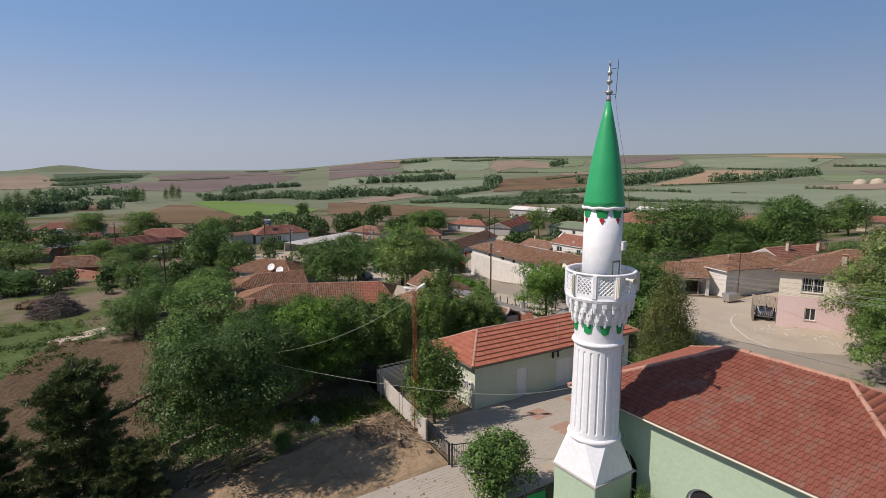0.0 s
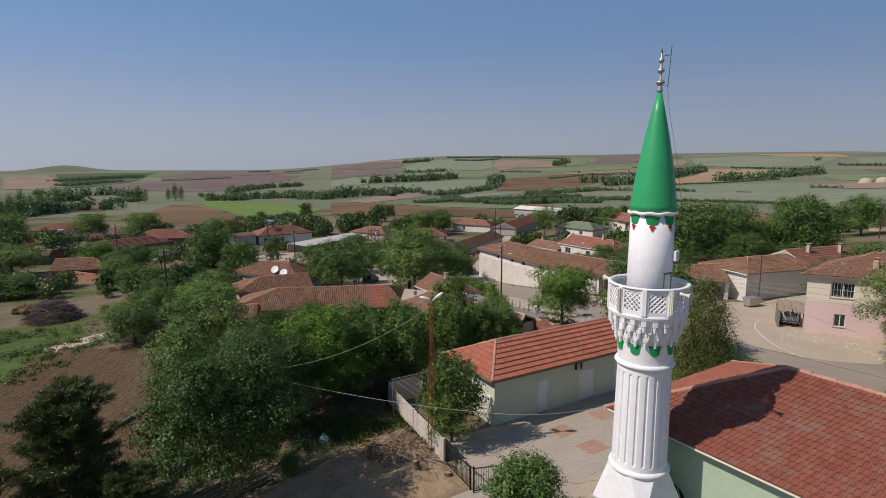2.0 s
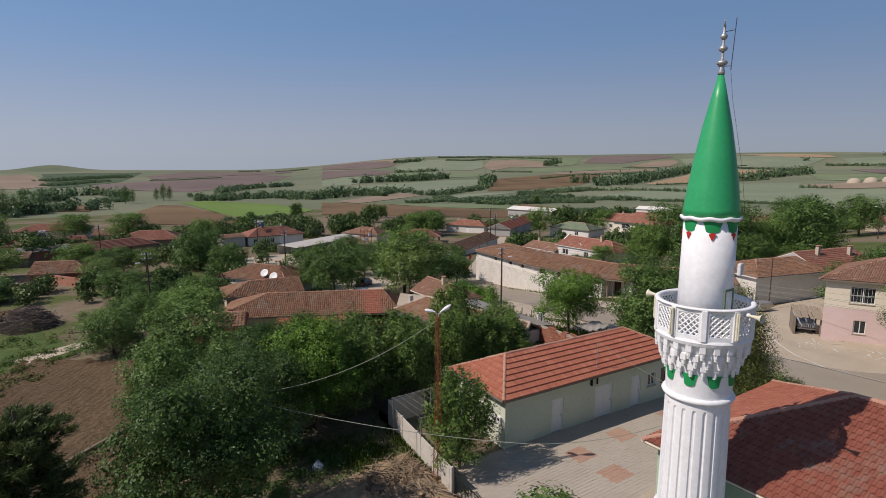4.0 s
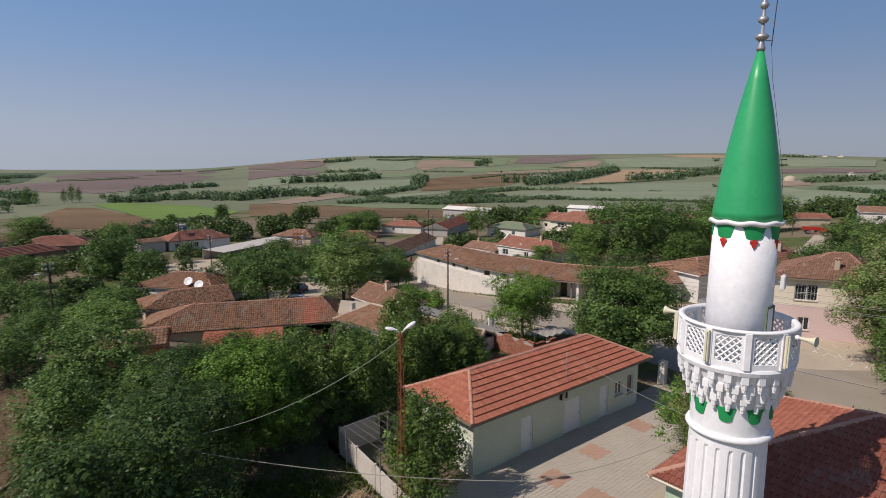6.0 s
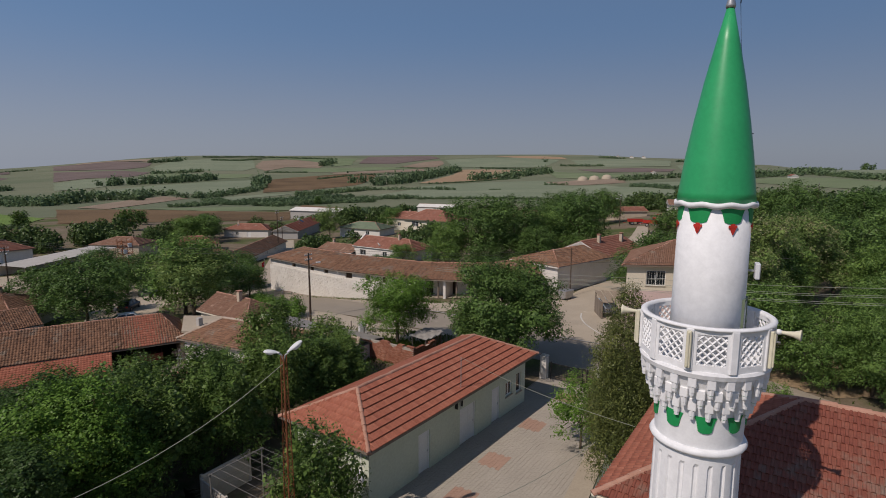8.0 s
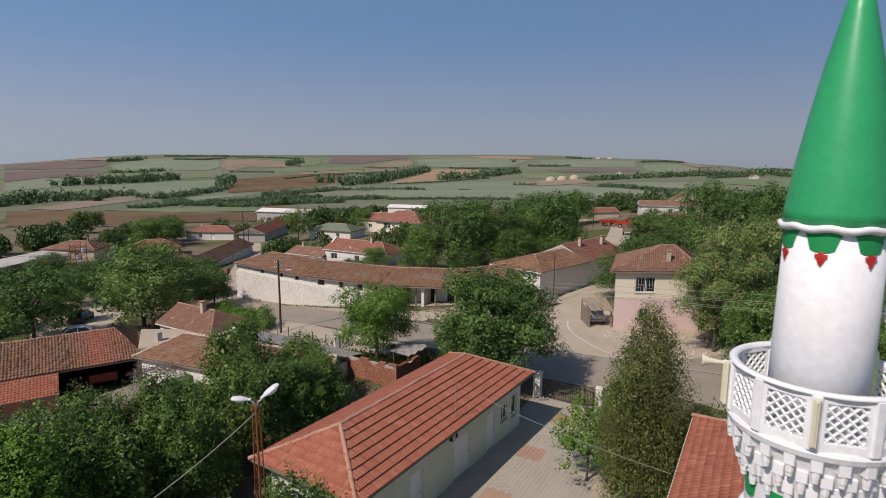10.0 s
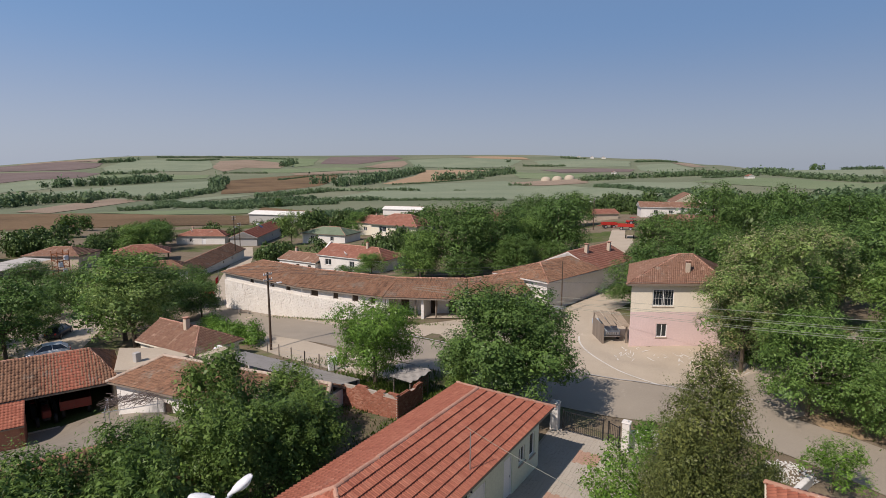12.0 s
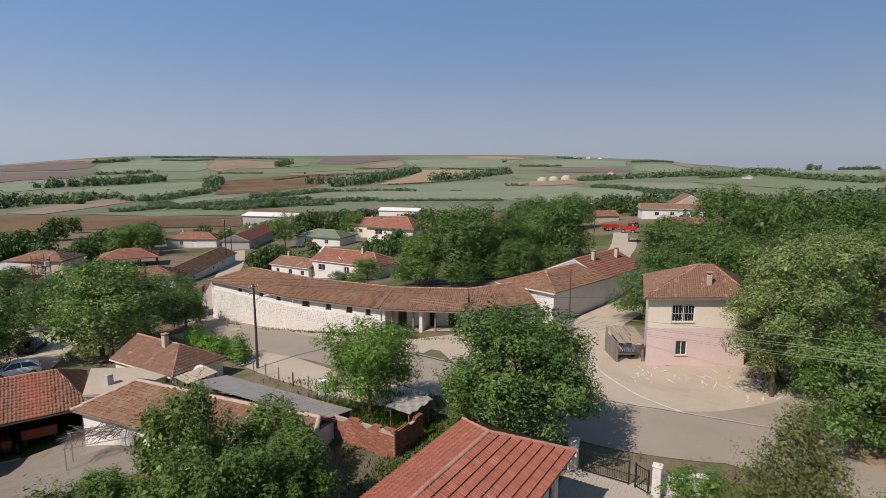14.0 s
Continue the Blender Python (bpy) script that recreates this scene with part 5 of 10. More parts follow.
    part("lightning_rod", rod, WIRE, minaret, "thin lightning rod with its cable", smooth=False)
    pipe = Geo().path([(0.82, -0.56, 10.4), (0.83, -0.57, 9.0), (0.86, -0.6, 6.1), (1.1, -0.8, 5.0), (1.35, -1.0, 3.9), (1.36, -1.02, 0.0)], 0.018, n=6)
    part("cable", pipe, PALE_WIRE, minaret)


minaret_parts()


def loudspeaker(a, z=12.35):
    """Horn loudspeaker clamped on the balcony parapet."""
    ob = thing("loudspeaker", pose(MX, MY, 0.2) @ pose(0, 0, 0, 0, 0, a) @ pose(1.42, 0, z) @ Matrix.Scale(0.75, 4), "cream horn loudspeaker fixed on the minaret balcony", "loudspeaker", "loudspeakers on the minaret")
    h = Geo()
    prof = [(0.05, 0.1), (0.06, 0.25), (0.085, 0.4), (0.13, 0.52), (0.17, 0.58), (0.165, 0.585), (0.12, 0.52), (0.07, 0.4)]
    h.lathe(prof, 20, close=False).moved(pose(0, 0, 0, 0, 90, 0))
    part("horn", h, CREAM_PLASTIC, ob, smooth=True)
    part("driver", Geo().lathe([(0.0, -0.06), (0.075, -0.05), (0.085, 0.05), (0.06, 0.11)], 16).moved(pose(0, 0, 0, 0, 90, 0)), WHITE_PLASTIC, ob, smooth=True)
    part("bracket", Geo().box(-0.02, 0.02, -0.02, 0.02, -0.3, -0.05).box(-0.08, 0.1, -0.02, 0.02, -0.32, -0.28), STEEL, ob)


for a in (96, 263, 20):
    loudspeaker(a)


def floodlight():
    ob = thing("floodlight", pose(MX, MY, 0.2) @ pose(0, 0, 0, 0, 0, -79) @ pose(0.74, 0, 13.55), "small white floodlight on the minaret shaft", "floodlight")
    part("bracket", Geo().box(0, 0.16, -0.02, 0.02, -0.02, 0.02), STEEL, ob)
    part("lamp_body", Geo().box(0.14, 0.24, -0.13, 0.13, -0.18, 0.18, 0.02), LAMP_GREY, ob)


floodlight()

# mosque: ridge runs along y
mosque = house("mosque", "mint green mosque hall with a patched red tiled hip roof", 23.9, 10.6, 13.6, 9.0, 6.45, 90, 2.1, (True, True), 0.4, MINT, TILE_MIX, 1.0, 0.004, [("b", "arch", -4.2, 1.6, 1.5, 2.7), ("b", "arch", -0.4, 1.6, 1.5, 2.7), ("b", "arch", 3.4, 1.6, 1.5, 2.7)], "mosque", low=0.2, course=0.28, wave=0.19, tile_amp=0.024, near=True, lip=0.036, skip_slope=1, other_tile=TILE_NEW)


def arched_windows():
    """White-framed windows under round arches in the side wall."""
    for c in (-4.2, -0.4, 3.4):
        g = Geo()
        x0, x1, z0, z1 = c - 0.75, c + 0.75, 1.6, 3.55
        y = 4.5
        for a, b in ((x0, x0 + 0.08), (x1 - 0.08, x1), (c - 0.04, c + 0.04)):
            g.box(-b, -a, y - 0.2, y - 0.12, z0, z1)
        for za in (z0, 2.55, z1 - 0.08):
            g.box(-x1 + 0.08, -x0 - 0.08, y - 0.2, y - 0.12, za, za + 0.08)
        k = 16
        arc = [(math.cos(math.pi * i / k), math.sin(math.pi * i / k)) for i in range(k + 1)]
        for (ca, sa), (cb, sb) in zip(arc, arc[1:]):
            vs = [(-(c + r * cc), yy, z1 + r * ss) for yy in (y - 0.2, y - 0.12) for r, cc, ss in ((0.75, ca, sa), (0.75, cb, sb), (0.66, cb, sb), (0.66, ca, sa))]
            g.add(vs, [(0, 1, 2, 3), (4, 7, 6, 5), (0, 4, 5, 1), (2, 6, 7, 3)])
        win = part("window", g, WHITE_PLASTIC, mosque, "white-framed arched window")
        pane = Geo().box(-x1, -x0, y - 0.17, y - 0.16, z0, z1)
        vs = [(-(c + 0.75 * a), y - 0.16, z1 + 0.75 * b) for a, b in arc]
        pane.add(vs + [(-c, y - 0.16, z1)], [(i, i + 1, k + 1) for i in range(k)])
        part("pane", pane, GLASS, win)
        # wall above the arch inside the rectangular gap
        sp = Geo()
        for (ca, sa), (cb, sb) in zip(arc, arc[1:]):
            vs = [(-(c + 0.75 * ca), yy, z1 + 0.75 * sa) for yy in (y, y - 0.3)] + [(-(c + 0.75 * cb), yy, z1 + 0.75 * sb) for yy in (y, y - 0.3)]
            vs += [(-(c + 0.75 * ca), yy, 4.3) for yy in (y, y - 0.3)] + [(-(c + 0.75 * cb), yy, 4.3) for yy in (y, y - 0.3)]
            sp.add(vs, [(0, 4, 6, 2), (1, 3, 7, 5), (0, 2, 3, 1)])
        part("arch_infill", sp, MINT, mosque)


arched_windows()
part("eave_board", Geo().box(-7.22, 7.22, 4.86, 4.92, 6.23, 6.3, 0.01).box(-7.22, 7.22, -4.92, -4.86, 6.23, 6.3, 0.01).box(7.2, 7.26, -4.9, 4.9, 6.23, 6.3, 0.01).box(-7.26, -7.2, -4.9, 4.9, 6.23, 6.3, 0.01), CREAM, mosque, "cream eave board")

# annex along the courtyard
house("annex", "long pale green courtyard building with a bright red tiled roof", 29.3, 30.94, 14.9, 4.9, 3.55, -2.8, 1.15, (True, True), 0.6, PALE_MINT, TILE_NEW, 1.0, 0.002,
      [("f", "door", -3.4, 0.05, 0.95, 2.2), ("f", "door", 0.6, 0.05, 1.6, 2.2), ("f", "door", 3.7, 0.05, 0.95, 2.2), ("f", "window", 5.3, 1.2, 0.8, 0.9), ("f", "window", 6.6, 1.0, 0.7, 1.3), ("l", "window", -0.6, 1.2, 0.8, 1.0)], "building", low=0.2, course=0.4, wave=0.21, tile_amp=0.018, near=True, lip=0.075, skip_slope=-1, hip_run=(2.4, 3.05))



def meter_box(y, z, h):
    """Small meter cabinet with its conduit on the annex end wall."""
    ob = thing("meter_box", pose(21.79 + (y - 28.75) * 0.049, y + 0.6, z), "pale grey electricity meter box on the annex wall", "meter box", "meter boxes on the annex")
    part("case", Geo().box(-0.16, 0.0, -0.17, 0.17, -h / 2, h / 2, 0.015), LAMP_GREY, ob)
    part("window", Geo().box(-0.168, -0.161, -0.09, 0.09, 0.0, h * 0.3), GLASS, ob)
    part("conduit", Geo().tube((-0.04, 0.0, h / 2), (-0.04, 0.0, 3.3 - z), 0.02, n=6), WHITE_PLASTIC, ob)


for y, z, h in ((28.75, 1.85, 0.5), (29.3, 1.8, 0.42)):
    meter_box(y, z, h)


# ---- the long stone building on the bend ----
W = "window"
V = "vent"


def stone_courses(parent, a, b, z0, z1, seed, count=260):
    """Rough whitewashed stones proud of the wall face, from a to b, in uneven courses."""
    rng = random.Random(seed)
    a, b = Vector((*a, 0)), Vector((*b, 0))
    d = (b - a).normalized()
    out = Vector((d.y, -d.x, 0))
    ang = math.degrees(math.atan2(d.y, d.x))
    shapes = []
    for i in range(8):
        g = Geo().box(-0.5, 0.5, -0.06, 0.055, -0.5, 0.5, 0.045)
        g.v = [(x + rng.uniform(-0.05, 0.05), y + rng.uniform(-0.02, 0.02), z + rng.uniform(-0.07, 0.07)) for x, y, z in g.v]
        shapes.append(g.mesh("stone", STONE_WHITE))
    z, made, rest = z0, 0, Geo()
    while z < z1 - 0.1:
        h = rng.uniform(0.15, 0.26)
        s = rng.uniform(-0.2, 0)
        while s < (b - a).length - 0.15:
            w = rng.uniform(0.2, 0.55)
            c = a + d * (s + w / 2) + out * rng.uniform(0.0, 0.06) + Vector((0, 0, z + h / 2))
            m = pose(*c, 0, rng.uniform(-3, 3), ang) @ Matrix.Diagonal((w * 0.99, 1, h * 0.98, 1))
            if made < count:
                o = part("stone", shapes[made % 8], STONE_WHITE, parent)
                o.matrix_basis = m
            else:
                g = Geo().box(-0.5, 0.5, -0.06, 0.055, -0.5, 0.5, 0.045, m)
                rest.add(g.v, g.f)
            made += 1
            s += w
        z += h
    if rest.v:
        tagged(part("stonework", rest, STONE_WHITE, parent), kind="stuff")


def long_building():
    ob = thing("stone_building", pose(0, 0, 0), "long whitewashed stone building with old clay tile roof", "building")
    F = [(63.0, 85.5), (61.2, 69.0), (61.9, 56.4), (64.0, 46.5), (69.6, 41.2)]
    E = [0.75, 0.75, 0.85, 1.35, 1.75]
    deep = 7.5
    back = []
    for i, p in enumerate(F):
        a, b = Vector(F[max(0, i - 1)]), Vector(F[min(len(F) - 1, i + 1)])
        d = (b - a).normalized()
        back.append((p[0] - d.y * deep * 1.0, p[1] + d.x * deep * 1.0))
    for i in range(len(F) - 1):
        base, roofs, caps = Geo(), [], Geo()
        a, b, ea, eb = F[i], F[i + 1], E[i], E[i + 1]
        d = Vector((b[0] - a[0], b[1] - a[1], 0))
        length = d.length
        inward = Vector((-d.y, d.x, 0)).normalized()
        ba, bb = back[i], back[i + 1]
        zt = min(ea, eb) + 0.12
        low = min(ground(*a), ground(*b)) - 0.6
        g = Geo()
        holes = []
        if i == 0:
            holes = [(length * f, length * f + 0.9, zt - 1.0, zt - 0.3) for f in (0.35, 0.62, 0.82)]
        elif i == 1:
            holes = [(length * f, length * f + w, zt - 1.15, zt - 0.3) for f, w in ((0.12, 1.2), (0.4, 0.8), (0.63, 0.9), (0.84, 0.7))]
        if i < 2:
            m = wall_boxes(g, a, b, low, zt, 0.5, holes, inward[:2])
            wob = part("wall", g, STONE_WHITE, ob)
            for x0, x1, z0, z1 in holes:
                part("shutter", Geo().box(x0, x1, 0.2, 0.24, z0, z1, 0, m), WOOD_DARK, wob)
            stone_courses(wob, a, b, low + 0.5, zt - 1.25, 40 + i)
        else:
            # open porch: rear wall, posts, dark store rooms
            off = inward * 2.6
            ra, rb = (a[0] + off.x, a[1] + off.y), (b[0] + off.x, b[1] + off.y)
            holes = [(length * f, length * f + w, low + 0.6, zt - 0.55) for f, w in ((0.1, 1.1), (0.38, 1.6), (0.7, 2.0))]
            m = wall_boxes(g, ra, rb, low, zt, 0.4, holes, inward[:2])
            wob = part("wall", g, WHITEWASH, ob)
            for x0, x1, z0, z1 in holes:
                part("door", Geo().box(x0, x1, 0.3, 0.34, z0, z1, 0, m), WOOD_DARK, wob)
            k = 4 if i == 2 else 3
            for j in range(k):
                f = (j + 0.5) / k
                x, y = a[0] + d.x * f + inward.x * 0.25, a[1] + d.y * f + inward.y * 0.25
                part("post", Geo().box(x - 0.09, x + 0.09, y - 0.09, y + 0.09, ground(x, y) - 0.1, ea + (eb - ea) * f + 0.15, 0.02), WOOD_GREY, ob)
            if i == 2:
                for f in (0.02, 0.45):
                    x, y = a[0] + d.x * f, a[1] + d.y * f
                    gg = Geo()
                    wall_boxes(gg, (x, y), (x + inward.x * 2.6, y + inward.y * 2.6), low, zt, 0.35, [], (d.x, d.y))
                    part("side_wall", gg, WHITEWASH, ob)
            fl = Geo().add([(a[0], a[1], 0), (b[0], b[1], 0), (rb[0], rb[1], 0), (ra[0], ra[1], 0)], [(0, 1, 2, 3)])
            fl.v = [(x, y, ground(x, y) + 0.14) for x, y, _ in fl.v]
            part("porch_floor", fl, CONCRETE, ob)
        gb = Geo()
        wall_boxes(gb, bb, ba, low, zt, 0.4, [], (-inward.x, -inward.y))
        part("wall", gb, WHITEWASH, ob)
        # roof: two slopes over the bay
        o = 0.55
        fa, fb = Vector((a[0] - inward.x * o, a[1] - inward.y * o, ea)), Vector((b[0] - inward.x * o, b[1] - inward.y * o, eb))
        qa, qb = Vector((ba[0] + inward.x * o, ba[1] + inward.y * o, ea)), Vector((bb[0] + inward.x * o, bb[1] + inward.y * o, eb))
        rise = 1.55
        ma, mb = fa.lerp(qa, 0.5) + Vector((0, 0, rise)), fb.lerp(qb, 0.5) + Vector((0, 0, rise))
        if i == 0:
            ma = ma.lerp(mb, 0.24)
        for p, q, r, s in ((fa, fb, mb, ma), (qb, qa, ma, mb)):
            roofs.append(bent_slope(p, q, r, s, 60 + i))
            low4 = [v - Vector((0, 0, 0.14)) for v in (p, q, r, s)]
            up4 = [v - Vector((0, 0, 0.03)) for v in (p, q, r, s)]
            base.add(low4 + up4, [(3, 2, 1, 0), (4, 5, 6, 7), (0, 1, 5, 4), (1, 2, 6, 5), (2, 3, 7, 6), (3, 0, 4, 7)])
        if i == 0:
            roofs.append(bent_slope(qa, fa, ma, ma + Vector((0.01, 0.01, 0)), 70))
            base.add([v - Vector((0, 0, 0.1)) for v in (qa, fa, ma)], [(0, 1, 2)])
            caps_along(caps, fa, ma)
            caps_along(caps, qa, ma)
            g = Geo()
            wall_boxes(g, ba, a, low, zt, 0.4, [], (d.x / length, d.y / length))
            part("wall", g, WHITEWASH, ob, "smooth whitewashed end wall")
        if i == len(F) - 2:
            g = Geo()
            wall_boxes(g, b, bb, low, zt, 0.4, [], (-d.x / length, -d.y / length))
            part("wall", g, WHITEWASH, ob)
        caps_along(caps, ma, mb)
        rob = part("roof", base, WOOD_GREY, ob)
        tagged(part("tile_covering", slopes_mesh("tile_covering", roofs, TILE_OLD), TILE_OLD, rob), kind="stuff")
        tagged(part("ridge_cap", caps, TILE_CAP, rob), kind="stuff")


def bent_slope(p, q, r, s, seed, wave=0.22, course=0.42, amp=0.1, wild=0.03, sub=4):
    """Barrel tiles over a four-cornered slope p q (eave) r s (ridge) that need not be flat."""
    rng = np.random.RandomState(seed)
    width = max((q - p).length, (r - s).length)
    run = ((s - p).length + (r - q).length) / 2
    cols = max(2, round(width / wave)) * sub
    rows = max(2, round(run / course))
    nrm = (q - p).cross(s - p).normalized()
    if nrm.z < 0:
        nrm = -nrm
    P, Q4, R, S4 = (np.array(x) for x in (p, q, r, s))
    f = np.linspace(0, 1, cols + 1)[:, None]
    wavy = np.abs(np.sin(np.arange(cols + 1) * math.pi / sub)) * amp
    sag = np.array([noise.noise((x * width * 0.25, seed, 4.0)) for x in f[:, 0]]) * 0.09
    V, Q, UV = [], [], []
    k = 0
    for j in range(rows):
        jit = np.repeat(rng.uniform(-1, 1, cols // sub + 2), sub)[: cols + 1] * wild
        for g, extra in ((j / rows, 0.035), ((j + 1.05) / rows, 0.0)):
            g = min(1, g)
            pts = (P * (1 - f) + Q4 * f) * (1 - g) + (S4 * (1 - f) + R * f) * g
            h = wavy + jit + extra + sag * math.sin(math.pi * g)
            V.append(pts + np.outer(h, np.array(nrm)))
        a = np.arange(cols)
        i = a + k
        Q.append(np.stack([i, i + 1, i + cols + 2, i + cols + 1], 1))
        c = (a // sub).astype(float)
        UV.append(np.stack([c + 0.2, np.full_like(c, j + 0.2), c + 0.8, np.full_like(c, j + 0.2), c + 0.8, np.full_like(c, j + 0.8), c + 0.2, np.full_like(c, j + 0.8)], 1) + np.array([seed * 17.0, 0] * 4))
        k += 2 * (cols + 1)
    return np.concatenate(V), np.concatenate(Q), np.concatenate(UV)


long_building()


def old_house():
    """Low house with a long sagging roof: the eave line falls with the ground, the near wing is narrower."""
    ob = thing("house", pose(0, 0, 0), "old low house with a broken, sagging clay tile roof", "house")
    a, b, c = Vector((35.3, 58.6, 1.4)), Vector((35.25, 46.3, 2.2)), Vector((36.0, 42.2, 2.2))
    fl, fm, fr = Vector((32.3, 61.6, -0.35)), Vector((32.1, 46.1, 0.95)), Vector((34.6, 41.5, 1.3))
    bl, bm, br = Vector((38.2, 61.2, -0.3)), Vector((38.0, 46.3, 1.1)), Vector((37.6, 41.8, 1.4))
    e = Vector((0.01, 0.01, 0))
    for i, (p, q, r, s) in enumerate(((fl, fm, b, a), (fm + Vector((0, 0, 0.03)), fr, c, b + Vector((0, 0, 0.06))), (bm, bl, a, b), (br, bm, b, c), (bl, fl, a, a + e))):
        up4, low4 = [v - Vector((0, 0, 0.03)) for v in (p, q, r, s)], [v - Vector((0, 0, 0.14)) for v in (p, q, r, s)]
        rob = part("roof", Geo().add(low4 + up4, [(3, 2, 1, 0), (4, 5, 6, 7), (0, 1, 5, 4), (1, 2, 6, 5), (2, 3, 7, 6), (3, 0, 4, 7)]), WOOD_GREY, ob)
        tile = TILE_OLD if i != 1 else TILE_BROWN
        tagged(part("tile_covering", slopes_mesh("tile_covering", [bent_slope(p, q, r, s, 81 + i, 0.2 if i != 1 else 0.3, 0.3 if i != 1 else 0.62, 0.065, 0.03 if i != 1 else 0.06)], tile), tile, rob), kind="stuff")
    caps = Geo()
    for p, q in ((a, b), (b, c), (fl, a), (bl, a), (fm, b), (fr, c)):
        caps_along(caps, p + Vector((0, 0, 0.03)), q + Vector((0, 0, 0.03)), 0.13)
    tagged(part("ridge_cap", caps, CAP_PALE, ob, "pale cracked ridge tiles"), kind="stuff")
    runs = [((32.75, 61.1), (32.6, 56.2), -0.2), ((32.6, 56.2), (32.6, 51.3), 0.3), ((32.6, 51.3), (32.55, 46.4), 0.72), ((32.55, 46.4), (34.9, 42.0), 1.05), ((34.9, 42.0), (37.3, 42.2), 1.45), ((37.3, 42.2), (37.6, 60.8), -0.35), ((37.6, 60.8), (32.75, 61.1), -0.5)]
    for p, q, z in runs:
        d = Vector((q[0] - p[0], q[1] - p[1])).normalized()
        g = Geo()
        span = math.dist(p, q)
        holes = [(1.2, 2.2, -1.7, -0.6)] if span < 4.95 and p[0] < 32.7 and p[1] > 50 else []
        m = wall_boxes(g, p, q, -3.8, z, 0.3, holes, (-d.y, d.x))
        wob = part("wall", g, WHITEWASH, ob)
        for x0, x1, z0, z1 in holes:
            part("shutter", Geo().box(x0, x1, 0.14, 0.18, z0, z1, 0, m), WOOD_DARK, wob)


old_house()

# ---- houses ----
house("house", "small house with a weathered brown-red tiled hip roof", 43.2, 66.6, 8.2, 5.0, 2.7, -90, 1.4, (False, True), 0.35, CREAM, TILE_BROWN, 1.0, 0.012, [("r", W, 0.3, 0.9, 0.9, 1.0), ("r", "wood_door", -1.1, 0.1, 0.9, 1.9)], chimneys=((0.4, -0.5, 4.9),))
barn = house("barn", "long barn with old clay tiles, newer red at one end", 27.0, 73.0, 21.3, 8.1, 2.6, -26, 1.8, (True, True), 0.4, TAN, TILE_OLD, 1.0, 0.03, [("f", "vent", -6.4, 0.8, 0.7, 0.7), ("f", "open", 7.3, -0.55, 6.2, 2.9)], "barn", low=-4.2, hip_run=(5.4, 2.1))
patch_run = math.hypot(4.45, 1.98)
part("new_tiles", slopes_mesh("new_tiles", [tile_slope((5.3, -4.45, 2.53), (1, 0, 0), (0, 4.45, 1.98), 5.75, patch_run, 0.0, 2.1 / patch_run, wave=0.24, course=0.34, wild=0.008, seed=21)], TILE_NEW), TILE_NEW, barn, "newer bright red clay tiles")
shed_front = thing("lean_to", pose(26.2, 73.4, -4.2, 0, 0, -26), "low lean-to with a red tiled roof before the barn", "shed")
part("roof", Geo().add([(-3.0, -7.3, 1.36), (5.3, -7.3, 1.36), (5.3, -4.2, 2.36), (-3.0, -4.2, 2.36), (-3.0, -7.3, 1.46), (5.3, -7.3, 1.46), (5.3, -4.2, 2.46), (-3.0, -4.2, 2.46)], [(3, 2, 1, 0), (4, 5, 6, 7), (0, 1, 5, 4), (1, 2, 6, 5), (2, 3, 7, 6), (3, 0, 4, 7)]), WOOD_GREY, shed_front)
tagged(part("tile_covering", slopes_mesh("tile_covering", [tile_slope((-3.0, -7.3, 1.48), (1, 0, 0), (0, 3.1, 1.0), 8.3, math.hypot(3.1, 1.0), wave=0.24, course=0.34, wild=0.008, seed=23)], TILE_NEW), TILE_NEW, shed_front), kind="stuff")
for x in (-2.8, 5.1):
    part("wall", Geo().box(x - 0.12, x + 0.12, -7.0, -4.1, -0.6, 1.3), BRICK, shed_front)
part("wall", Geo().box(-2.67, 4.97, -7.0, -6.8, -0.6, 1.35), BRICK, shed_front)
house("shed", "low shed with a broken old tile roof", 22.7, 46.4, 9.6, 5.2, 1.2, -27, 1.2, (False, False), 0.3, BRICK, TILE_OLD, 1.0, 0.04, (), "shed")
house("house", "old house with a hipped clay tile roof", 28.97, 98.95, 13.2, 8.2, 2.8, -55, 1.5, (True, True), 0.4, WHITEWASH, TILE_OLD, 0.95, 0.04, [("f", W, -2, 0.9, 0.9, 1.1)], chimneys=((2, 0.6, 4.9),))
house("house", "low house with a sagging old tile roof", 24.46, 86.88, 10.2, 6.8, 2.7, -8, 1.3, (True, False), 0.4, TAN, TILE_OLD, 0.95, 0.05, [("f", "vent", 1, 0.6, 0.8, 0.8)])
house("shed", "small shed with an old tile roof", 13.55, 63.97, 5.0, 4.0, 2.2, -20, 0.8, (False, False), 0.3, BRICK, TILE_OLD, 1.3, 0.03, (), "shed")
house("house", "white village house with a red hip roof and roof tank", 51.5, 170.5, 16, 8.5, 3.0, 0, 1.9, (True, True), 0.5, WHITEWASH, TILE_RED, 1.8, 0.01, [("f", W, x, 0.9, 1.0, 1.3) for x in (-6, -3.5, -1)] + [("f", "door", 1.5, 0.1, 1.0, 2.1)], chimneys=((-3, 0, 5.6), (3, 0, 5.6)))
house("house", "grey lean-to beside a white house", 39.5, 169.0, 6, 7, 2.8, 0, 0.5, (False, False), 0.3, GREY_RENDER, TILE_BROWN, 2.0, 0.01)
house("house", "tan house with a low tiled roof", 76.0, 156.5, 12, 8, 3.2, -60, 1.4, (True, True), 0.4, TAN, TILE_BROWN, 1.8, 0.02, [("f", W, -3, 0.9, 1.0, 1.2), ("f", W, 2, 0.9, 1.0, 1.2)])
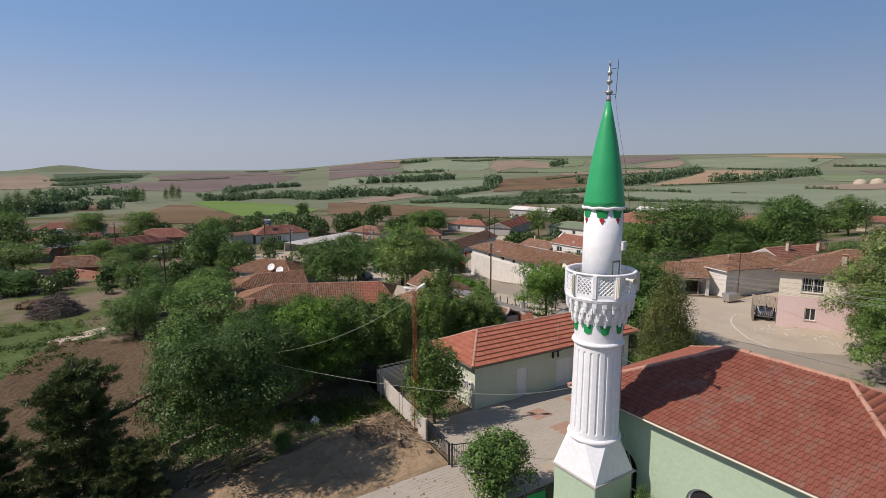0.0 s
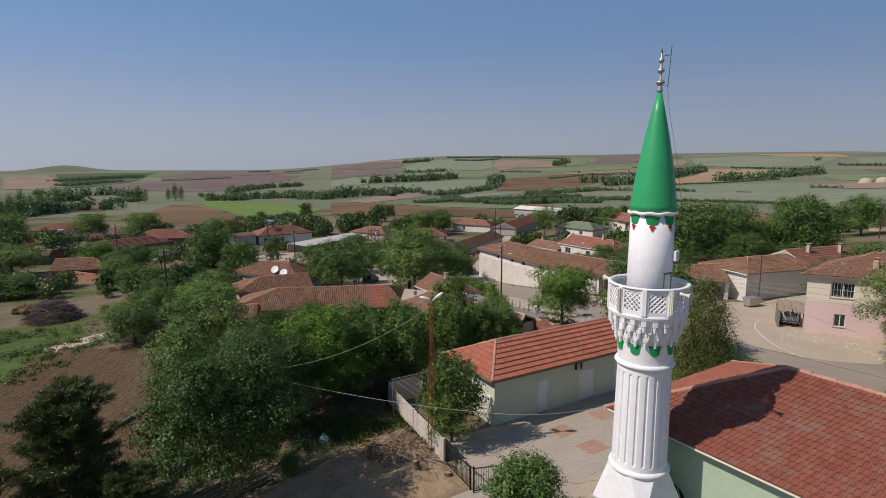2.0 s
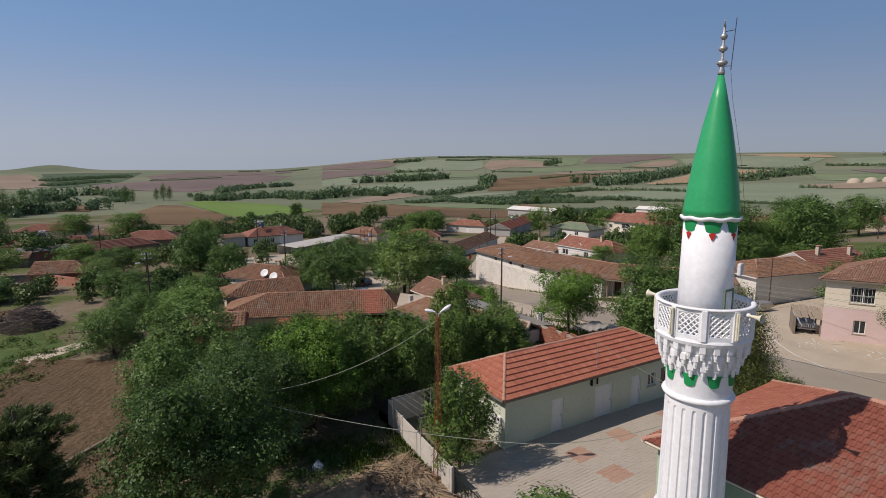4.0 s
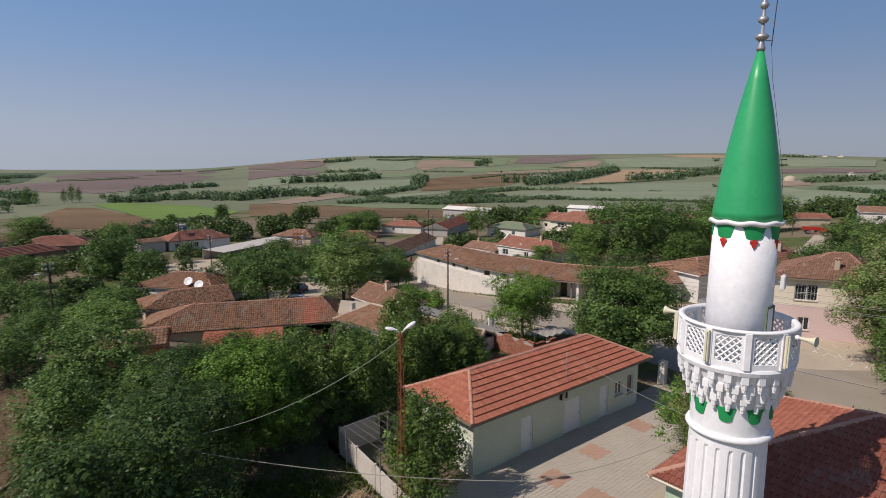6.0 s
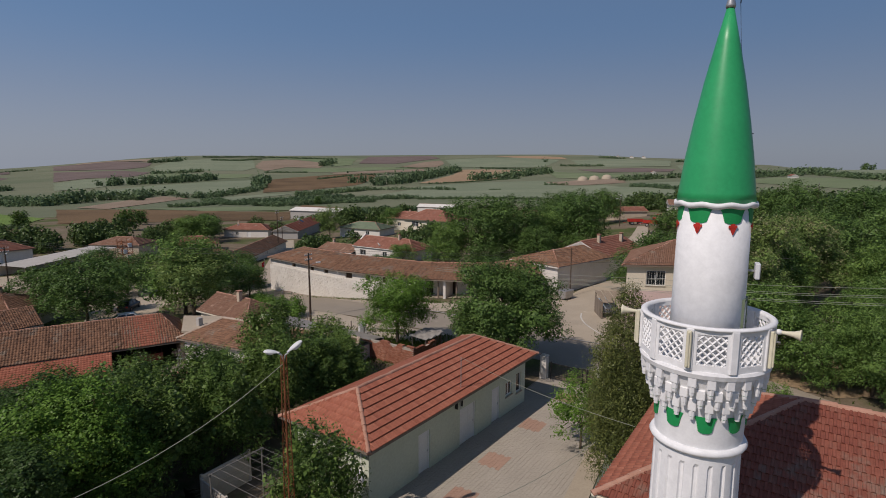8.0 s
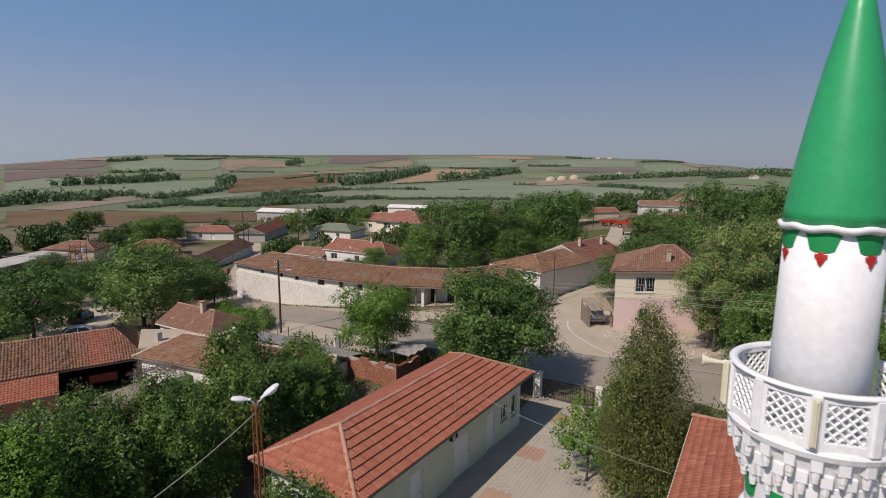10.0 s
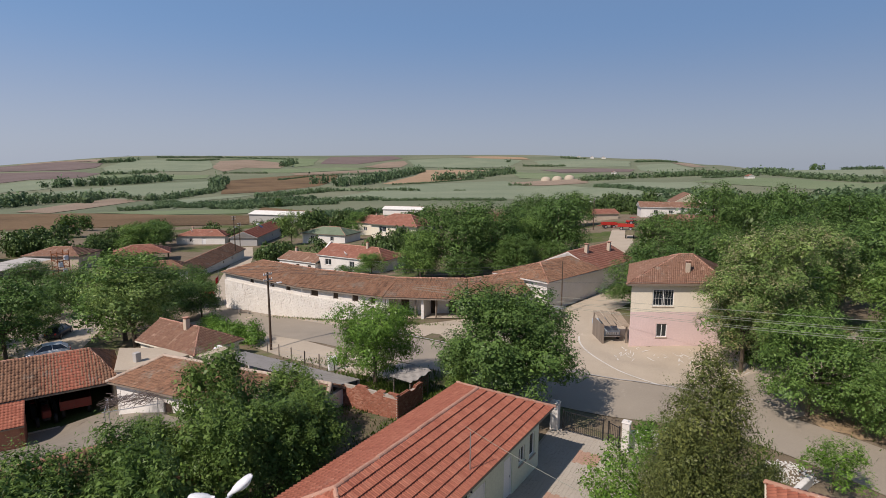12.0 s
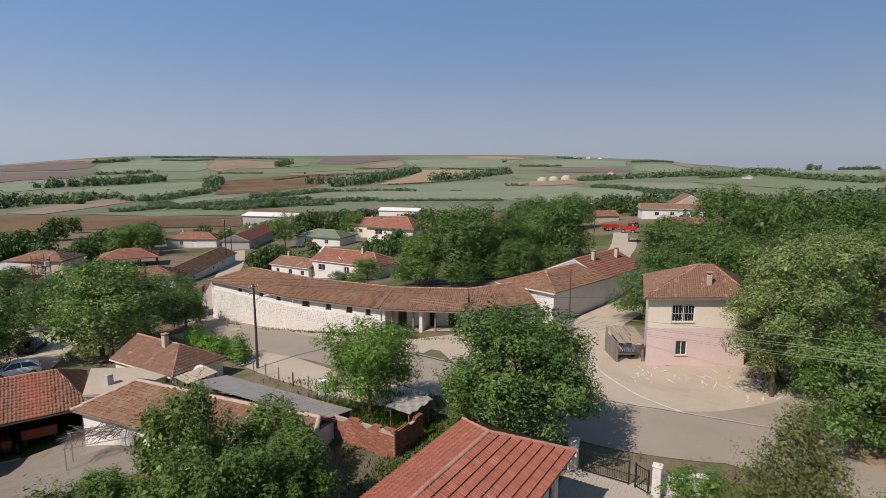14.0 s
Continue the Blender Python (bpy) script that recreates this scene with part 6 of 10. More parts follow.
house("house", "long low house with an old tile roof on the lane", 90.5, 126.5, 34, 7, 1.9, 32, 1.5, (False, False), 0.4, WHITEWASH, TILE_OLD, 1.6, 0.03, [("f", V, x, 0.9, 0.8, 0.8) for x in (-13, -9, 2, 8)])
house("house", "low whitewashed house with an old tile roof", 74.78, 120.48, 12, 6, 2.5, -42, 1.3, (True, True), 0.4, WHITEWASH, TILE_OLD, 1.6, 0.03, [("f", V, -3, 0.9, 1.0, 0.7), ("f", V, 1, 0.9, 1.2, 0.7)])
house("house", "low house with a red-brown roof and a white awning", 125.0, 171.0, 15, 8, 2.8, -60, 1.5, (True, True), 0.4, WHITEWASH, TILE_RED, 1.9, 0.015, [("f", W, -3, 0.9, 1.0, 1.1), ("f", "door", 1.0, 0.1, 1.2, 2.0)], chimneys=((-4, 0, 5.0),))
house("house", "grey house with a bright red tiled roof and a solar panel", 137.0, 160.5, 30, 8, 3.0, 31, 1.7, (False, False), 0.4, GREY_RENDER, TILE_NEW, 1.9, 0.01, [("f", W, -8, 0.9, 1.0, 1.2), ("f", W, 2, 0.9, 1.0, 1.2)])
house("house", "house with a faded green roof", 141.0, 133.0, 15, 9, 2.9, -82, 1.6, (True, True), 0.5, WHITEWASH, GREEN_SHEET, 2.0, 0.004, [("f", W, -4, 0.9, 1.2, 1.2), ("f", W, 3, 0.9, 1.2, 1.2)])
house("house", "two-storey cream house with a brown-red hip roof", 141.5, 107.0, 15, 9.5, 5.6, -90, 2.4, (True, True), 0.7, CREAM, TILE_RED, 1.9, 0.01, [("f", "barred", -3.6, 3.3, 2.4, 1.5), ("f", "barred", 2.8, 3.3, 2.4, 1.5), ("f", W, -3.6, 0.9, 1.2, 1.2)])
house("house", "house with a red-brown hip roof behind trees", 163.0, 132.0, 14, 9, 4.2, -80, 2.0, (True, True), 0.5, CREAM, TILE_RED, 2.0, 0.01, [("f", W, -2, 1.5, 1.2, 1.2)], chimneys=((0, 0, 6.8),))
wh = house("house", "white house with a red tiled roof and a raised gable wall", 98.6, 88.4, 16, 7.6, 3.0, -90, 1.7, (False, True), 0.35, WHITEWASH, TILE_RED, 1.5, 0.012, [("f", W, -5.6, 1.0, 1.7, 1.2), ("f", W, 0.5, 1.0, 1.2, 1.2)], chimneys=((2.0, -0.6, 5.6),))
part("gable_parapet", Geo().add([(-8.2, -4.0, 2.6), (-8.2, 4.0, 2.6), (-8.2, 0, 5.15), (-7.85, -4.0, 2.6), (-7.85, 4.0, 2.6), (-7.85, 0, 5.15)], [(0, 2, 1), (3, 4, 5), (0, 3, 5, 2), (1, 2, 5, 4), (0, 1, 4, 3)]), WHITEWASH, wh)
house("house", "low white wing with a brown tiled roof", 97.0, 101.5, 10, 6.5, 2.5, -90, 1.1, (False, False), 0.35, WHITEWASH, TILE_BROWN, 1.5, 0.015, [("f", V, -3.2, 0.9, 0.8, 0.8), ("f", V, 0.2, 0.6, 0.9, 1.2), ("f", V, 3.4, 0.9, 0.9, 0.9)], chimneys=((-3.5, 0.3, 4.4),))
house("house", "whitewashed house with an old brown tile roof along the lane", 76.7, 41.5, 11.0, 7.5, 3.5, -16, 1.2, (True, False), 0.45, WHITEWASH, TILE_OLD, 0.9, 0.04, (), low=-0.55)
house("house", "house with a red tiled roof and two tall chimneys", 87.3, 39.3, 10.6, 8, 3.5, -13, 1.8, (False, False), 0.45, WHITEWASH, TILE_RED, 1.2, 0.02, [("f", W, 3.5, 1.0, 1.0, 1.2)], low=-0.6, chimneys=((-2.4, -1.0, 6.0), (3.0, -1.6, 5.8)))
pink = house("house", "two-storey house, pink below, cream above, old tiled roof", 66.0, 26.65, 8.3, 8.6, 6.1, -60, 1.75, (True, True), 0.45, CREAM, TILE_BROWN, 0.8, 0.035, [("f", "barred", -1.25, 3.85, 1.9, 1.55), ("f", W, -1.25, 1.0, 0.95, 1.25)], low=-0.05, dado=(PINK, 3.35), hip_run=(4.9, 3.1), chimneys=((0.9, -2.9, 7.6),))
for o in pink.children_recursive:
    o.data.transform(Matrix(((1, 0.364, 0, 1.565), (0, 1, 0, 0), (0, 0, 1, 0), (0, 0, 0, 1))))
house("farmhouse", "white farmhouse with a flat veranda roof", 222.0, 47.0, 20, 9, 3.2, -72, 1.4, (False, False), 0.5, WHITEWASH, TILE_BROWN, 2.2, 0.01, [("f", W, -5, 0.9, 1.4, 1.2), ("f", W, 0, 0.9, 1.4, 1.2)])
house("house", "house with a pale yellow gable", 246.0, 44.0, 12, 11, 3.4, 18, 3.2, (False, False), 0.5, CREAM, TILE_BROWN, 2.4, 0.01)
house("shed", "tan shed with a brown roof in the farmyard", 208.5, 68.5, 12, 7, 2.7, -50, 1.2, (False, False), 0.4, TAN, TILE_RED, 2.2, 0.01, (), "shed")
house("shed", "low shed with a red-brown roof in the farmyard", 172.0, 33.0, 15, 7, 2.4, -70, 1.2, (False, False), 0.4, BRICK, TILE_BROWN, 2.0, 0.02, (), "shed")
house("barn", "long barn with a pale sheet roof", 197.0, 212.0, 26, 11, 3.8, -75, 1.2, (False, False), 0.5, GREY_RENDER, PALE_SHEET, 3.0, 0.0, (), "barn")
house("barn", "long white-roofed animal shed", 262.0, 186.0, 22, 9, 3.0, -75, 1.2, (False, False), 0.5, WHITEWASH, PALE_SHEET, 3.2, 0.0, (), "barn")
house("house", "low house with a tiled roof behind trees", 186.0, 96.0, 14, 8, 2.8, -70, 1.5, (True, True), 0.4, TAN, TILE_RED, 2.0, 0.01)
house("house", "house with a brown roof and chimneys behind trees", 205.0, 104.0, 18, 8, 3.0, -70, 1.6, (True, True), 0.4, TAN, TILE_BROWN, 2.0, 0.01)
house("house", "red-roofed house among trees", 160.0, -3.0, 10, 7, 3.4, -80, 1.4, (True, True), 0.4, WHITEWASH, TILE_RED, 2.0, 0.01)
house("house", "small white house among trees", 172.0, -18.0, 8, 7, 3.4, -80, 1.4, (False, False), 0.4, WHITEWASH, TILE_BROWN, 2.0, 0.01)
pavilion = house("pavilion", "open shelter with a red-brown hip roof on posts", 91.5, 151.3, 12, 8, 2.3, -35, 1.6, (True, True), 0.5, TAN, TILE_RED, 1.7, 0.02, (), "pavilion", skip_walls=("f", "b", "l", "r"))
for x in (-5.8, -2.0, 2.0, 5.8):
    for y in (-3.8, 3.8):
        part("post", Geo().box(x - 0.12, x + 0.12, y - 0.12, y + 0.12, -0.3, 2.3), WOOD_DARK, pavilion)
# farm cluster beyond the field
house("house", "low farmhouse with a faded brown-red roof", -2.1, 228.1, 20.5, 9, 2.8, -9, 1.7, (True, True), 0.4, CREAM, TILE_RED, 2.2, 0.01, [("f", W, -6, 0.9, 1.2, 1.2), ("f", W, 3, 0.9, 1.2, 1.2)])
house("barn", "long low barn with a patched red tile roof", 10.2, 168.9, 20, 7, 1.9, 22, 1.5, (False, True), 0.4, EARTH_WALL, TILE_RED, 1.7, 0.02, [("f", V, -4, 0.8, 0.8, 0.7), ("f", "wood_door", 3, 0.1, 1.6, 1.9)], "barn")
house("barn", "broad barn with a red hip roof", 21.2, 183.4, 16.5, 10, 2.3, -16, 2.0, (True, True), 0.4, EARTH_WALL, TILE_RED, 1.8, 0.02, [("f", V, 2, 0.8, 0.8, 0.7)], "barn")
house("barn", "small barn with a brown-red roof behind others", 13.6, 206.7, 10, 7, 2.2, -20, 1.5, (False, False), 0.4, TAN, TILE_BROWN, 1.9, 0.02, (), "barn")
house("house", "small house with a red hip roof", -7.8, 179.5, 8.5, 7, 2.3, -9, 1.4, (True, True), 0.4, TAN, TILE_RED, 1.8, 0.02, [("f", W, 1, 0.9, 0.9, 1.0)])
house("shed", "low shed with a faded red roof", 0.2, 190.1, 10, 5.5, 2.0, 10, 1.0, (False, False), 0.4, BRICK, TILE_RED, 1.8, 0.02, (), "shed")
house("shed", "low shed with a grey sheet roof", -3.8, 163.8, 9.5, 6, 2.2, 12, 0.7, (False, False), 0.4, BRICK, SHEET, 1.9, 0.0, (), "shed")
house("shed", "small shed with a patched grey roof", -8.6, 150.5, 6.5, 5, 2.0, -12, 0.8, (False, False), 0.4, EARTH_WALL, TILE_BROWN, 1.8, 0.04, (), "shed")
house("shed", "low brick shed with a collapsed old roof", 0.9, 122.8, 9, 6.5, 2.0, -18, 1.5, (False, True), 0.4, BRICK, TILE_OLD, 1.3, 0.06, (), "shed")
house("shed", "narrow brick shed with a low tiled roof", 6.8, 117.2, 5.5, 4, 1.5, -24, 0.5, (False, False), 0.25, BRICK, TILE_RED, 1.5, 0.03, (), "shed")


# ---- courtyard, yard and street furniture ----
def paving(name, label, x0, x1, y0, y1, tilt, size, seed, material, accents=(), parts_from=(0, 0), count=290):
    """Interlocking paving blocks, each a low bevelled block; the stretch nearest parts_from is laid as separate pieces."""
    bed = patch(name, [(x0, y0), (x1, y0), (x1, y1), (x0, y1)], SANDY, label, "paving", 0.035, 1.5)
    rng = random.Random(seed)
    nx, ny = int((x1 - x0) / size[0]), int((y1 - y0) / size[1])
    cells = []
    for j in range(ny):
        for i in range(nx):
            x = x0 + (i + 0.5 + (0.5 if j % 2 else 0.0)) * size[0]
            y = y0 + (j + 0.5) * size[1]
            if x + size[0] / 2 < x1:
                cells.append((x, y))
    cells.sort(key=lambda c: math.dist(c, parts_from))
    w, d = size[0] - 0.008, size[1] - 0.008
    unit = Geo().box(-w / 2, w / 2, -d / 2, d / 2, -0.05, 0.0, 0.01)
    me, me_red = unit.mesh("paving_block", material), unit.mesh("paving_block", PAVER_RED)
    rest, rest_red = Geo(), Geo()
    top = [(-w / 2, -d / 2, 0), (w / 2, -d / 2, 0), (w / 2, d / 2, 0), (-w / 2, d / 2, 0)]
    for i, (x, y) in enumerate(cells):
        z = ground(x, y) + 0.075 + rng.uniform(-0.005, 0.005)
        red = any(a <= x <= b and c <= y <= e for a, b, c, e in accents)
        if i < count:
            part("paving_block", me_red if red else me, material, bed).matrix_basis = pose(x, y, z, rng.uniform(-0.5, 0.5), rng.uniform(-0.5, 0.5), 0)
        else:
            k = rng.uniform(-0.004, 0.004)
            vs = [(x + a, y + b, z + (k if a > 0 else -k)) for a, b, _ in top] + [(x + a, y + b, z - 0.05) for a, b, _ in top]
            (rest_red if red else rest).add(vs, [(0, 1, 2, 3), (0, 4, 5, 1), (1, 5, 6, 2), (2, 6, 7, 3), (3, 7, 4, 0)])
    tagged(part("paving_field", rest, material, bed), kind="stuff")
    if rest_red.v:
        tagged(part("red_paving_field", rest_red, PAVER_RED, bed), kind="stuff")


paving("courtyard", "grey paving-block courtyard with faded red squares", 16.9, 41.6, 19.6, 29.0, 0, (0.22, 0.22), 61, PAVER, [(33.0, 34.4, 25.6, 26.8), (28.1, 29.5, 25.5, 26.8), (24.2, 25.6, 25.4, 26.7), (38.0, 39.4, 25.4, 26.7), (24.2, 25.7, 23.0, 24.2)], (22, 25))
tagged(part("step", Geo().add([(x, y, z) for z in (0.1, 0.4) for x, y in ((20.5, 20.95), (36.0, 22.75), (36.0, 21.7), (20.5, 19.9))], [(0, 1, 2, 3), (4, 7, 6, 5), (0, 4, 5, 1), (1, 5, 6, 2), (2, 6, 7, 3), (3, 7, 4, 0)]), CONCRETE, None, "long low concrete step along the courtyard"), category="step", kind="structure")
tagged(part("terrace", Geo().add([(x, y, z) for z in (0.1, 0.33) for x, y in ((20.5, 19.895), (36.0, 21.695), (36.0, 14.0), (28.6, 14.0), (28.6, 17.5), (20.5, 17.5))], [(0, 1, 2, 3, 4, 5), (11, 10, 9, 8, 7, 6), (0, 6, 7, 1), (1, 7, 8, 2), (2, 8, 9, 3), (3, 9, 10, 4), (4, 10, 11, 5), (5, 11, 6, 0)]), surface("green_grey_screed", (0.15, 0.165, 0.135), (0.22, 0.235, 0.195), 0.5, 9, 0.85, 0.2, (0.28, 0.26, 0.22), 0.66, world_space=True), None, "grey-green screed floor beside the mosque wall"), category="floor", kind="structure")
paving("footpath", "grey paving-block path to the courtyard gate", 9.5, 16.85, 15.0, 24.2, 0, (0.22, 0.22), 62, PAVER, (), (15, 22), 120)


def panel_wall(a, b, h=1.45, n=4):
    """White concrete panels between posts."""
    a, b = Vector((*a, 0)), Vector((*b, 0))
    d = b - a
    ob = thing("garden_wall", pose(a.x, a.y, ground(a.x, a.y), 0, 0, math.degrees(math.atan2(d.y, d.x))), "stained pale concrete panel wall with slim posts", "wall")
    w = d.length / n
    for i in range(n):
        p = Geo().box(i * w + 0.07, (i + 1) * w - 0.07, -0.035, 0.035, -0.2, h, 0.012)
        p.box(i * w + 0.2, (i + 1) * w - 0.2, -0.05, -0.036, 0.15, h * 0.5 - 0.05, 0.006).box(i * w + 0.2, (i + 1) * w - 0.2, -0.05, -0.036, h * 0.5 + 0.05, h - 0.12, 0.006)
        part("panel", p, PANEL_CONCRETE, ob)
    for i in range(n + 1):
        part("post", Geo().box(i * w - 0.068, i * w + 0.068, -0.07, 0.07, -0.2, h + 0.06, 0.012), PANEL_CONCRETE, ob)


panel_wall((17.7, 35.4), (16.7, 27.0), 1.45, 4)
panel_wall((17.75, 35.5), (20.4, 35.6), 1.6, 1)


def railing(name, label, a, b, h=1.25, pitch=0.13, low=0.12):
    """Black iron bars between two rails and two posts."""
    a, b = Vector((*a, 0)), Vector((*b, 0))
    d = b - a
    ob = thing(name, pose(a.x, a.y, ground(a.x, a.y) + 0.07, 0, 0, math.degrees(math.atan2(d.y, d.x))), label, "gate" if "gate" in name else "railing")
    n = d.length
    for x in (0, n):
        part("post", Geo().box(x - 0.04, x + 0.04, -0.04, 0.04, -0.1, h + 0.08, 0.008), BLACK_IRON, ob)
    for z in (low, h - 0.02):
        part("rail", Geo().box(0.041, n - 0.041, -0.02, 0.02, z - 0.02, z + 0.02), BLACK_IRON, ob)
    k = int(n / pitch)
    me = Geo().box(-0.009, 0.009, -0.009, 0.009, low + 0.021, h - 0.041).mesh("bar", BLACK_IRON)
    for i in range(1, k):
        part("bar", me, BLACK_IRON, ob).matrix_basis = pose(n * i / k, 0, 0)


railing("railing", "black iron railing at the courtyard entrance", (16.65, 26.7), (16.35, 24.0))
railing("gate", "black iron gate leaf standing open", (16.35, 23.7), (17.7, 23.2), 1.35)
railing("gate", "black iron sliding gate of the courtyard", (41.3, 28.2), (41.2, 25.75), 1.3, 0.12)
railing("gate", "small black iron side gate", (41.1, 25.4), (40.7, 24.7), 1.3, 0.12)


def gate_post(x, y, h, w=0.4):
    ob = thing("gate_post", at(x, y), "whitewashed square gate pillar", "gate post")
    part("shaft", Geo().box(-w / 2, w / 2, -w / 2, w / 2, -0.2, h, 0.03), WHITEWASH, ob)
    part("cap", Geo().box(-w / 2 - 0.04, w / 2 + 0.04, -w / 2 - 0.04, w / 2 + 0.04, h + 0.001, h + 0.08, 0.03).box(-w / 4, w / 4, -w / 4, w / 4, h + 0.081, h + 0.16, 0.03), WHITEWASH, ob)


gate_post(41.35, 28.75, 1.75, 0.5)
gate_post(40.55, 24.3, 1.8, 0.42)
tagged(single("low_wall", Geo().box(-1.4, 1.4, -0.12, 0.12, -0.2, 1.1, 0.03), WHITEWASH, at(41.6, 23.3, -60), "low whitewashed wall beside the gate", "wall"))
tagged(single("low_wall", Geo().box(-4.5, 4.5, -0.14, 0.14, -0.2, 0.5, 0.03), WHITEWASH, at(37.8, 17.0, -22), "low white wall along the road", "wall"))
tagged(single("low_wall", Geo().box(-5.5, 5.5, -0.14, 0.14, -0.3, 0.45, 0.04), EARTH_WALL, at(8.6, 36.2, 22), "low brown garden wall", "wall"))
tagged(single("low_wall", Geo().box(-6, 6, -0.14, 0.14, -0.3, 0.3, 0.04), EARTH_WALL, at(3.6, 45.5, 40), "low earthy garden wall", "wall"))


def mesh_shed():
    """Pergola frame over the passage behind the annex."""
    ob = thing("pergola", at(16.9, 30.6), "dull grey steel pergola frame with thin rods", "pergola")
    for x, y in ((0.2, 0), (2.9, 0), (0.2, 3.2), (2.9, 3.2)):
        part("post", Geo().tube((x, y, -0.1), (x, y, 2.5), 0.035, n=8), DULL_STEEL, ob)
    for y in (0, 3.2):
        part("beam", Geo().tube((0.1, y, 2.53), (3.0, y, 2.53), 0.03, n=6), DULL_STEEL, ob)
    for i in range(7):
        x = 0.2 + 2.7 * i / 6
        part("rod", Geo().tube((x, -0.1, 2.57), (x, 3.3, 2.57), 0.009, n=5), DULL_STEEL, ob)
    for i in range(6):
        y = 0.25 + 2.7 * i / 5
        part("cross_rod", Geo().tube((0.1, y, 2.59), (3.0, y, 2.59), 0.006, n=4), DULL_STEEL, ob)


mesh_shed()


def lamp_post():
    """Lattice steel mast with two street lamp heads."""
    ob = thing("street_lamp", at(16.75, 28.35), "rusty lattice mast with two pale street lamp heads", "street lamp")
    h = 9.08
    k = [(-1, -1), (1, -1), (1, 1), (-1, 1)]
    for sx, sy in k:
        part("leg", Geo().tube((sx * 0.17, sy * 0.17, -0.2), (sx * 0.07, sy * 0.07, h), 0.022, 0.018, 6), RUST, ob)
    for i in range(20):
        z0, z1 = h * i / 20, h * (i + 1) / 20
        w0, w1 = 0.17 - 0.1 * i / 20, 0.17 - 0.1 * (i + 1) / 20
        for (ax, ay), (bx, by) in zip(k, k[1:] + k[:1]):
            g = Geo()
            if i % 2:
                ax, ay, bx, by = bx, by, ax, ay
            g.tube((ax * w0, ay * w0, z0), (bx * w1, by * w1, z1), 0.01, n=4)
            g.tube((ax * w1, ay * w1, z1), (bx * w1, by * w1, z1), 0.008, n=4)
            part("brace", g, RUST, ob)
    for a, k2, tilt in ((-38, 0.74, 0.7), (128, 0.64, 0.1)):
        m = pose(0, 0, h, 0, 0, a)
        arm = part("arm", Geo().path([(0, 0, -0.2), (0.06, 0, 0.02), (0.22, 0, 0.12)], 0.03, n=6).moved(m), STEEL, ob)
        tip = pose(0.14, 0, 0.1, 0, -math.degrees(math.atan(tilt)), 0) @ Matrix.Scale(k2 / 0.7, 4)
        n = 16
        rows = [(0.0, 0.045, 0.04), (0.1, 0.06, 0.055), (0.18, 0.11, 0.085), (0.3, 0.135, 0.1), (0.46, 0.13, 0.1), (0.56, 0.1, 0.075), (0.6, 0.05, 0.04)]
        vs = [(x, w * math.cos(2 * math.pi * i / n), hh * (math.sin(2 * math.pi * i / n) if i <= n // 2 else 0.28 * math.sin(2 * math.pi * i / n))) for x, w, hh in rows for i in range(n)]
        head = Geo().add(vs, [(j * n + i, j * n + (i + 1) % n, (j + 1) * n + (i + 1) % n, (j + 1) * n + i) for j in range(len(rows) - 1) for i in range(n)] + [tuple(range(n)), tuple((len(rows) - 1) * n + i for i in range(n))[::-1]])
        hob = part("lamp_head", head.moved(m @ tip), LAMP_GREY, ob, "pale grey lamp head", smooth=True)
        lens = Geo().lathe([(0.02, -0.1), (0.07, -0.085), (0.1, -0.05), (0.11, -0.02)], 14).moved(Matrix.Diagonal((1.7, 1, 1, 1))).moved(pose(0.36, 0, 0)).moved(m @ tip)
        part("lens", lens, WHITE_PLASTIC, hob, "milky lens")


lamp_post()


def pole(x, y, h, label, lamp=None, r=0.13, arms=True, material=None, group="poles along the streets"):
    ob = thing("utility_pole", at(x, y), label, "utility pole", group)
    part("shaft", Geo().path([(0, 0, -0.4), (0.02, 0, h * 0.5), (0, 0.02, h)], r, r * 0.66, 8), material or WOOD_DARK, ob)
    if arms:
        for z in (h - 0.25, h - 0.8):
            part("crossarm", Geo().box(-0.55, 0.55, -0.05, 0.05, z - 0.05, z + 0.05, 0.01), STEEL, ob)
            for q in (-0.5, -0.2, 0.2, 0.5):
                part("insulator", Geo().lathe([(0.02, z + 0.05), (0.045, z + 0.1), (0.03, z + 0.14), (0.045, z + 0.17), (0.01, z + 0.2)], 8, q, 0), WHITE_PLASTIC, ob)
    if lamp is not None:
        m = pose(0, 0, h - 1.5, 0, 0, lamp)
        part("arm", Geo().path([(0.08, 0, 0), (0.5, 0, 0.22), (0.9, 0, 0.3)], 0.025, n=6).moved(m), STEEL, ob)
        part("lamp_head", Geo().box(0.85, 1.4, -0.11, 0.11, 0.24, 0.38, 0.05).moved(m), LAMP_GREY, ob, "pale grey lamp head")
    return ob


pole(47.77, 60.32, 8.0, "dark wooden pole with a street lamp arm", -25)
pole(69.6, 37.4, 6.2, "thin dark pole beside the grey house", None, 0.08, False)
pole(9.42, 82.4, 8.2, "dark wooden pole with a lamp at the field", 200)
pole(102.0, 130.0, 11.2, "tall dark pole on the lane", None, 0.15)
pole(40.81, 146.91, 8.8, "dark wooden pole before the white house", 30, 0.14)
pole(112.0, 140.0, 8.5, "grey pole on the lane", 150, 0.12, True)
pole(173.6, 61.0, 9.5, "grey pole by the farmyard", 120, 0.14)
pole(63.59, 87.78, 5.4, "thin white flag pole", None, 0.04, False, STEEL)
pole(37.15, 114.57, 8.5, "dark wooden pole among the houses", 60)
pole(28.0, 150.0, 8.5, "dark wooden pole near the barns", None)
pole(7.5, 158.0, 8.0, "dark wooden pole near the barns", 40)
pole(160.0, 12.0, 12.0, "dark pole above the trees", None)
pole(39.4, -3.4, 10.6, "dark pole beside the lane", None)


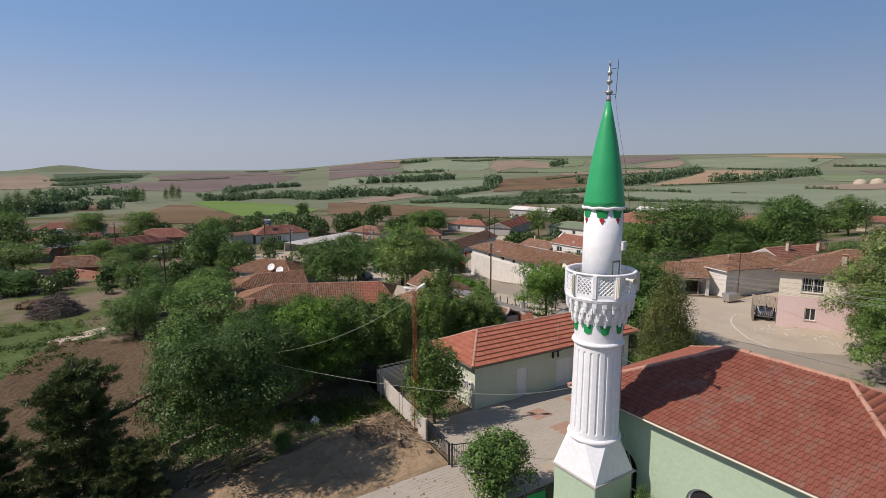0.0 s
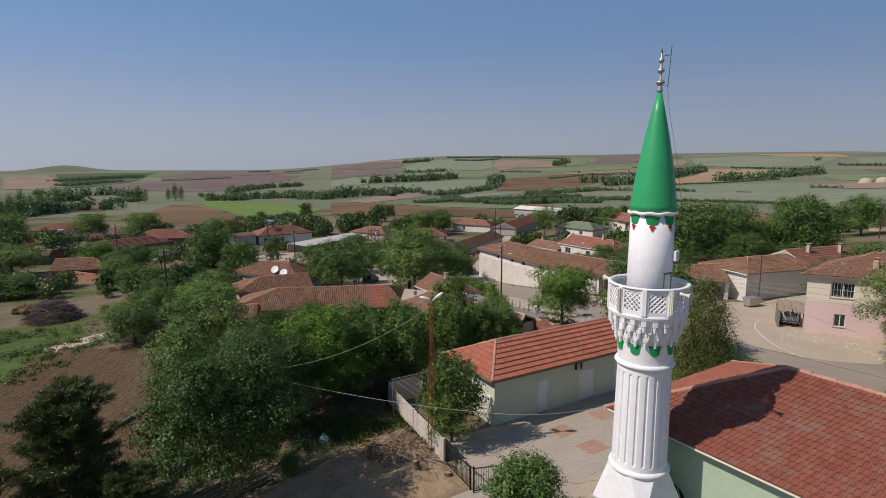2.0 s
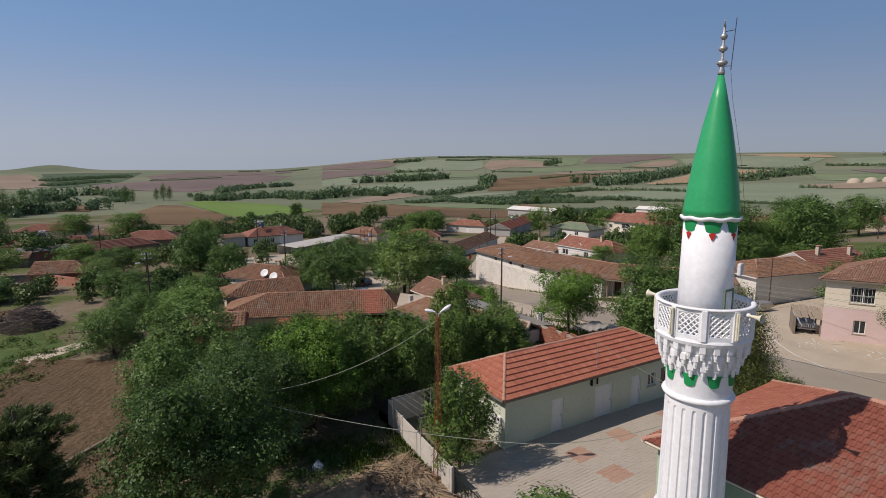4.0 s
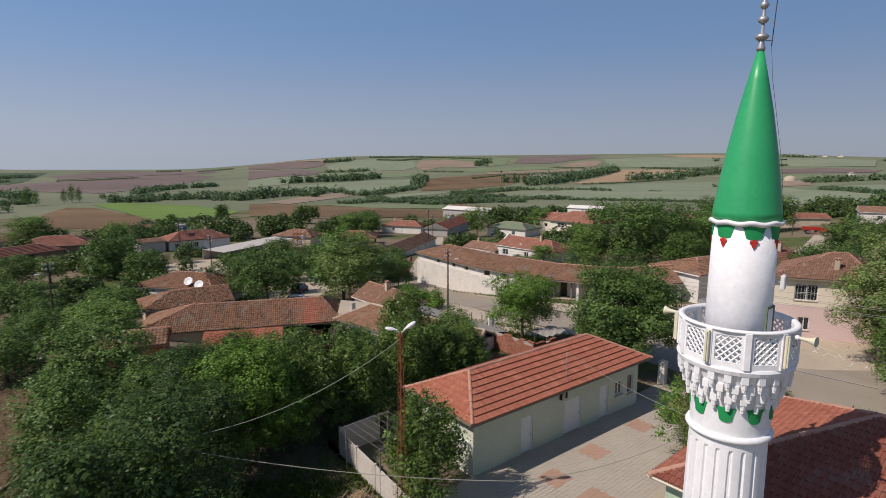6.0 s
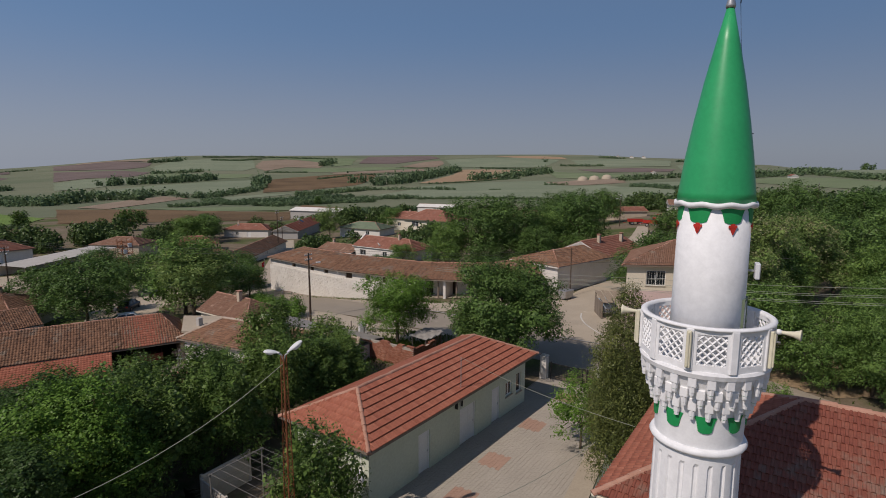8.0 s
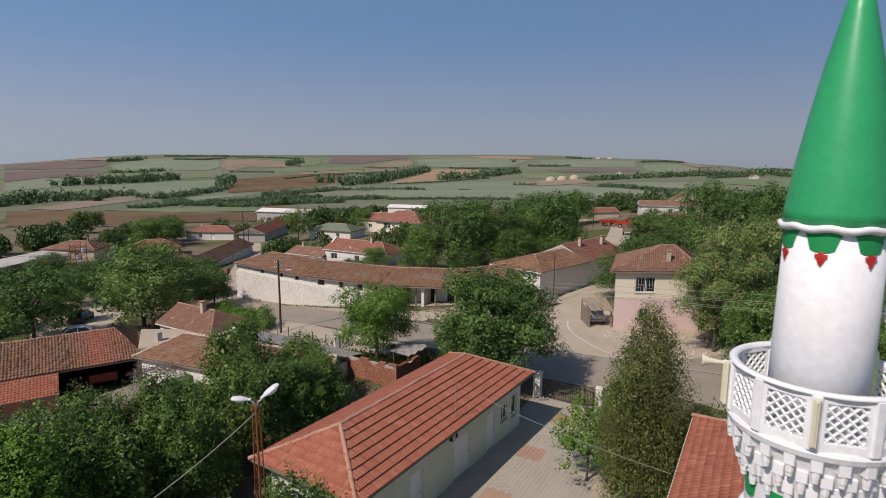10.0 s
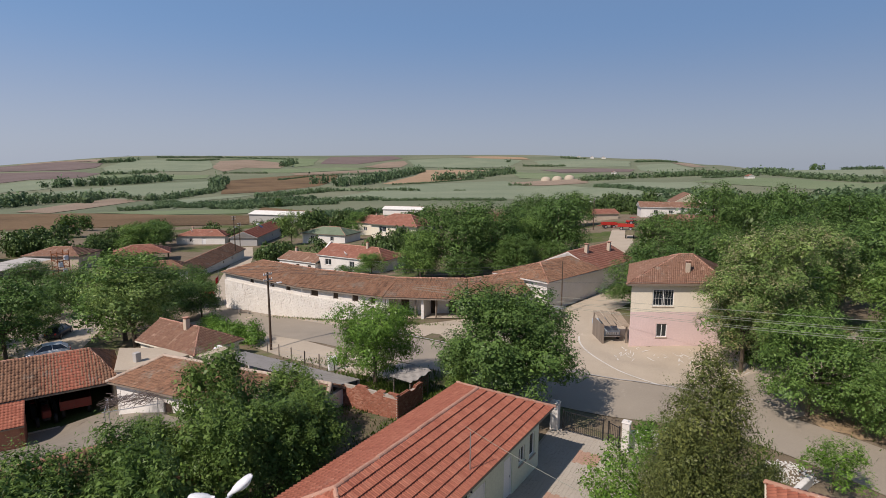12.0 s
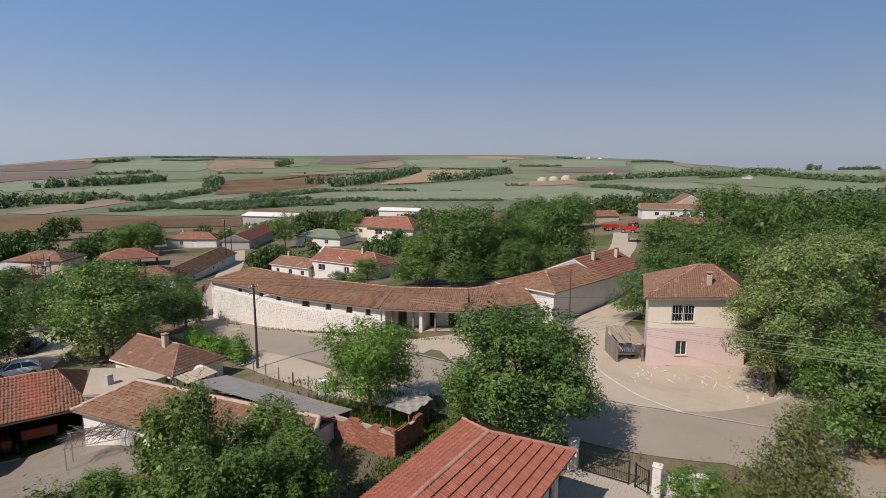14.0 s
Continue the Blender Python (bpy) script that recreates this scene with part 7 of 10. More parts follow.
def lattice_tower():
    ob = thing("lattice_tower", at(62.99, 130.72), "rusty lattice frame tower with grey boxes", "tower")
    k = [(-1, -1), (1, -1), (1, 1), (-1, 1)]
    for sx, sy in k:
        part("leg", Geo().tube((sx * 1.0, sy * 1.0, -0.2), (sx * 1.0, sy * 1.0, 6.6), 0.08, n=6), RUST, ob)
    for i in range(5):
        z = 1.2 * (i + 1)
        for (ax, ay), (bx, by) in zip(k, k[1:] + k[:1]):
            part("beam", Geo().tube((ax, ay, z), (bx, by, z), 0.06, n=5), RUST, ob)
            part("brace", Geo().tube((ax, ay, z - 1.2), (bx, by, z), 0.04, n=5), RUST, ob)
    for x, z in ((-0.5, 3.7), (0.5, 4.9), (0.2, 2.5)):
        part("box", Geo().box(x - 0.35, x + 0.35, -1.2, -0.8, z, z + 0.8, 0.03), LAMP_GREY, ob)


lattice_tower()


def cv(g, row, r, n=4):
    """One unbroken tube along a row of points."""
    k = len(g.v)
    for p in row:
        for i in range(n):
            a = 2 * math.pi * i / n
            g.v.append((p[0] + r * math.cos(a) * 0.7, p[1] + r * math.cos(a) * 0.7, p[2] + r * math.sin(a)))
    for j in range(len(row) - 1):
        for i in range(n):
            g.f.append((k + j * n + i, k + j * n + (i + 1) % n, k + (j + 1) * n + (i + 1) % n, k + (j + 1) * n + i))
            g.uv.append(None)


def cable(name, label, pts, sag, r, material, group="overhead wires"):
    """A hanging cable through the given points."""
    g = Geo()
    row = []
    for a, b in zip(pts, pts[1:]):
        a, b = Vector(a), Vector(b)
        n = 14
        row += [a.lerp(b, i / n) - Vector((0, 0, sag * 4 * (i / n) * (1 - i / n))) for i in range(n + 1)]
    cv(g, row, r)
    single(name, g, material, Matrix.Identity(4), label, "cable", group)


cable("cable", "pale sagging cable over the yard", [(16.75, 28.35, 9.0), (7.2, 31.5, 6.2)], 0.9, 0.015, PALE_WIRE)
cable("cable", "pale sagging cable across the yard to the courtyard", [(7.2, 31.5, 6.2), (17.6, 22.4, 4.7), (24.5, 19.5, 5.2)], 0.35, 0.015, PALE_WIRE)
cable("cable", "thin pale cable from the annex roof to the mosque", [(29.6, 29.0, 5.3), (24.4, 18.0, 6.3)], 0.25, 0.011, PALE_WIRE)
for k, drop in enumerate((0.0, 0.42, 0.5, 0.84, 0.92)):
    cable("wire", "pale overhead wire along the lane", [(39.4 - 0.06 * k, -3.4, 10.5 - drop), (44.7 - 0.14 * k, 9.15, 8.88 - drop), (48.6 - 0.2 * k, 19.0, 7.35 - drop), (58.6 - 0.1 * k, 50.2, 3.6 - 0.4 * drop)], 0.08, 0.011, PALE_WIRE)
for k in range(3):
    cable("wire", "thin dark overhead wire along the street", [(73.0, 38.4, 4.9 - k * 0.3), (47.77, 60.32, 6.4 - k * 0.3), (37.15, 114.57, 4.2 - k * 0.3), (40.81, 146.91, 2.4 - k * 0.3)], 0.6, 0.012, WIRE)
cable("wire", "thin dark overhead wire across the lot", [(47.77, 60.32, 6.0), (60.0, 14.0, 8.0)], 0.8, 0.012, WIRE)


def roof_mast():
    ob = thing("mast", pose(28.9, 28.9, 3.9), "thin steel mast with an insulator bracket at the annex eave", "mast")
    part("shaft", Geo().tube((0, -0.5, -1.3), (0, -0.5, 1.6), 0.022, n=6), STEEL, ob)
    part("bracket", Geo().box(-0.4, 0.4, -0.56, -0.52, -0.75, -0.7).box(-0.4, -0.36, -0.56, -0.1, -1.2, -0.7).box(0.1, 0.14, -0.56, -0.1, -1.2, -0.7), BLACK_IRON, ob)


roof_mast()


# ---- yard clutter ----
def brush_pile(x, y, r, n, seed, label, length=2.2, material=None, lift=0.5, thick=1.0):
    """A heap of cut branches."""
    rng = random.Random(seed)
    g = Geo()
    for i in range(n):
        a, q = rng.uniform(0, 6.28), r * math.sqrt(rng.random())
        c = Vector((math.cos(a) * q, math.sin(a) * q, 0.03 + lift * rng.uniform(0.45, 1.0) * (1 - (q / r) ** 2)))
        d = Vector((rng.gauss(0, 1), rng.gauss(0, 1), rng.gauss(0, 0.16))).normalized() * rng.uniform(0.35, 1.0) * length / 2
        mid = c + Vector((rng.gauss(0, 0.08), rng.gauss(0, 0.08), 0.06))
        t = rng.uniform(0.008, 0.03) * thick
        p0, p1 = c - d, c + d
        p0.z, p1.z = max(0.02, p0.z), max(0.02, p1.z)
        g.path([p0, mid, p1], t, t * 0.4, 5)
        for s in range(2):
            g.tube(mid, mid + Vector((rng.gauss(0, 0.3), rng.gauss(0, 0.3), abs(rng.gauss(0, 0.12)))), t * 0.5, t * 0.2, 4, False)
    single("brush_pile", g, material or BRUSH, at(x, y, 0, 0.03), label, "brush pile", kind="stuff")


brush_pile(15.1, 29.9, 1.9, 90, 3, "heap of cut dry branches beside the concrete wall", 2.4, LOG_BARK, 0.4, 2.0)
brush_pile(15.5, 27.6, 1.2, 45, 4, "heap of cut dry branches beside the gate", 2.0, PALE_WOOD, 0.4, 1.5)
brush_pile(-3.2, 86.6, 3.0, 900, 5, "large grey heap of brushwood at the field edge", 2.2, None, 2.6, 1.5)
brush_pile(5.2, 70.2, 2.7, 420, 6, "grey heap of brushwood under the pole", 2.2, None, 1.6, 1.3)
brush_pile(32.6, 46.5, 1.6, 60, 7, "brown dry branches", 1.6, None, 0.6)


def stump(x, y, h, r, lean):
    ob = thing("tree_stump", at(x, y), "short cut tree stump in bare earth", "tree stump", "stumps in the yard")
    part("bole", Geo().path([(0, 0, -0.15), (lean * 0.4, 0, h * 0.5), (lean, 0.03, h)], r * 1.15, r * 0.85, 10), BARK, ob)
    part("cut_face", Geo().lathe([(r * 0.8, h + 0.002), (r * 0.78, h + 0.012)], 10, lean, 0.03), CUT_WOOD, ob, "pale sawn top")
    part("branch_stub", Geo().tube((lean * 0.6, 0, h * 0.6), (lean * 0.6 + 0.25, 0.12, h * 0.85), r * 0.4, r * 0.32, 8), BARK, ob)


stump(13.2, 29.4, 1.0, 0.13, 0.1)
stump(14.95, 26.9, 0.75, 0.14, -0.12)
stump(16.0, 25.6, 0.3, 0.2, 0.05)


def log(x, y, yaw, length, r, up):
    ob = thing("log", at(x, y, yaw, up), "long cut log in a pile", "log", "log pile in the yard")
    part("stem", Geo().path([(-length / 2, 0, 0), (0, 0.06, 0.02), (length / 2, 0, 0)], r, r * 0.75, 9), LOG_BARK, ob)
    for s in (-1, 1):
        part("cut_end", Geo().tube((s * length / 2, 0, 0), (s * (length / 2 + 0.012), 0, 0), r * (0.9 if s < 0 else 0.68), n=9), CUT_WOOD, ob, "pale sawn end")


sack = thing("sack", at(11.95, 33.0, 0, 0, 0.7), "crumpled white sack on the ground", "sack")
part("cloth", Geo().lathe([(0.1, 0.0), (0.42, 0.04), (0.46, 0.25), (0.3, 0.48), (0.1, 0.6), (0.16, 0.68)], 12, close=False), WHITE_PLASTIC, sack, smooth=True)
rngl = random.Random(8)
for i in range(20):
    log(6.0 + rngl.uniform(-0.4, 0.4), 29.9 + (i % 8) * 0.24 + rngl.uniform(-0.08, 0.08), 20 + rngl.uniform(-9, 9), rngl.uniform(2.8, 4.4), rngl.uniform(0.06, 0.13), 0.12 + 0.2 * (i // 8))


def rubble(x, y, r, n, seed, label, material, size=0.2):
    rng = random.Random(seed)
    g = Geo()
    for i in range(n):
        a, q = rng.uniform(0, 6.28), r * math.sqrt(rng.random())
        s = size * rng.uniform(0.4, 1.2)
        m = pose(math.cos(a) * q, math.sin(a) * q, s * 0.3, rng.uniform(-25, 25), rng.uniform(-25, 25), rng.uniform(0, 180))
        g.box(-s / 2, s / 2, -s * 0.35, s * 0.35, -s * 0.3, s * 0.3, s * 0.1, m)
    single("rubble", g, material, at(x, y, 0, 0.03), label, "rubble", kind="stuff")


rubble(4.2, 29.6, 0.7, 40, 9, "small heap of pale broken concrete", GREY_RENDER, 0.18)
rubble(12.2, 27.2, 5.5, 420, 10, "scattered stones and clods on bare earth", DIRT, 0.12)
rubble(42.6, 16.2, 1.3, 420, 14, "heap of pale gravel at the roadside", PALE_SHEET, 0.09)
rubble(-6.2, 94.4, 1.7, 90, 11, "dark earth heap", SOIL, 0.9)
rubble(38.0, 44.5, 1.2, 40, 12, "broken roof tiles on the ground", TILE_CAP, 0.3)


# ---- fences, brick wall, garden ----
def brick_wall(x, y, yaw, length, h, seed):
    """Laid bricks with recessed mortar and a broken top."""
    ob = thing("brick_wall", at(x, y, yaw), "crumbling red brick garden wall", "wall")
    part("mortar_core", Geo().box(0.01, length - 0.01, 0.02, 0.2, -0.2, h - 0.1), MORTAR, ob)
    rng = random.Random(seed)
    me = Geo().box(0, 0.24, 0, 0.1, 0, 0.075, 0.008).mesh("brick", BRICK)
    row, z, made = 0, 0.0, 0
    rest = Geo()
    while z < h:
        s = -0.12 if row % 2 else 0.0
        while s < length - 0.1:
            keep = z < h - 0.35 or noise.noise((s * 0.9, z * 2, seed)) > -0.1
            if s >= 0 and keep:
                for y0 in (0.0, 0.13):
                    if made < 295 and y0 == 0.0:
                        o = part("brick", me, BRICK, ob)
                        o.matrix_basis = pose(s, y0 - 0.008 + rng.uniform(-0.006, 0.006), z, 0, 0, rng.uniform(-1.2, 1.2))
                        made += 1
                    else:
                        rest.box(s, s + 0.24, y0 + (0.008 if y0 else -0.006), y0 + 0.1, z, z + 0.075)
            s += 0.252
        z += 0.088
        row += 1
    tagged(part("brickwork", rest, BRICK, ob), kind="stuff")


brick_wall(37.2, 42.4, -90, 4.6, 1.7, 3)
brick_wall(37.3, 37.75, 0, 3.0, 1.5, 4)
tagged(single("brick_wall", Geo().box(-5.5, 5.5, -0.12, 0.12, -0.4, 1.6, 0.02), BRICK, at(0.0, 117.5, -58), "red brick yard wall of a farm", "wall"))


def barrel():
    ob = thing("barrel", at(37.6, 39.4), "rusty steel barrel in the garden", "barrel")
    part("body", Geo().lathe([(0.28, 0), (0.29, 0.02), (0.285, 0.28), (0.3, 0.3), (0.285, 0.32), (0.285, 0.58), (0.3, 0.6), (0.285, 0.62), (0.29, 0.86), (0.27, 0.88)], 20, close=False), RUST, ob, smooth=True)
    part("lid", Geo().lathe([(0.27, 0.84), (0.0, 0.85)], 20, close=False), RUST, ob)


barrel()


def coop():
    ob = thing("coop", at(40.0, 38.6, -8), "small wire coop with a torn sheet roof", "shed")
    for x in (0, 1.9):
        for y in (0, 1.5):
            part("post", Geo().box(x - 0.04, x + 0.04, y - 0.04, y + 0.04, -0.1, 1.45), WOOD_GREY, ob)
    for i in range(6):
        part("bar", Geo().box(0.041, 1.859, -0.015, 0.015, 0.2 + i * 0.22, 0.23 + i * 0.22), RUST, ob)
    for i in range(8):
        part("upright", Geo().box(0.12 + i * 0.24, 0.14 + i * 0.24, -0.03, -0.016, 0.05, 1.4), RUST, ob)
    g = Geo()
    k = 10
    vs = [(-0.2 + 2.3 * i / k, -0.25 + 2.0 * j / k, 1.5 + 0.08 * math.sin(i * 1.7) * math.cos(j * 1.3) + 0.02 * i) for j in range(k + 1) for i in range(k + 1)]
    vs += [(x, y, z + 0.02) for x, y, z in vs]
    m = (k + 1) ** 2
    fs = [(j * (k + 1) + i, (j + 1) * (k + 1) + i, (j + 1) * (k + 1) + i + 1, j * (k + 1) + i + 1) for j in range(k) for i in range(k)]
    g.add(vs, fs + [tuple(m + q for q in f[::-1]) for f in fs])
    part("roof_sheet", g, SHEET, ob, "torn grey sheet")


coop()


def wire_fence(pts, label, h=1.2):
    ob = thing("fence", at(*pts[0]), label, "fence")
    z0 = ground(*pts[0])
    prev = None
    for a, b in zip(pts, pts[1:]):
        n = max(1, int(math.dist(a, b) / 2.2))
        for i in range(n + 1):
            x, y = a[0] + (b[0] - a[0]) * i / n, a[1] + (b[1] - a[1]) * i / n
            p = Vector((x - pts[0][0], y - pts[0][1], ground(x, y) - z0))
            part("post", Geo().box(p.x - 0.04, p.x + 0.04, p.y - 0.04, p.y + 0.04, p.z - 0.2, p.z + h, 0.008), WOOD_GREY, ob)
            if prev is not None and (p - prev).length > 0.1:
                for z in (0.3, 0.7, h - 0.1):
                    part("wire", Geo().tube(prev + Vector((0, 0, z)), p + Vector((0, 0, z)), 0.008, n=4), STEEL, ob)
            prev = p


wire_fence([(46.87, 59.83), (44.24, 52.38), (43.1, 48.0), (44.2, 44.0)], "grey wire fence along the road verge")
wire_fence([(31.9, 119.14), (22.77, 115.32), (12.66, 110.64)], "wooden post fence round a garden", 1.4)
single("sign_box", Geo().box(-0.35, 0.35, -0.18, 0.18, -0.1, 1.15, 0.03).box(-0.25, 0.25, -0.19, -0.181, 0.55, 1.0), WHITE_PLASTIC, at(43.3, 48.4, -30), "white utility cabinet beside the fence", "cabinet")


def corrugated(name, label, x, y, yaw, w, d, h0, h1, material, walls=True):
    """Lean-to with a corrugated sheet roof."""
    ob = thing(name, at(x, y, yaw), label, "shed")
    n = int(w / 0.09)
    vs = []
    for yy, z in ((0, h0), (d, h1)):
        for i in range(n + 1):
            vs.append((w * i / n - w / 2, yy, z + 0.025 * math.cos(i * math.pi / 2)))
    k = n + 1
    vs += [(a, b, c - 0.012) for a, b, c in vs]
    fs = [(i, i + 1, k + i + 1, k + i) for i in range(n)]
    fs += [tuple(2 * k + q for q in f[::-1]) for f in fs] + [(i, 2 * k + i, 2 * k + i + 1, i + 1) for i in range(n)]
    part("roof_sheet", Geo().add(vs, fs), material, ob)
    for xx in (-w / 2 + 0.15, 0, w / 2 - 0.15):
        for yy, z in ((0.15, h0), (d - 0.15, h1)):
            part("post", Geo().box(xx - 0.05, xx + 0.05, yy - 0.05, yy + 0.05, -0.3, z - 0.04), WOOD_GREY, ob)
    if walls:
        part("wall", Geo().box(-w / 2, w / 2, d - 0.1, d, -0.4, h1 - 0.06), WHITEWASH, ob)


corrugated("lean_to", "grey corrugated lean-to roof beside the old house", 36.0, 47.8, -90, 11.4, 2.9, 2.25, 1.75, SHEET)


def flat_shed():
    """Low outhouse with a pale flat concrete roof and a stub chimney."""
    ob = thing("outhouse", pose(0, 0, 0), "low outhouse with a pale flat concrete roof", "shed")
    edge = [(34.7, 64.8), (36.4, 62.6), (40.5, 62.8), (40.5, 66.4), (38.2, 70.0)]
    mid = Vector((38.2, 65.8))
    inner = [tuple(mid.lerp(Vector(p), 0.94)) for p in edge]
    n = len(edge)
    for name, ring, z0, z1, mat in (("roof_slab", edge, -1.0, -0.82, CONCRETE), ("wall", inner, -4.6, -1.01, WHITEWASH)):
        vs = [(x, y, z) for z in (z0, z1) for x, y in ring]
        fs = [tuple(range(n))[::-1], tuple(range(n, 2 * n))] + [(i, (i + 1) % n, n + (i + 1) % n, n + i) for i in range(n)]
        part(name, Geo().add(vs, fs), mat, ob)
    part("chimney", Geo().box(36.7, 37.2, 64.9, 65.4, -0.9, 0.0, 0.03), GREY_RENDER, ob)


flat_shed()


def branch_pergola():
    """Thin posts and rails that carry a mat of dry branches."""
    ob = thing("pergola", at(31.0, 56.1, -35, -0.5), "thin pergola with dry reddish branches before the old house", "pergola")
    for x in (-1.6, 1.6):
        for y in (-1.1, 1.1):
            part("post", Geo().tube((x, y, -0.4), (x, y, 1.95), 0.035, n=6), STEEL, ob)
    for y in (-1.1, 1.1):
        part("rail", Geo().tube((-1.75, y, 1.95), (1.75, y, 1.95), 0.03, n=6), STEEL, ob)
    for x in (-1.6, 1.6):
        part("rail", Geo().tube((x, -1.25, 2.0), (x, 1.25, 2.0), 0.03, n=6), STEEL, ob)
    rng = random.Random(77)
    g = Geo()
    for i in range(130):
        c = Vector((rng.uniform(-1.5, 1.5), rng.uniform(-1.0, 1.0), 2.03 + rng.uniform(0, 0.3)))
        d = Vector((rng.gauss(0, 1), rng.gauss(0, 1), rng.gauss(0, 0.12))).normalized() * rng.uniform(0.4, 0.9)
        g.path([c - d, c + Vector((0, 0, 0.05)), c + d], 0.018, 0.008, 4)
    tagged(part("branch_mat", g, BRUSH, ob, "mat of dry reddish branches"), kind="stuff")


branch_pergola()
corrugated("lean_to", "pale corrugated lean-to at the small house", 41.03, 59.12, 0, 3.0, 1.6, 1.7, 1.95, CONCRETE, False)
corrugated("long_shed", "long shed with a pale flat sheet roof", 60.0, 146.0, 27, 26.0, 6.5, 2.3, 2.6, GREY_RENDER)


def dish(x, y, z, yaw, r=0.5):
    ob = thing("satellite_dish", pose(x, y, z, 0, 0, yaw), "white satellite dish on a short arm", "satellite dish", "satellite dishes")
    prof = [(0.0, 0.0)] + [(r * i / 6, 0.22 * r * (i / 6) ** 2) for i in range(1, 7)]
    g = Geo().lathe(prof + [(q, w - 0.015) for q, w in prof[::-1]], 20, close=False).moved(pose(0, 0, 0, 55, 0, 0))
    part("bowl", g, WHITE_PLASTIC, ob, smooth=True)
    part("arm", Geo().tube((0, -0.1, -r * 0.7), (0, -r * 1.1, 0.1), 0.015, n=5), STEEL, ob)
    part("stand", Geo().tube((0, 0.1, -0.6), (0, 0.05, 0), 0.025, n=6), STEEL, ob)


dish(42.3, 61.2, -0.75, -60, 0.5)
dish(95.0, 89.6, -1.6, 60, 0.55)
dish(27.3, 94.9, -1.0, -50, 0.66)
dish(28.1, 92.8, -1.3, -50, 0.68)
dish(112.0, 160.0, -3.2, 60, 0.6)


# ---- vehicles and machines ----
def wheel(parent, x, y, z, r, w, name="wheel"):
    ob = part(name, Geo().lathe([(r * 0.62, -w / 2), (r * 0.95, -w / 2), (r, -w * 0.3), (r, w * 0.3), (r * 0.95, w / 2), (r * 0.62, w / 2)], 20, close=False).moved(pose(x, y, z, 90, 0, 0)), RUBBER, parent, smooth=True)
    part("rim", Geo().lathe([(0.0, -w * 0.42), (r * 0.6, -w * 0.4), (r * 0.62, w * 0.4), (0.0, w * 0.42)], 16, close=False).moved(pose(x, y, z, 90, 0, 0)), STEEL, ob)
    return ob


def car(x, y, yaw, paint, label, s=1.0):
    """A compact hatchback, its body drawn as lengthwise sections."""
    ob = thing("car", at(x, y, yaw, 0.05, s), label, "car", "parked cars")
    secs = [(-2.05, 0.62, 0.45, 0.75), (-1.9, 0.78, 0.3, 0.9), (-1.2, 0.85, 0.24, 1.0), (-0.4, 0.86, 0.22, 0.98), (0.6, 0.86, 0.22, 0.93), (1.2, 0.84, 0.24, 0.86), (1.85, 0.76, 0.3, 0.74), (2.05, 0.6, 0.42, 0.62)]
    vs, fs = [], []
    for x0, w, zl, zt in secs:
        vs += [(x0, -w, zl), (x0, -w * 1.02, (zl + zt) / 2), (x0, -w * 0.93, zt), (x0, w * 0.93, zt), (x0, w * 1.02, (zl + zt) / 2), (x0, w, zl)]
    for j in range(len(secs) - 1):
        for i in range(5):
            a = j * 6 + i
            fs.append((a, a + 6, a + 7, a + 1))
        fs.append((j * 6 + 5, j * 6 + 11, j * 6 + 6, j * 6))
    fs += [(0, 1, 2, 3, 4, 5), tuple(len(vs) - 6 + i for i in range(6))[::-1]]
    part("body", Geo().add(vs, fs), paint, ob, smooth=True)
    cab = [(-1.85, 0.72, 0.93, 0.98), (-1.3, 0.62, 0.98, 1.4), (-0.2, 0.62, 0.97, 1.46), (0.45, 0.6, 0.93, 1.4), (1.15, 0.72, 0.85, 0.9)]
    vs, fs = [], []
    for x0, w, zl, zt in cab:
        vs += [(x0, -0.8, zl), (x0, -w, zt), (x0, w, zt), (x0, 0.8, zl)]
    top = []
    for j in range(len(cab) - 1):
        for i in range(3):
            a = j * 4 + i
            (top if i == 1 and 0 < j < 3 else fs).append((a, a + 4, a + 5, a + 1))
    glass = Geo().add(vs, fs)
    part("window_glass", glass, GLASS, ob)
    part("roof_panel", Geo().add([(p[0], p[1] * 1.02, p[2] + 0.012) for p in vs], top), paint, ob)
    pill = Geo()
    for sy in (-1, 1):
        for (xa, za, wa), (xb, zb, wb) in (((-1.8, 0.98, 0.78), (-1.28, 1.41, 0.63)), ((-0.45, 0.98, 0.81), (-0.42, 1.45, 0.63)), ((1.1, 0.9, 0.78), (0.45, 1.41, 0.61))):
            pill.tube((xa, sy * wa, za), (xb, sy * wb, zb), 0.035, n=5)
    part("pillar_frame", pill, paint, ob)
    for sx in (-1.3, 1.3):
        for sy in (-0.78, 0.78):
            wheel(ob, sx, sy, 0.31, 0.31, 0.2)
    for sy in (-0.55, 0.55):
        part("headlight", Geo().box(1.9, 2.02, sy - 0.16, sy + 0.16, 0.58, 0.7, 0.03), GLASS, ob)
        part("tail_light", Geo().box(-2.06, -1.96, sy - 0.1, sy + 0.1, 0.66, 0.86, 0.02), RED_TRIM, ob)
    return ob


car(38.4, 83.8, 155, CAR_WHITE, "white hatchback parked in the village square")
car(43.52, 92.16, 40, surface("dark_car_paint", (0.03, 0.035, 0.05), (0.05, 0.055, 0.07), 2, 14, 0.3, 0), "dark car parked under the trees")
car(112.5, 145.5, 110, surface("grey_car_paint", (0.1, 0.12, 0.15), (0.15, 0.17, 0.2), 2, 14, 0.3, 0), "dark grey car parked on the lane")
car(66.19, 93.59, 60, FLAG_RED, "red car parked at the end of the stone building", 0.9)


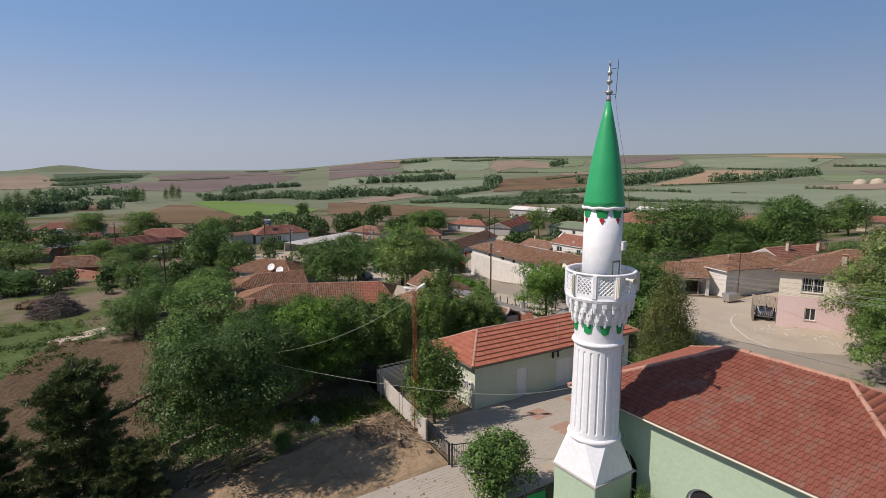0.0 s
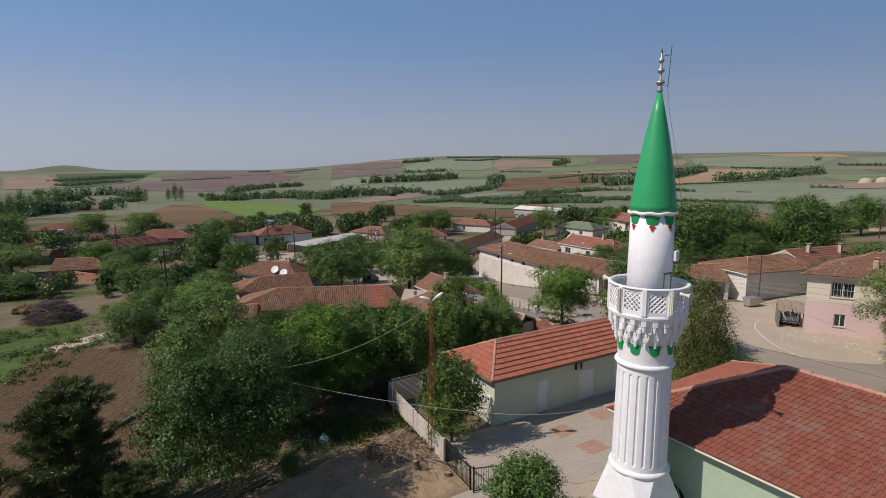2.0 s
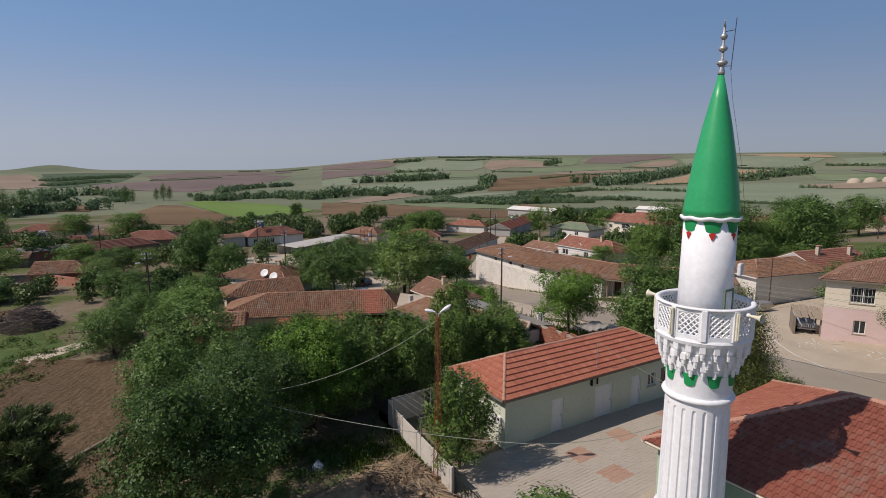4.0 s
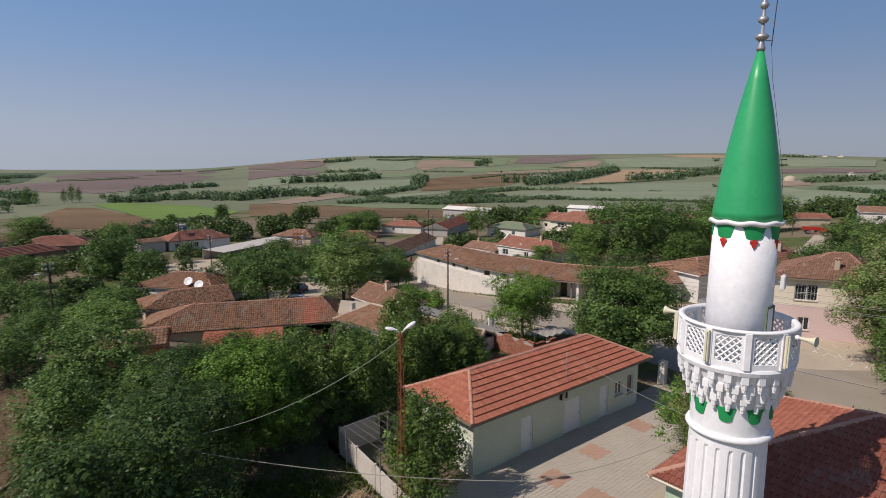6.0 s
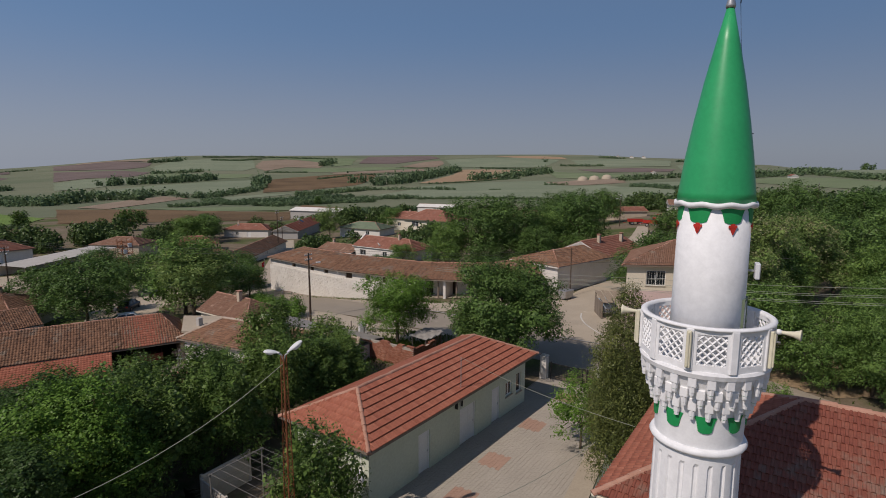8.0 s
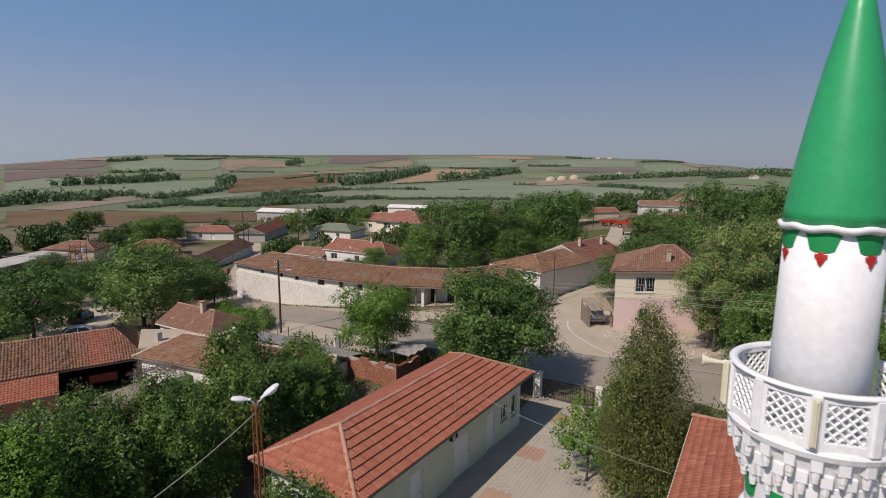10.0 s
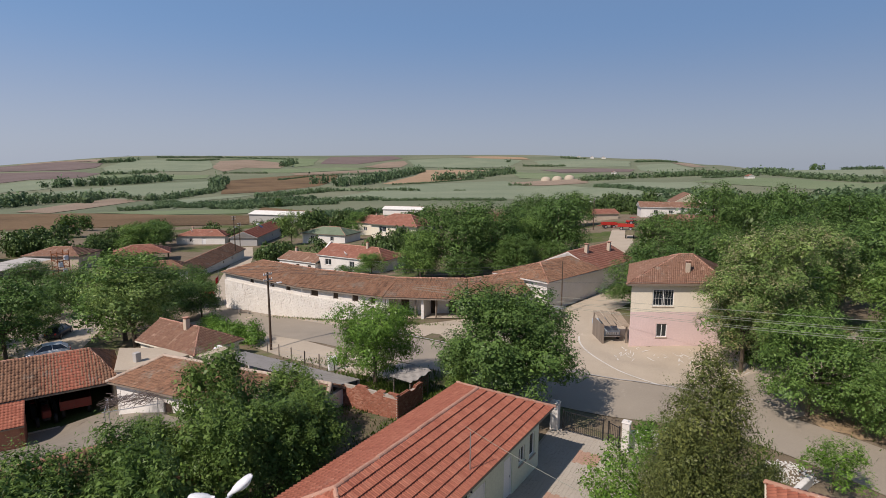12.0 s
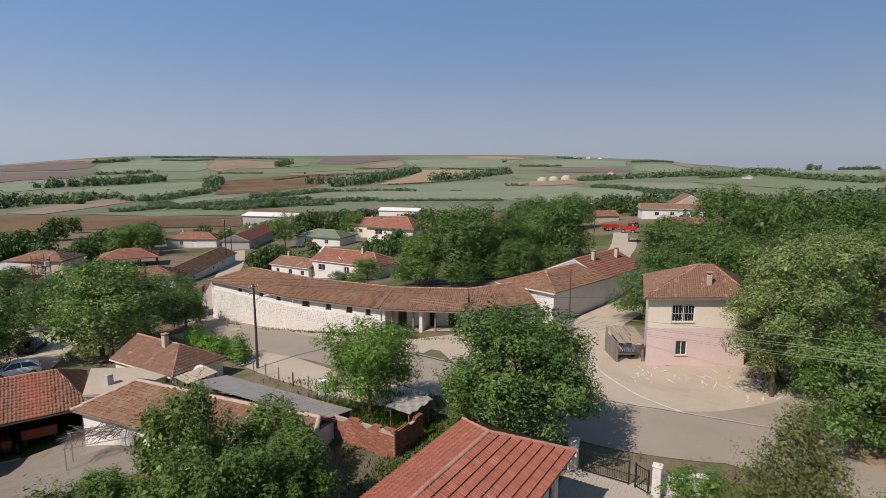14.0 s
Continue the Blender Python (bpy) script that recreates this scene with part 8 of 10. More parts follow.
def tractor(x, y, yaw, paint, label, trailer=False):
    ob = thing("trailer" if trailer else "tractor", at(x, y, yaw), label, "trailer" if trailer else "tractor")
    if trailer:
        part("bed", Geo().box(-2.2, 2.2, -1.1, 1.1, 0.95, 1.1, 0.02), paint, ob)
        for y0 in (-1.1, 1.04):
            part("side_board", Geo().box(-2.2, 2.2, y0, y0 + 0.06, 1.101, 1.7, 0.01), paint, ob)
        for x0 in (-2.2, 2.14):
            part("end_board", Geo().box(x0, x0 + 0.06, -1.039, 1.039, 1.101, 1.7, 0.01), paint, ob)
        part("drawbar", Geo().tube((2.2, 0, 0.8), (3.6, 0, 0.6), 0.06, n=6), paint, ob)
        for sx in (-1.2, 1.2):
            for sy in (-0.9, 0.9):
                wheel(ob, sx, sy, 0.48, 0.48, 0.25)
        return
    part("bonnet", Geo().box(0.2, 1.9, -0.32, 0.32, 0.75, 1.35, 0.08), paint, ob)
    part("chassis", Geo().box(-1.0, 1.8, -0.25, 0.25, 0.5, 0.749, 0.04), BLACK_IRON, ob)
    for sy in (-1, 1):
        part("fender", Geo().box(-1.25, -0.1, sy * 0.75 - 0.18, sy * 0.75 + 0.18, 1.5, 1.58, 0.03), paint, ob)
        wheel(ob, -0.65, sy * 0.75, 0.75, 0.75, 0.36)
        wheel(ob, 1.4, sy * 0.62, 0.42, 0.42, 0.24)
    part("seat", Geo().box(-0.8, -0.3, -0.22, 0.22, 1.1, 1.25, 0.03).box(-0.85, -0.75, -0.22, 0.22, 1.251, 1.6, 0.03), RUBBER, ob)
    part("steering_wheel", Geo().path([(0.05 + 0.0, 0.19 * math.cos(a), 1.55 + 0.17 * math.sin(a)) for a in [i * math.pi / 6 for i in range(13)]], 0.015, n=5), BLACK_IRON, ob)
    for sx, sy in ((-1.1, -0.5), (-1.1, 0.5), (0.1, -0.5), (0.1, 0.5)):
        part("roof_post", Geo().tube((sx, sy, 1.3), (sx, sy, 2.35), 0.025, n=5), BLACK_IRON, ob)
    part("roof", Geo().box(-1.25, 0.3, -0.62, 0.62, 2.351, 2.42, 0.03), paint, ob)
    part("exhaust", Geo().tube((1.2, 0.2, 1.35), (1.2, 0.2, 2.0), 0.03, n=6), BLACK_IRON, ob)


tractor(176.0, 57.0, 120, TRACTOR_RED, "red farm trailer in the farmyard", True)
tractor(168.0, 50.5, 100, TRACTOR_RED, "red farm trailer in the farmyard", True)
tractor(183.0, 52.0, 60, TRACTOR_RED, "red tractor in the farmyard")
tractor(148.0, 45.5, 10, surface("khaki_machine_paint", (0.16, 0.14, 0.09), (0.24, 0.21, 0.14), 2, 14, 0.7, 0.2), "old khaki farm trailer on the lane", True)
# stained machine red, dimmed in colour for the shade inside the barn
BARN_SHADE_RED = surface("shade_dimmed_red_paint", (0.13, 0.022, 0.016), (0.2, 0.045, 0.032), 2, 14, 0.7, 0.15, (0.1, 0.06, 0.045), 0.55)
tractor(31.1, 69.0, 250, BARN_SHADE_RED, "red tractor in the open barn")
tractor(33.2, 68.3, 64, BARN_SHADE_RED, "red machine trailer in the open barn", True)


def dumpster():
    ob = thing("dumpster", at(67.9, 37.3, -13, 0.03), "grey steel waste container on wheels", "dumpster")
    vs = [(-0.75, -0.45, 0.2), (0.75, -0.45, 0.2), (0.75, 0.45, 0.2), (-0.75, 0.45, 0.2), (-0.9, -0.58, 1.1), (0.9, -0.58, 1.1), (0.9, 0.58, 1.1), (-0.9, 0.58, 1.1)]
    part("bin", Geo().add(vs, [(0, 3, 2, 1), (0, 1, 5, 4), (1, 2, 6, 5), (2, 3, 7, 6), (3, 0, 4, 7)]), STEEL, ob)
    part("lid", Geo().box(-0.92, 0.92, -0.6, 0.6, 1.101, 1.16, 0.02), STEEL, ob)
    for sx in (-0.6, 0.6):
        for sy in (-0.35, 0.35):
            part("castor", Geo().lathe([(0.09, -0.03), (0.09, 0.03)], 10).moved(pose(sx, sy, 0.09, 90, 0, 0)), RUBBER, ob)


dumpster()


def bench(x, y, yaw):
    ob = thing("bench", at(x, y, yaw, 0.05), "pale wooden bench against the stone wall", "bench")
    for sx in (-0.8, 0.8):
        part("leg", Geo().box(sx - 0.06, sx + 0.06, -0.2, 0.2, 0, 0.4), GREY_RENDER, ob)
    for i in range(3):
        part("slat", Geo().box(-1.1, 1.1, -0.2 + i * 0.14, -0.08 + i * 0.14, 0.401, 0.44, 0.006), WOOD_GREY, ob)


bench(61.0, 79.5, 96)


def lean_shelter():
    """Plank-roofed lean-to by the pink house, with an old pale car under it."""
    ob = thing("shelter", at(61.75, 30.0, -60), "weathered plank-roofed lean-to beside the pink house", "shelter")
    for i in range(1, 9):
        part("plank", Geo().box(-1.6 + i * 0.31, -1.6 + i * 0.31 + 0.28, -1.4 - 0.05 * (i * 5 % 4), 2.2, 2.05, 2.1, 0.01, pose(0, 0, -0.04 * (i * 7 % 3), 6 + 0.4 * (i * 5 % 3), 1.5, 1.5 * (i * 3 % 4 - 1.5))), PALE_WOOD, ob)
    for x in (-1.15, 1.0):
        for y in (-1.2, 1.9):
            part("post", Geo().box(x - 0.07, x + 0.07, y - 0.07, y + 0.07, -0.2, 2.05 + (0.1 if y > 0 else -0.17)), WOOD_GREY, ob)
    part("side_wall", Geo().box(-1.24, -1.16, -1.0, 2.0, -0.2, 1.75), WOOD_GREY, ob)


lean_shelter()


def old_truck():
    ob = thing("pickup_truck", at(62.9, 30.7, -150, 0.04), "old pale blue pickup parked under a lean-to", "truck")
    part("cab", Geo().box(-0.6, 0.7, -0.8, 0.8, 0.5, 1.15, 0.08).box(-0.55, 0.35, -0.72, 0.72, 1.151, 1.65, 0.08), CAR_BLUE, ob)
    part("bonnet", Geo().box(0.7, 1.7, -0.78, 0.78, 0.5, 1.05, 0.08), CAR_BLUE, ob)
    part("bed", Geo().box(-2.4, -0.65, -0.8, 0.8, 0.5, 1.0, 0.04), CAR_BLUE, ob)
    gr = part("grille", Geo().box(1.7, 1.74, -0.6, 0.6, 0.6, 0.85), WHITE_PLASTIC, ob)
    for i in range(6):
        part("bar", Geo().box(1.741, 1.76, -0.52 + i * 0.18, -0.46 + i * 0.18, 0.62, 0.83), BLACK_IRON, gr)
    part("bumper", Geo().box(1.75, 1.85, -0.82, 0.82, 0.4, 0.52, 0.02), STEEL, ob)
    for sx in (-1.5, 1.15):
        for sy in (-0.72, 0.72):
            wheel(ob, sx, sy, 0.32, 0.32, 0.2)


old_truck()


def flag():
    """Red flag with white crescent and star, hanging from its pole."""
    z = ground(63.59, 87.78)
    ob = thing("flag", pose(63.59, 87.78, z + 4.3, 0, 0, 215), "red flag with a white crescent and star on a pole", "flag")
    k = 12
    f = lambda s, t: (0.05 + 1.1 * s, 0.12 * math.sin(5 * s) * s, 0.85 * (t - 0.5) - 0.35 * s)
    vs = [f(i / k, j / 6) for j in range(7) for i in range(k + 1)]
    fs = [(j * 13 + i, j * 13 + i + 1, (j + 1) * 13 + i + 1, (j + 1) * 13 + i) for j in range(6) for i in range(k)]
    part("cloth", Geo().add(vs, fs), FLAG_RED, ob)
    em = Geo()
    for sgn in (-1, 1):
        pts = []
        for i in range(17):
            a = radians(45 + 270 * i / 16)
            pts.append((0.36 + 0.2 * math.cos(a) * 0.85, 0.5 + 0.26 * math.sin(a)))
        inner = []
        for i in range(17):
            a = radians(45 + 270 * i / 16)
            inner.append((0.4 + 0.16 * math.cos(a) * 0.85, 0.5 + 0.2 * math.sin(a)))
        v3 = []
        for s, t in pts + inner:
            x, y, q = f(s, t)
            v3.append((x, y + sgn * 0.008, q))
        em.add(v3, [(i, i + 1, 18 + i, 17 + i) for i in range(16)])
        star = []
        for i in range(10):
            a = 2 * math.pi * i / 10
            r = 0.1 if i % 2 == 0 else 0.04
            x, y, q = f(0.56 + r * math.cos(a) * 0.8, 0.5 + r * math.sin(a))
            star.append((x, y + sgn * 0.008, q))
        em.add(star, [tuple(range(10))])
    part("emblem", em, WHITE_PLASTIC, ob, "white crescent and star")


flag()


def solar(x, y, z, yaw):
    ob = thing("solar_heater", pose(x, y, z, 0, 0, yaw), "blue solar water heater with a white tank on a roof", "solar heater")
    for i in range(2):
        part("panel", Geo().box(-0.8 + i * 0.82, -0.02 + i * 0.82, -0.6, 0.6, 0.0, 0.06, 0.01, pose(0, 0, 0.6, 35, 0, 0)), PANEL_BLUE, ob)
    part("tank", Geo().tube((-0.9, 0.95, 1.35), (0.9, 0.95, 1.35), 0.26, n=14), WHITE_PLASTIC, ob, smooth=False)
    for sx in (-0.8, 0.8):
        part("leg", Geo().tube((sx, 0.95, -0.4), (sx, 0.95, 1.2), 0.025, n=5), STEEL, ob)


solar(131.0, 152.6, -4.0, 31)
solar(48.0, 168.5, -2.0, 0)
solar(-4.6, 193.0, -3.7, 0)

# painted line and worn lime marks on the lot
ribbon("painted_line", [(61.5, 33.0), (59.6, 32.4), (57.4, 31.2), (55.4, 29.5), (53.6, 27.5), (52.5, 25.8), (51.9, 24.2)], 0.15, WHITE_LINE, 0.06, "worn white painted line on the forecourt", "road marking", 0.6, 2)
rngm = random.Random(17)
for i in range(64):
    x, y = 58.6 + rngm.gauss(0, 1.3), 23.6 + rngm.uniform(-6.0, 5.0)
    w, h = rngm.uniform(0.15, 0.75), rngm.uniform(0.03, 0.1)
    a = rngm.uniform(-0.5, 0.9)
    out = []
    for k in range(10):
        q, j = k * math.pi / 5, rngm.uniform(0.45, 1.2)
        out.append((x + j * (w * math.cos(q) * math.cos(a) - h * math.sin(q) * math.sin(a)), y + j * (w * math.cos(q) * math.sin(a) + h * math.sin(q) * math.cos(a))))
    patch("lime_mark", out, WHITE_LINE, "worn white lime mark on concrete", "road marking", 0.05, 0.4)
ribbon("kerb", [(52.2, 17.9), (51.9, 23.0), (51.6, 28), (51.7, 34), (53.8, 42.5), (57.0, 53.5), (59.8, 67)], 0.16, GREY_RENDER, 0.09, "low worn concrete kerb along the road", "kerb", 1.0, 2)


def green_gate():
    """Green sheet gate with a frame at the minaret's foot."""
    ob = thing("sheet_gate", at(17.3, 18.0, -8), "green sheet metal gate beside the minaret plinth", "gate")
    part("panel", Geo().box(-0.55, 0.55, -0.02, 0.02, 0.1, 1.25, 0.01), GREEN_TRIM, ob)
    for x in (-0.6, 0.6):
        part("post", Geo().box(x - 0.04, x + 0.04, -0.04, 0.04, -0.1, 1.4, 0.01), BLACK_IRON, ob)
    for z in (0.04, 1.3):
        part("rail", Geo().box(-0.56, 0.56, -0.025, 0.025, z - 0.04, z + 0.04), BLACK_IRON, ob)


green_gate()


# ---- trees ----
def leaf_cloud(name, lobes, count, size, material, seed, inner=0.55, flat=0.34, per=7, spread=1.6, aspect=0.55, up=0.4, clumps=0.0):
    """A crown mesh: sprigs of leaves over the skin of many lobes (x, y, z, rx, ry, rz), with gaps."""
    rng = np.random.RandomState(seed)
    L = np.array(lobes, float)
    area = L[:, 3] * L[:, 4] + L[:, 4] * L[:, 5] + L[:, 3] * L[:, 5]
    ns = max(1, count // per)
    pick = rng.choice(len(L), ns, p=area / area.sum())
    d = rng.normal(size=(ns, 3))
    d[:, 2] += 0.25
    d /= np.linalg.norm(d, axis=1)[:, None]
    rf = inner + (1 - inner) * rng.uniform(0, 1, ns) ** 0.45
    rough = 1 + 0.22 * np.sin(d[:, 0] * 7 + pick) * np.cos(d[:, 1] * 6 + pick * 2) + rng.normal(0, 0.05, ns)
    c = L[pick, :3] + L[pick, 3:] * d * (rf * rough)[:, None]
    if clumps:
        # boughs stand out in clumps with hollows between them
        k = 2 * math.pi / clumps
        wave = np.sin(c[:, 0] * k + 1.3 * np.sin(c[:, 1] * k * 0.7)) + np.sin(c[:, 1] * k * 1.1 + 1.7 * np.sin(c[:, 2] * k * 0.8)) + np.sin(c[:, 2] * k * 1.35 + 1.5 * np.sin(c[:, 0] * k * 0.6))
        c = c + d * (wave * clumps * 0.075)[:, None]
        keep = wave > rng.uniform(-1.5, -0.2, ns)
        c, d = c[keep], d[keep]
    c = np.repeat(c, per, 0)
    dd = np.repeat(d, per, 0)
    n = len(c)
    c = c + rng.normal(0, size * spread * 0.5, (n, 3))
    nrm = dd * 1.0 + np.array([0, 0, up]) + rng.normal(0, flat, (n, 3))
    nrm /= np.linalg.norm(nrm, axis=1)[:, None]
    t = np.cross(nrm, rng.normal(size=(n, 3)))
    t /= np.linalg.norm(t, axis=1)[:, None] + 1e-9
    b = np.cross(nrm, t)
    s = size * rng.uniform(0.65, 1.3, n)[:, None]
    fold = nrm * s * 0.12
    v = np.stack([c - t * s * 0.5, c + b * s * aspect * 0.5 + fold, c + t * s * 0.5 - fold, c - b * s * aspect * 0.5 + fold], 1).reshape(-1, 3)
    q = np.arange(n * 4).reshape(-1, 4)
    return np_mesh(name, v, q, material)


def random_lobes(rng, n, r, h0, h1, spread=0.62, size=0.45):
    """Lobes of a broad crown of radius r between heights h0 and h1."""
    out = [(0, 0, (h0 + h1) / 2, r * 0.62, r * 0.62, (h1 - h0) * 0.42)]
    for i in range(n):
        a = 2.4 * i + rng.uniform(-0.4, 0.4)
        f = rng.uniform(0.15, 1.0) ** 0.6
        z = h0 + (h1 - h0) * rng.uniform(0.16, 0.86)
        k = math.sqrt(max(0.12, 1 - ((z - (h0 * 0.6 + h1 * 0.4)) / ((h1 - h0) * 0.62)) ** 2))
        q = r * size * rng.uniform(0.6, 1.15)
        out.append((math.cos(a) * r * spread * f * k, math.sin(a) * r * spread * f * k, z, q, q, q * rng.uniform(0.6, 0.95)))
    return out


def limbs(g, lobes, trunk_h, r, lean=0.0):
    """A tapered trunk with limbs that reach into the lobes."""
    pts = [(0, 0, -0.3), (lean * 0.2, 0, trunk_h * 0.5), (lean * 0.5, 0.03, trunk_h)]
    g.path(pts, r, r * 0.72, 8)
    top = Vector(pts[-1])
    for lx, ly, lz, *_ in lobes:
        mid = top.lerp(Vector((lx, ly, lz)), 0.5) + Vector((0, 0, 0.15))
        g.path([top - Vector((0, 0, 0.15)), mid, Vector((lx, ly, lz))], r * 0.42, r * 0.1, 5)


def tree_kind(name, label, r, h, clear, n_lobes, count, size, material, seed, trunk=0.16, blossom=0, size_b=0.2, lobe=0.45, spread=0.62, shoots=0, aspect=0.55, inner=0.55):
    rng = random.Random(seed)
    lobes = random_lobes(rng, n_lobes, r, clear, h * (0.8 if shoots else 1.0), spread, lobe)
    for i in range(shoots):
        a, f = 2.4 * i, rng.uniform(0.2, 1.0)
        lobes.append((math.cos(a) * r * spread * f, math.sin(a) * r * spread * f, h * rng.uniform(0.74, 0.95) - (h - clear) * 0.36 * f * f, rng.uniform(0.2, 0.34), rng.uniform(0.2, 0.34), rng.uniform(0.7, 1.25)))
    ob = thing(name, pose(0, 0, -500), label, "tree")
    g = Geo()
    limbs(g, lobes[1:12], clear + (h - clear) * 0.25, trunk)
    part("trunk", g, BARK, ob)
    part("crown", leaf_cloud("crown", lobes, int(count * 1.05), size, material, seed, inner, aspect=aspect, clumps=min(1.5, 0.33 * r + 0.15)), material, ob)
    core = [(a, b, c, d * 0.7, e * 0.7, f * 0.7) for a, b, c, d, e, f in lobes]
    part("inner_foliage", leaf_cloud("inner_foliage", core, count // 8, size * 1.7, material, seed + 7, 0.45, aspect=0.6), material, ob)
    if blossom:
        part("blossom", leaf_cloud("blossom", lobes, blossom, size_b, BLOSSOM, seed + 50, 0.9, 0.6), BLOSSOM, ob, "pale drooping blossom")
    return ob


KINDS = {
    "dark": tree_kind("tree", "dark green broadleaf tree with a dense crown", 4.0, 8.4, 1.5, 46, 48000, 0.13, LEAF_GARDEN, 11, lobe=0.3, spread=0.84, inner=0.82, aspect=0.5),
    "walnut": tree_kind("tree", "large-leaved green tree with a rounded crown", 3.7, 8.8, 1.8, 62, 44000, 0.15, LEAF_DARK, 12, lobe=0.3, spread=0.84, inner=0.62, aspect=0.42),
    "lime": tree_kind("tree", "bright yellow-green mulberry with a rounded crown", 3.6, 6.2, 1.5, 26, 27000, 0.135, LEAF_LIME, 13, lobe=0.33, spread=0.84, inner=0.78),
    "mulberry": tree_kind("tree", "bright yellow-green mulberry with a billowing crown", 2.9, 7.9, 1.2, 34, 32000, 0.125, LEAF_LIME, 23, lobe=0.36, spread=0.78, inner=0.8),
    "fruit": tree_kind("tree", "green fruit tree with upright shoots", 2.2, 5.2, 0.6, 26, 21000, 0.135, LEAF_FRUIT, 14, 0.1, lobe=0.28, spread=0.86, shoots=30, aspect=0.3, inner=0.62),
    "young": tree_kind("tree", "young fruit tree with thin light green shoots", 2.0, 5.2, 0.8, 12, 7500, 0.125, LEAF_LIME, 24, 0.07, lobe=0.24, spread=0.95, shoots=26, aspect=0.36, inner=0.6),
    "acacia": tree_kind("tree", "tall acacia with hanging pale blossom", 4.2, 11.5, 1.6, 38, 26000, 0.18, LEAF_GREY, 15, 0.2, 6400, 0.17, lobe=0.28, spread=0.9, aspect=0.4, inner=0.72),
    "acacia_green": tree_kind("tree", "green acacia with feathery foliage", 4.0, 8.6, 0.9, 38, 26000, 0.18, LEAF_MID, 16, 0.18, lobe=0.3, spread=0.88, aspect=0.4, inner=0.72),
    "mid": tree_kind("tree", "green village tree with a broad crown", 4.6, 9.0, 0.7, 36, 15000, 0.21, LEAF_MID, 17, 0.2, lobe=0.32, spread=0.82, inner=0.75),
    "mid_dark": tree_kind("tree", "dark green village tree with a broad crown", 4.6, 9.4, 0.7, 36, 15000, 0.22, LEAF_DARK, 18, 0.2, lobe=0.32, spread=0.82, inner=0.75),
    "mid_grey": tree_kind("tree", "greyish green tree with thin foliage", 4.2, 8.4, 0.7, 32, 13000, 0.2, LEAF_GREY, 19, 0.18, lobe=0.32, spread=0.84, inner=0.72, aspect=0.4),
    "far": tree_kind("tree", "far green tree at a field edge", 4.5, 8.5, 0.8, 16, 1300, 0.9, LEAF_DARK, 20, 0.2, lobe=0.42),
    "shrub": tree_kind("shrub", "dense rounded green bush", 1.9, 3.6, 0.3, 34, 12000, 0.13, LEAF_DARK, 21, 0.06, lobe=0.36, spread=0.7),
}
tagged(KINDS["shrub"], category="shrub")


def pine_kind(label, r, h, seed, material, needles, name="pine_tree"):
    """Conifer: whorls of rising branches with needle tufts."""
    rng = random.Random(seed)
    ob = thing(name, pose(0, 0, -500), label, "tree")
    g = Geo()
    g.path([(0, 0, -0.3), (0.06, 0, h * 0.5), (0, 0.05, h)], 0.17, 0.03, 8)
    cs, ds = [], []
    whorls = int(h / 0.5)
    for w in range(whorls):
        z = 0.5 + (h - 0.7) * w / whorls
        reach = r * (1 - (w / whorls)) ** 0.6 * rng.uniform(0.5, 1.15) + 0.3
        for k in range(8):
            a = 0.785 * k + w * 0.5 + rng.uniform(-0.35, 0.35)
            rr = reach * rng.uniform(0.5, 1.12)
            tip = Vector((math.cos(a) * rr, math.sin(a) * rr, z + rr * rng.uniform(0.12, 0.4)))
            g.tube((0, 0, z), tip, 0.035, 0.012, 4, False)
            for s in range(15):
                f = rng.uniform(0.25, 1.0) ** 0.7
                side = rng.uniform(-0.42, 0.42) * rr * (1.15 - f)
                c = Vector((0, 0, z)).lerp(tip, f) + Vector((-math.sin(a) * side, math.cos(a) * side, rng.uniform(-0.1, 0.12)))
                cs.append(c)
                ds.append((math.cos(a) - math.sin(a) * side, math.sin(a) + math.cos(a) * side, 0.5))
                g.tube(Vector((0, 0, z)).lerp(tip, max(0.1, f - 0.14)), c, 0.012, 0.006, 3, False)
    part("trunk", g, BARK, ob)
    rs = np.random.RandomState(seed)
    per = max(6, needles // len(cs))
    c = np.repeat(np.array([tuple(p) for p in cs]), per, 0)
    d = np.repeat(np.array(ds), per, 0)
    n = len(c)
    c = c + d * rs.uniform(-0.14, 0.14, (n, 1)) + rs.normal(0, 0.06, (n, 3))
    t = d * 0.7 + rs.normal(0, 0.7, (n, 3)) + np.array([0, 0, 0.2])
    t /= np.linalg.norm(t, axis=1)[:, None]
    b = np.cross(t, rs.normal(size=(n, 3)))
    b /= np.linalg.norm(b, axis=1)[:, None] + 1e-9
    s = rs.uniform(0.13, 0.27, n)[:, None]
    v = np.stack([c, c + t * s * 0.5 + b * 0.016, c + t * s, c + t * s * 0.5 - b * 0.016], 1).reshape(-1, 3)
    part("crown", np_mesh("crown", v, np.arange(n * 4).reshape(-1, 4), material), material, ob)
    return ob


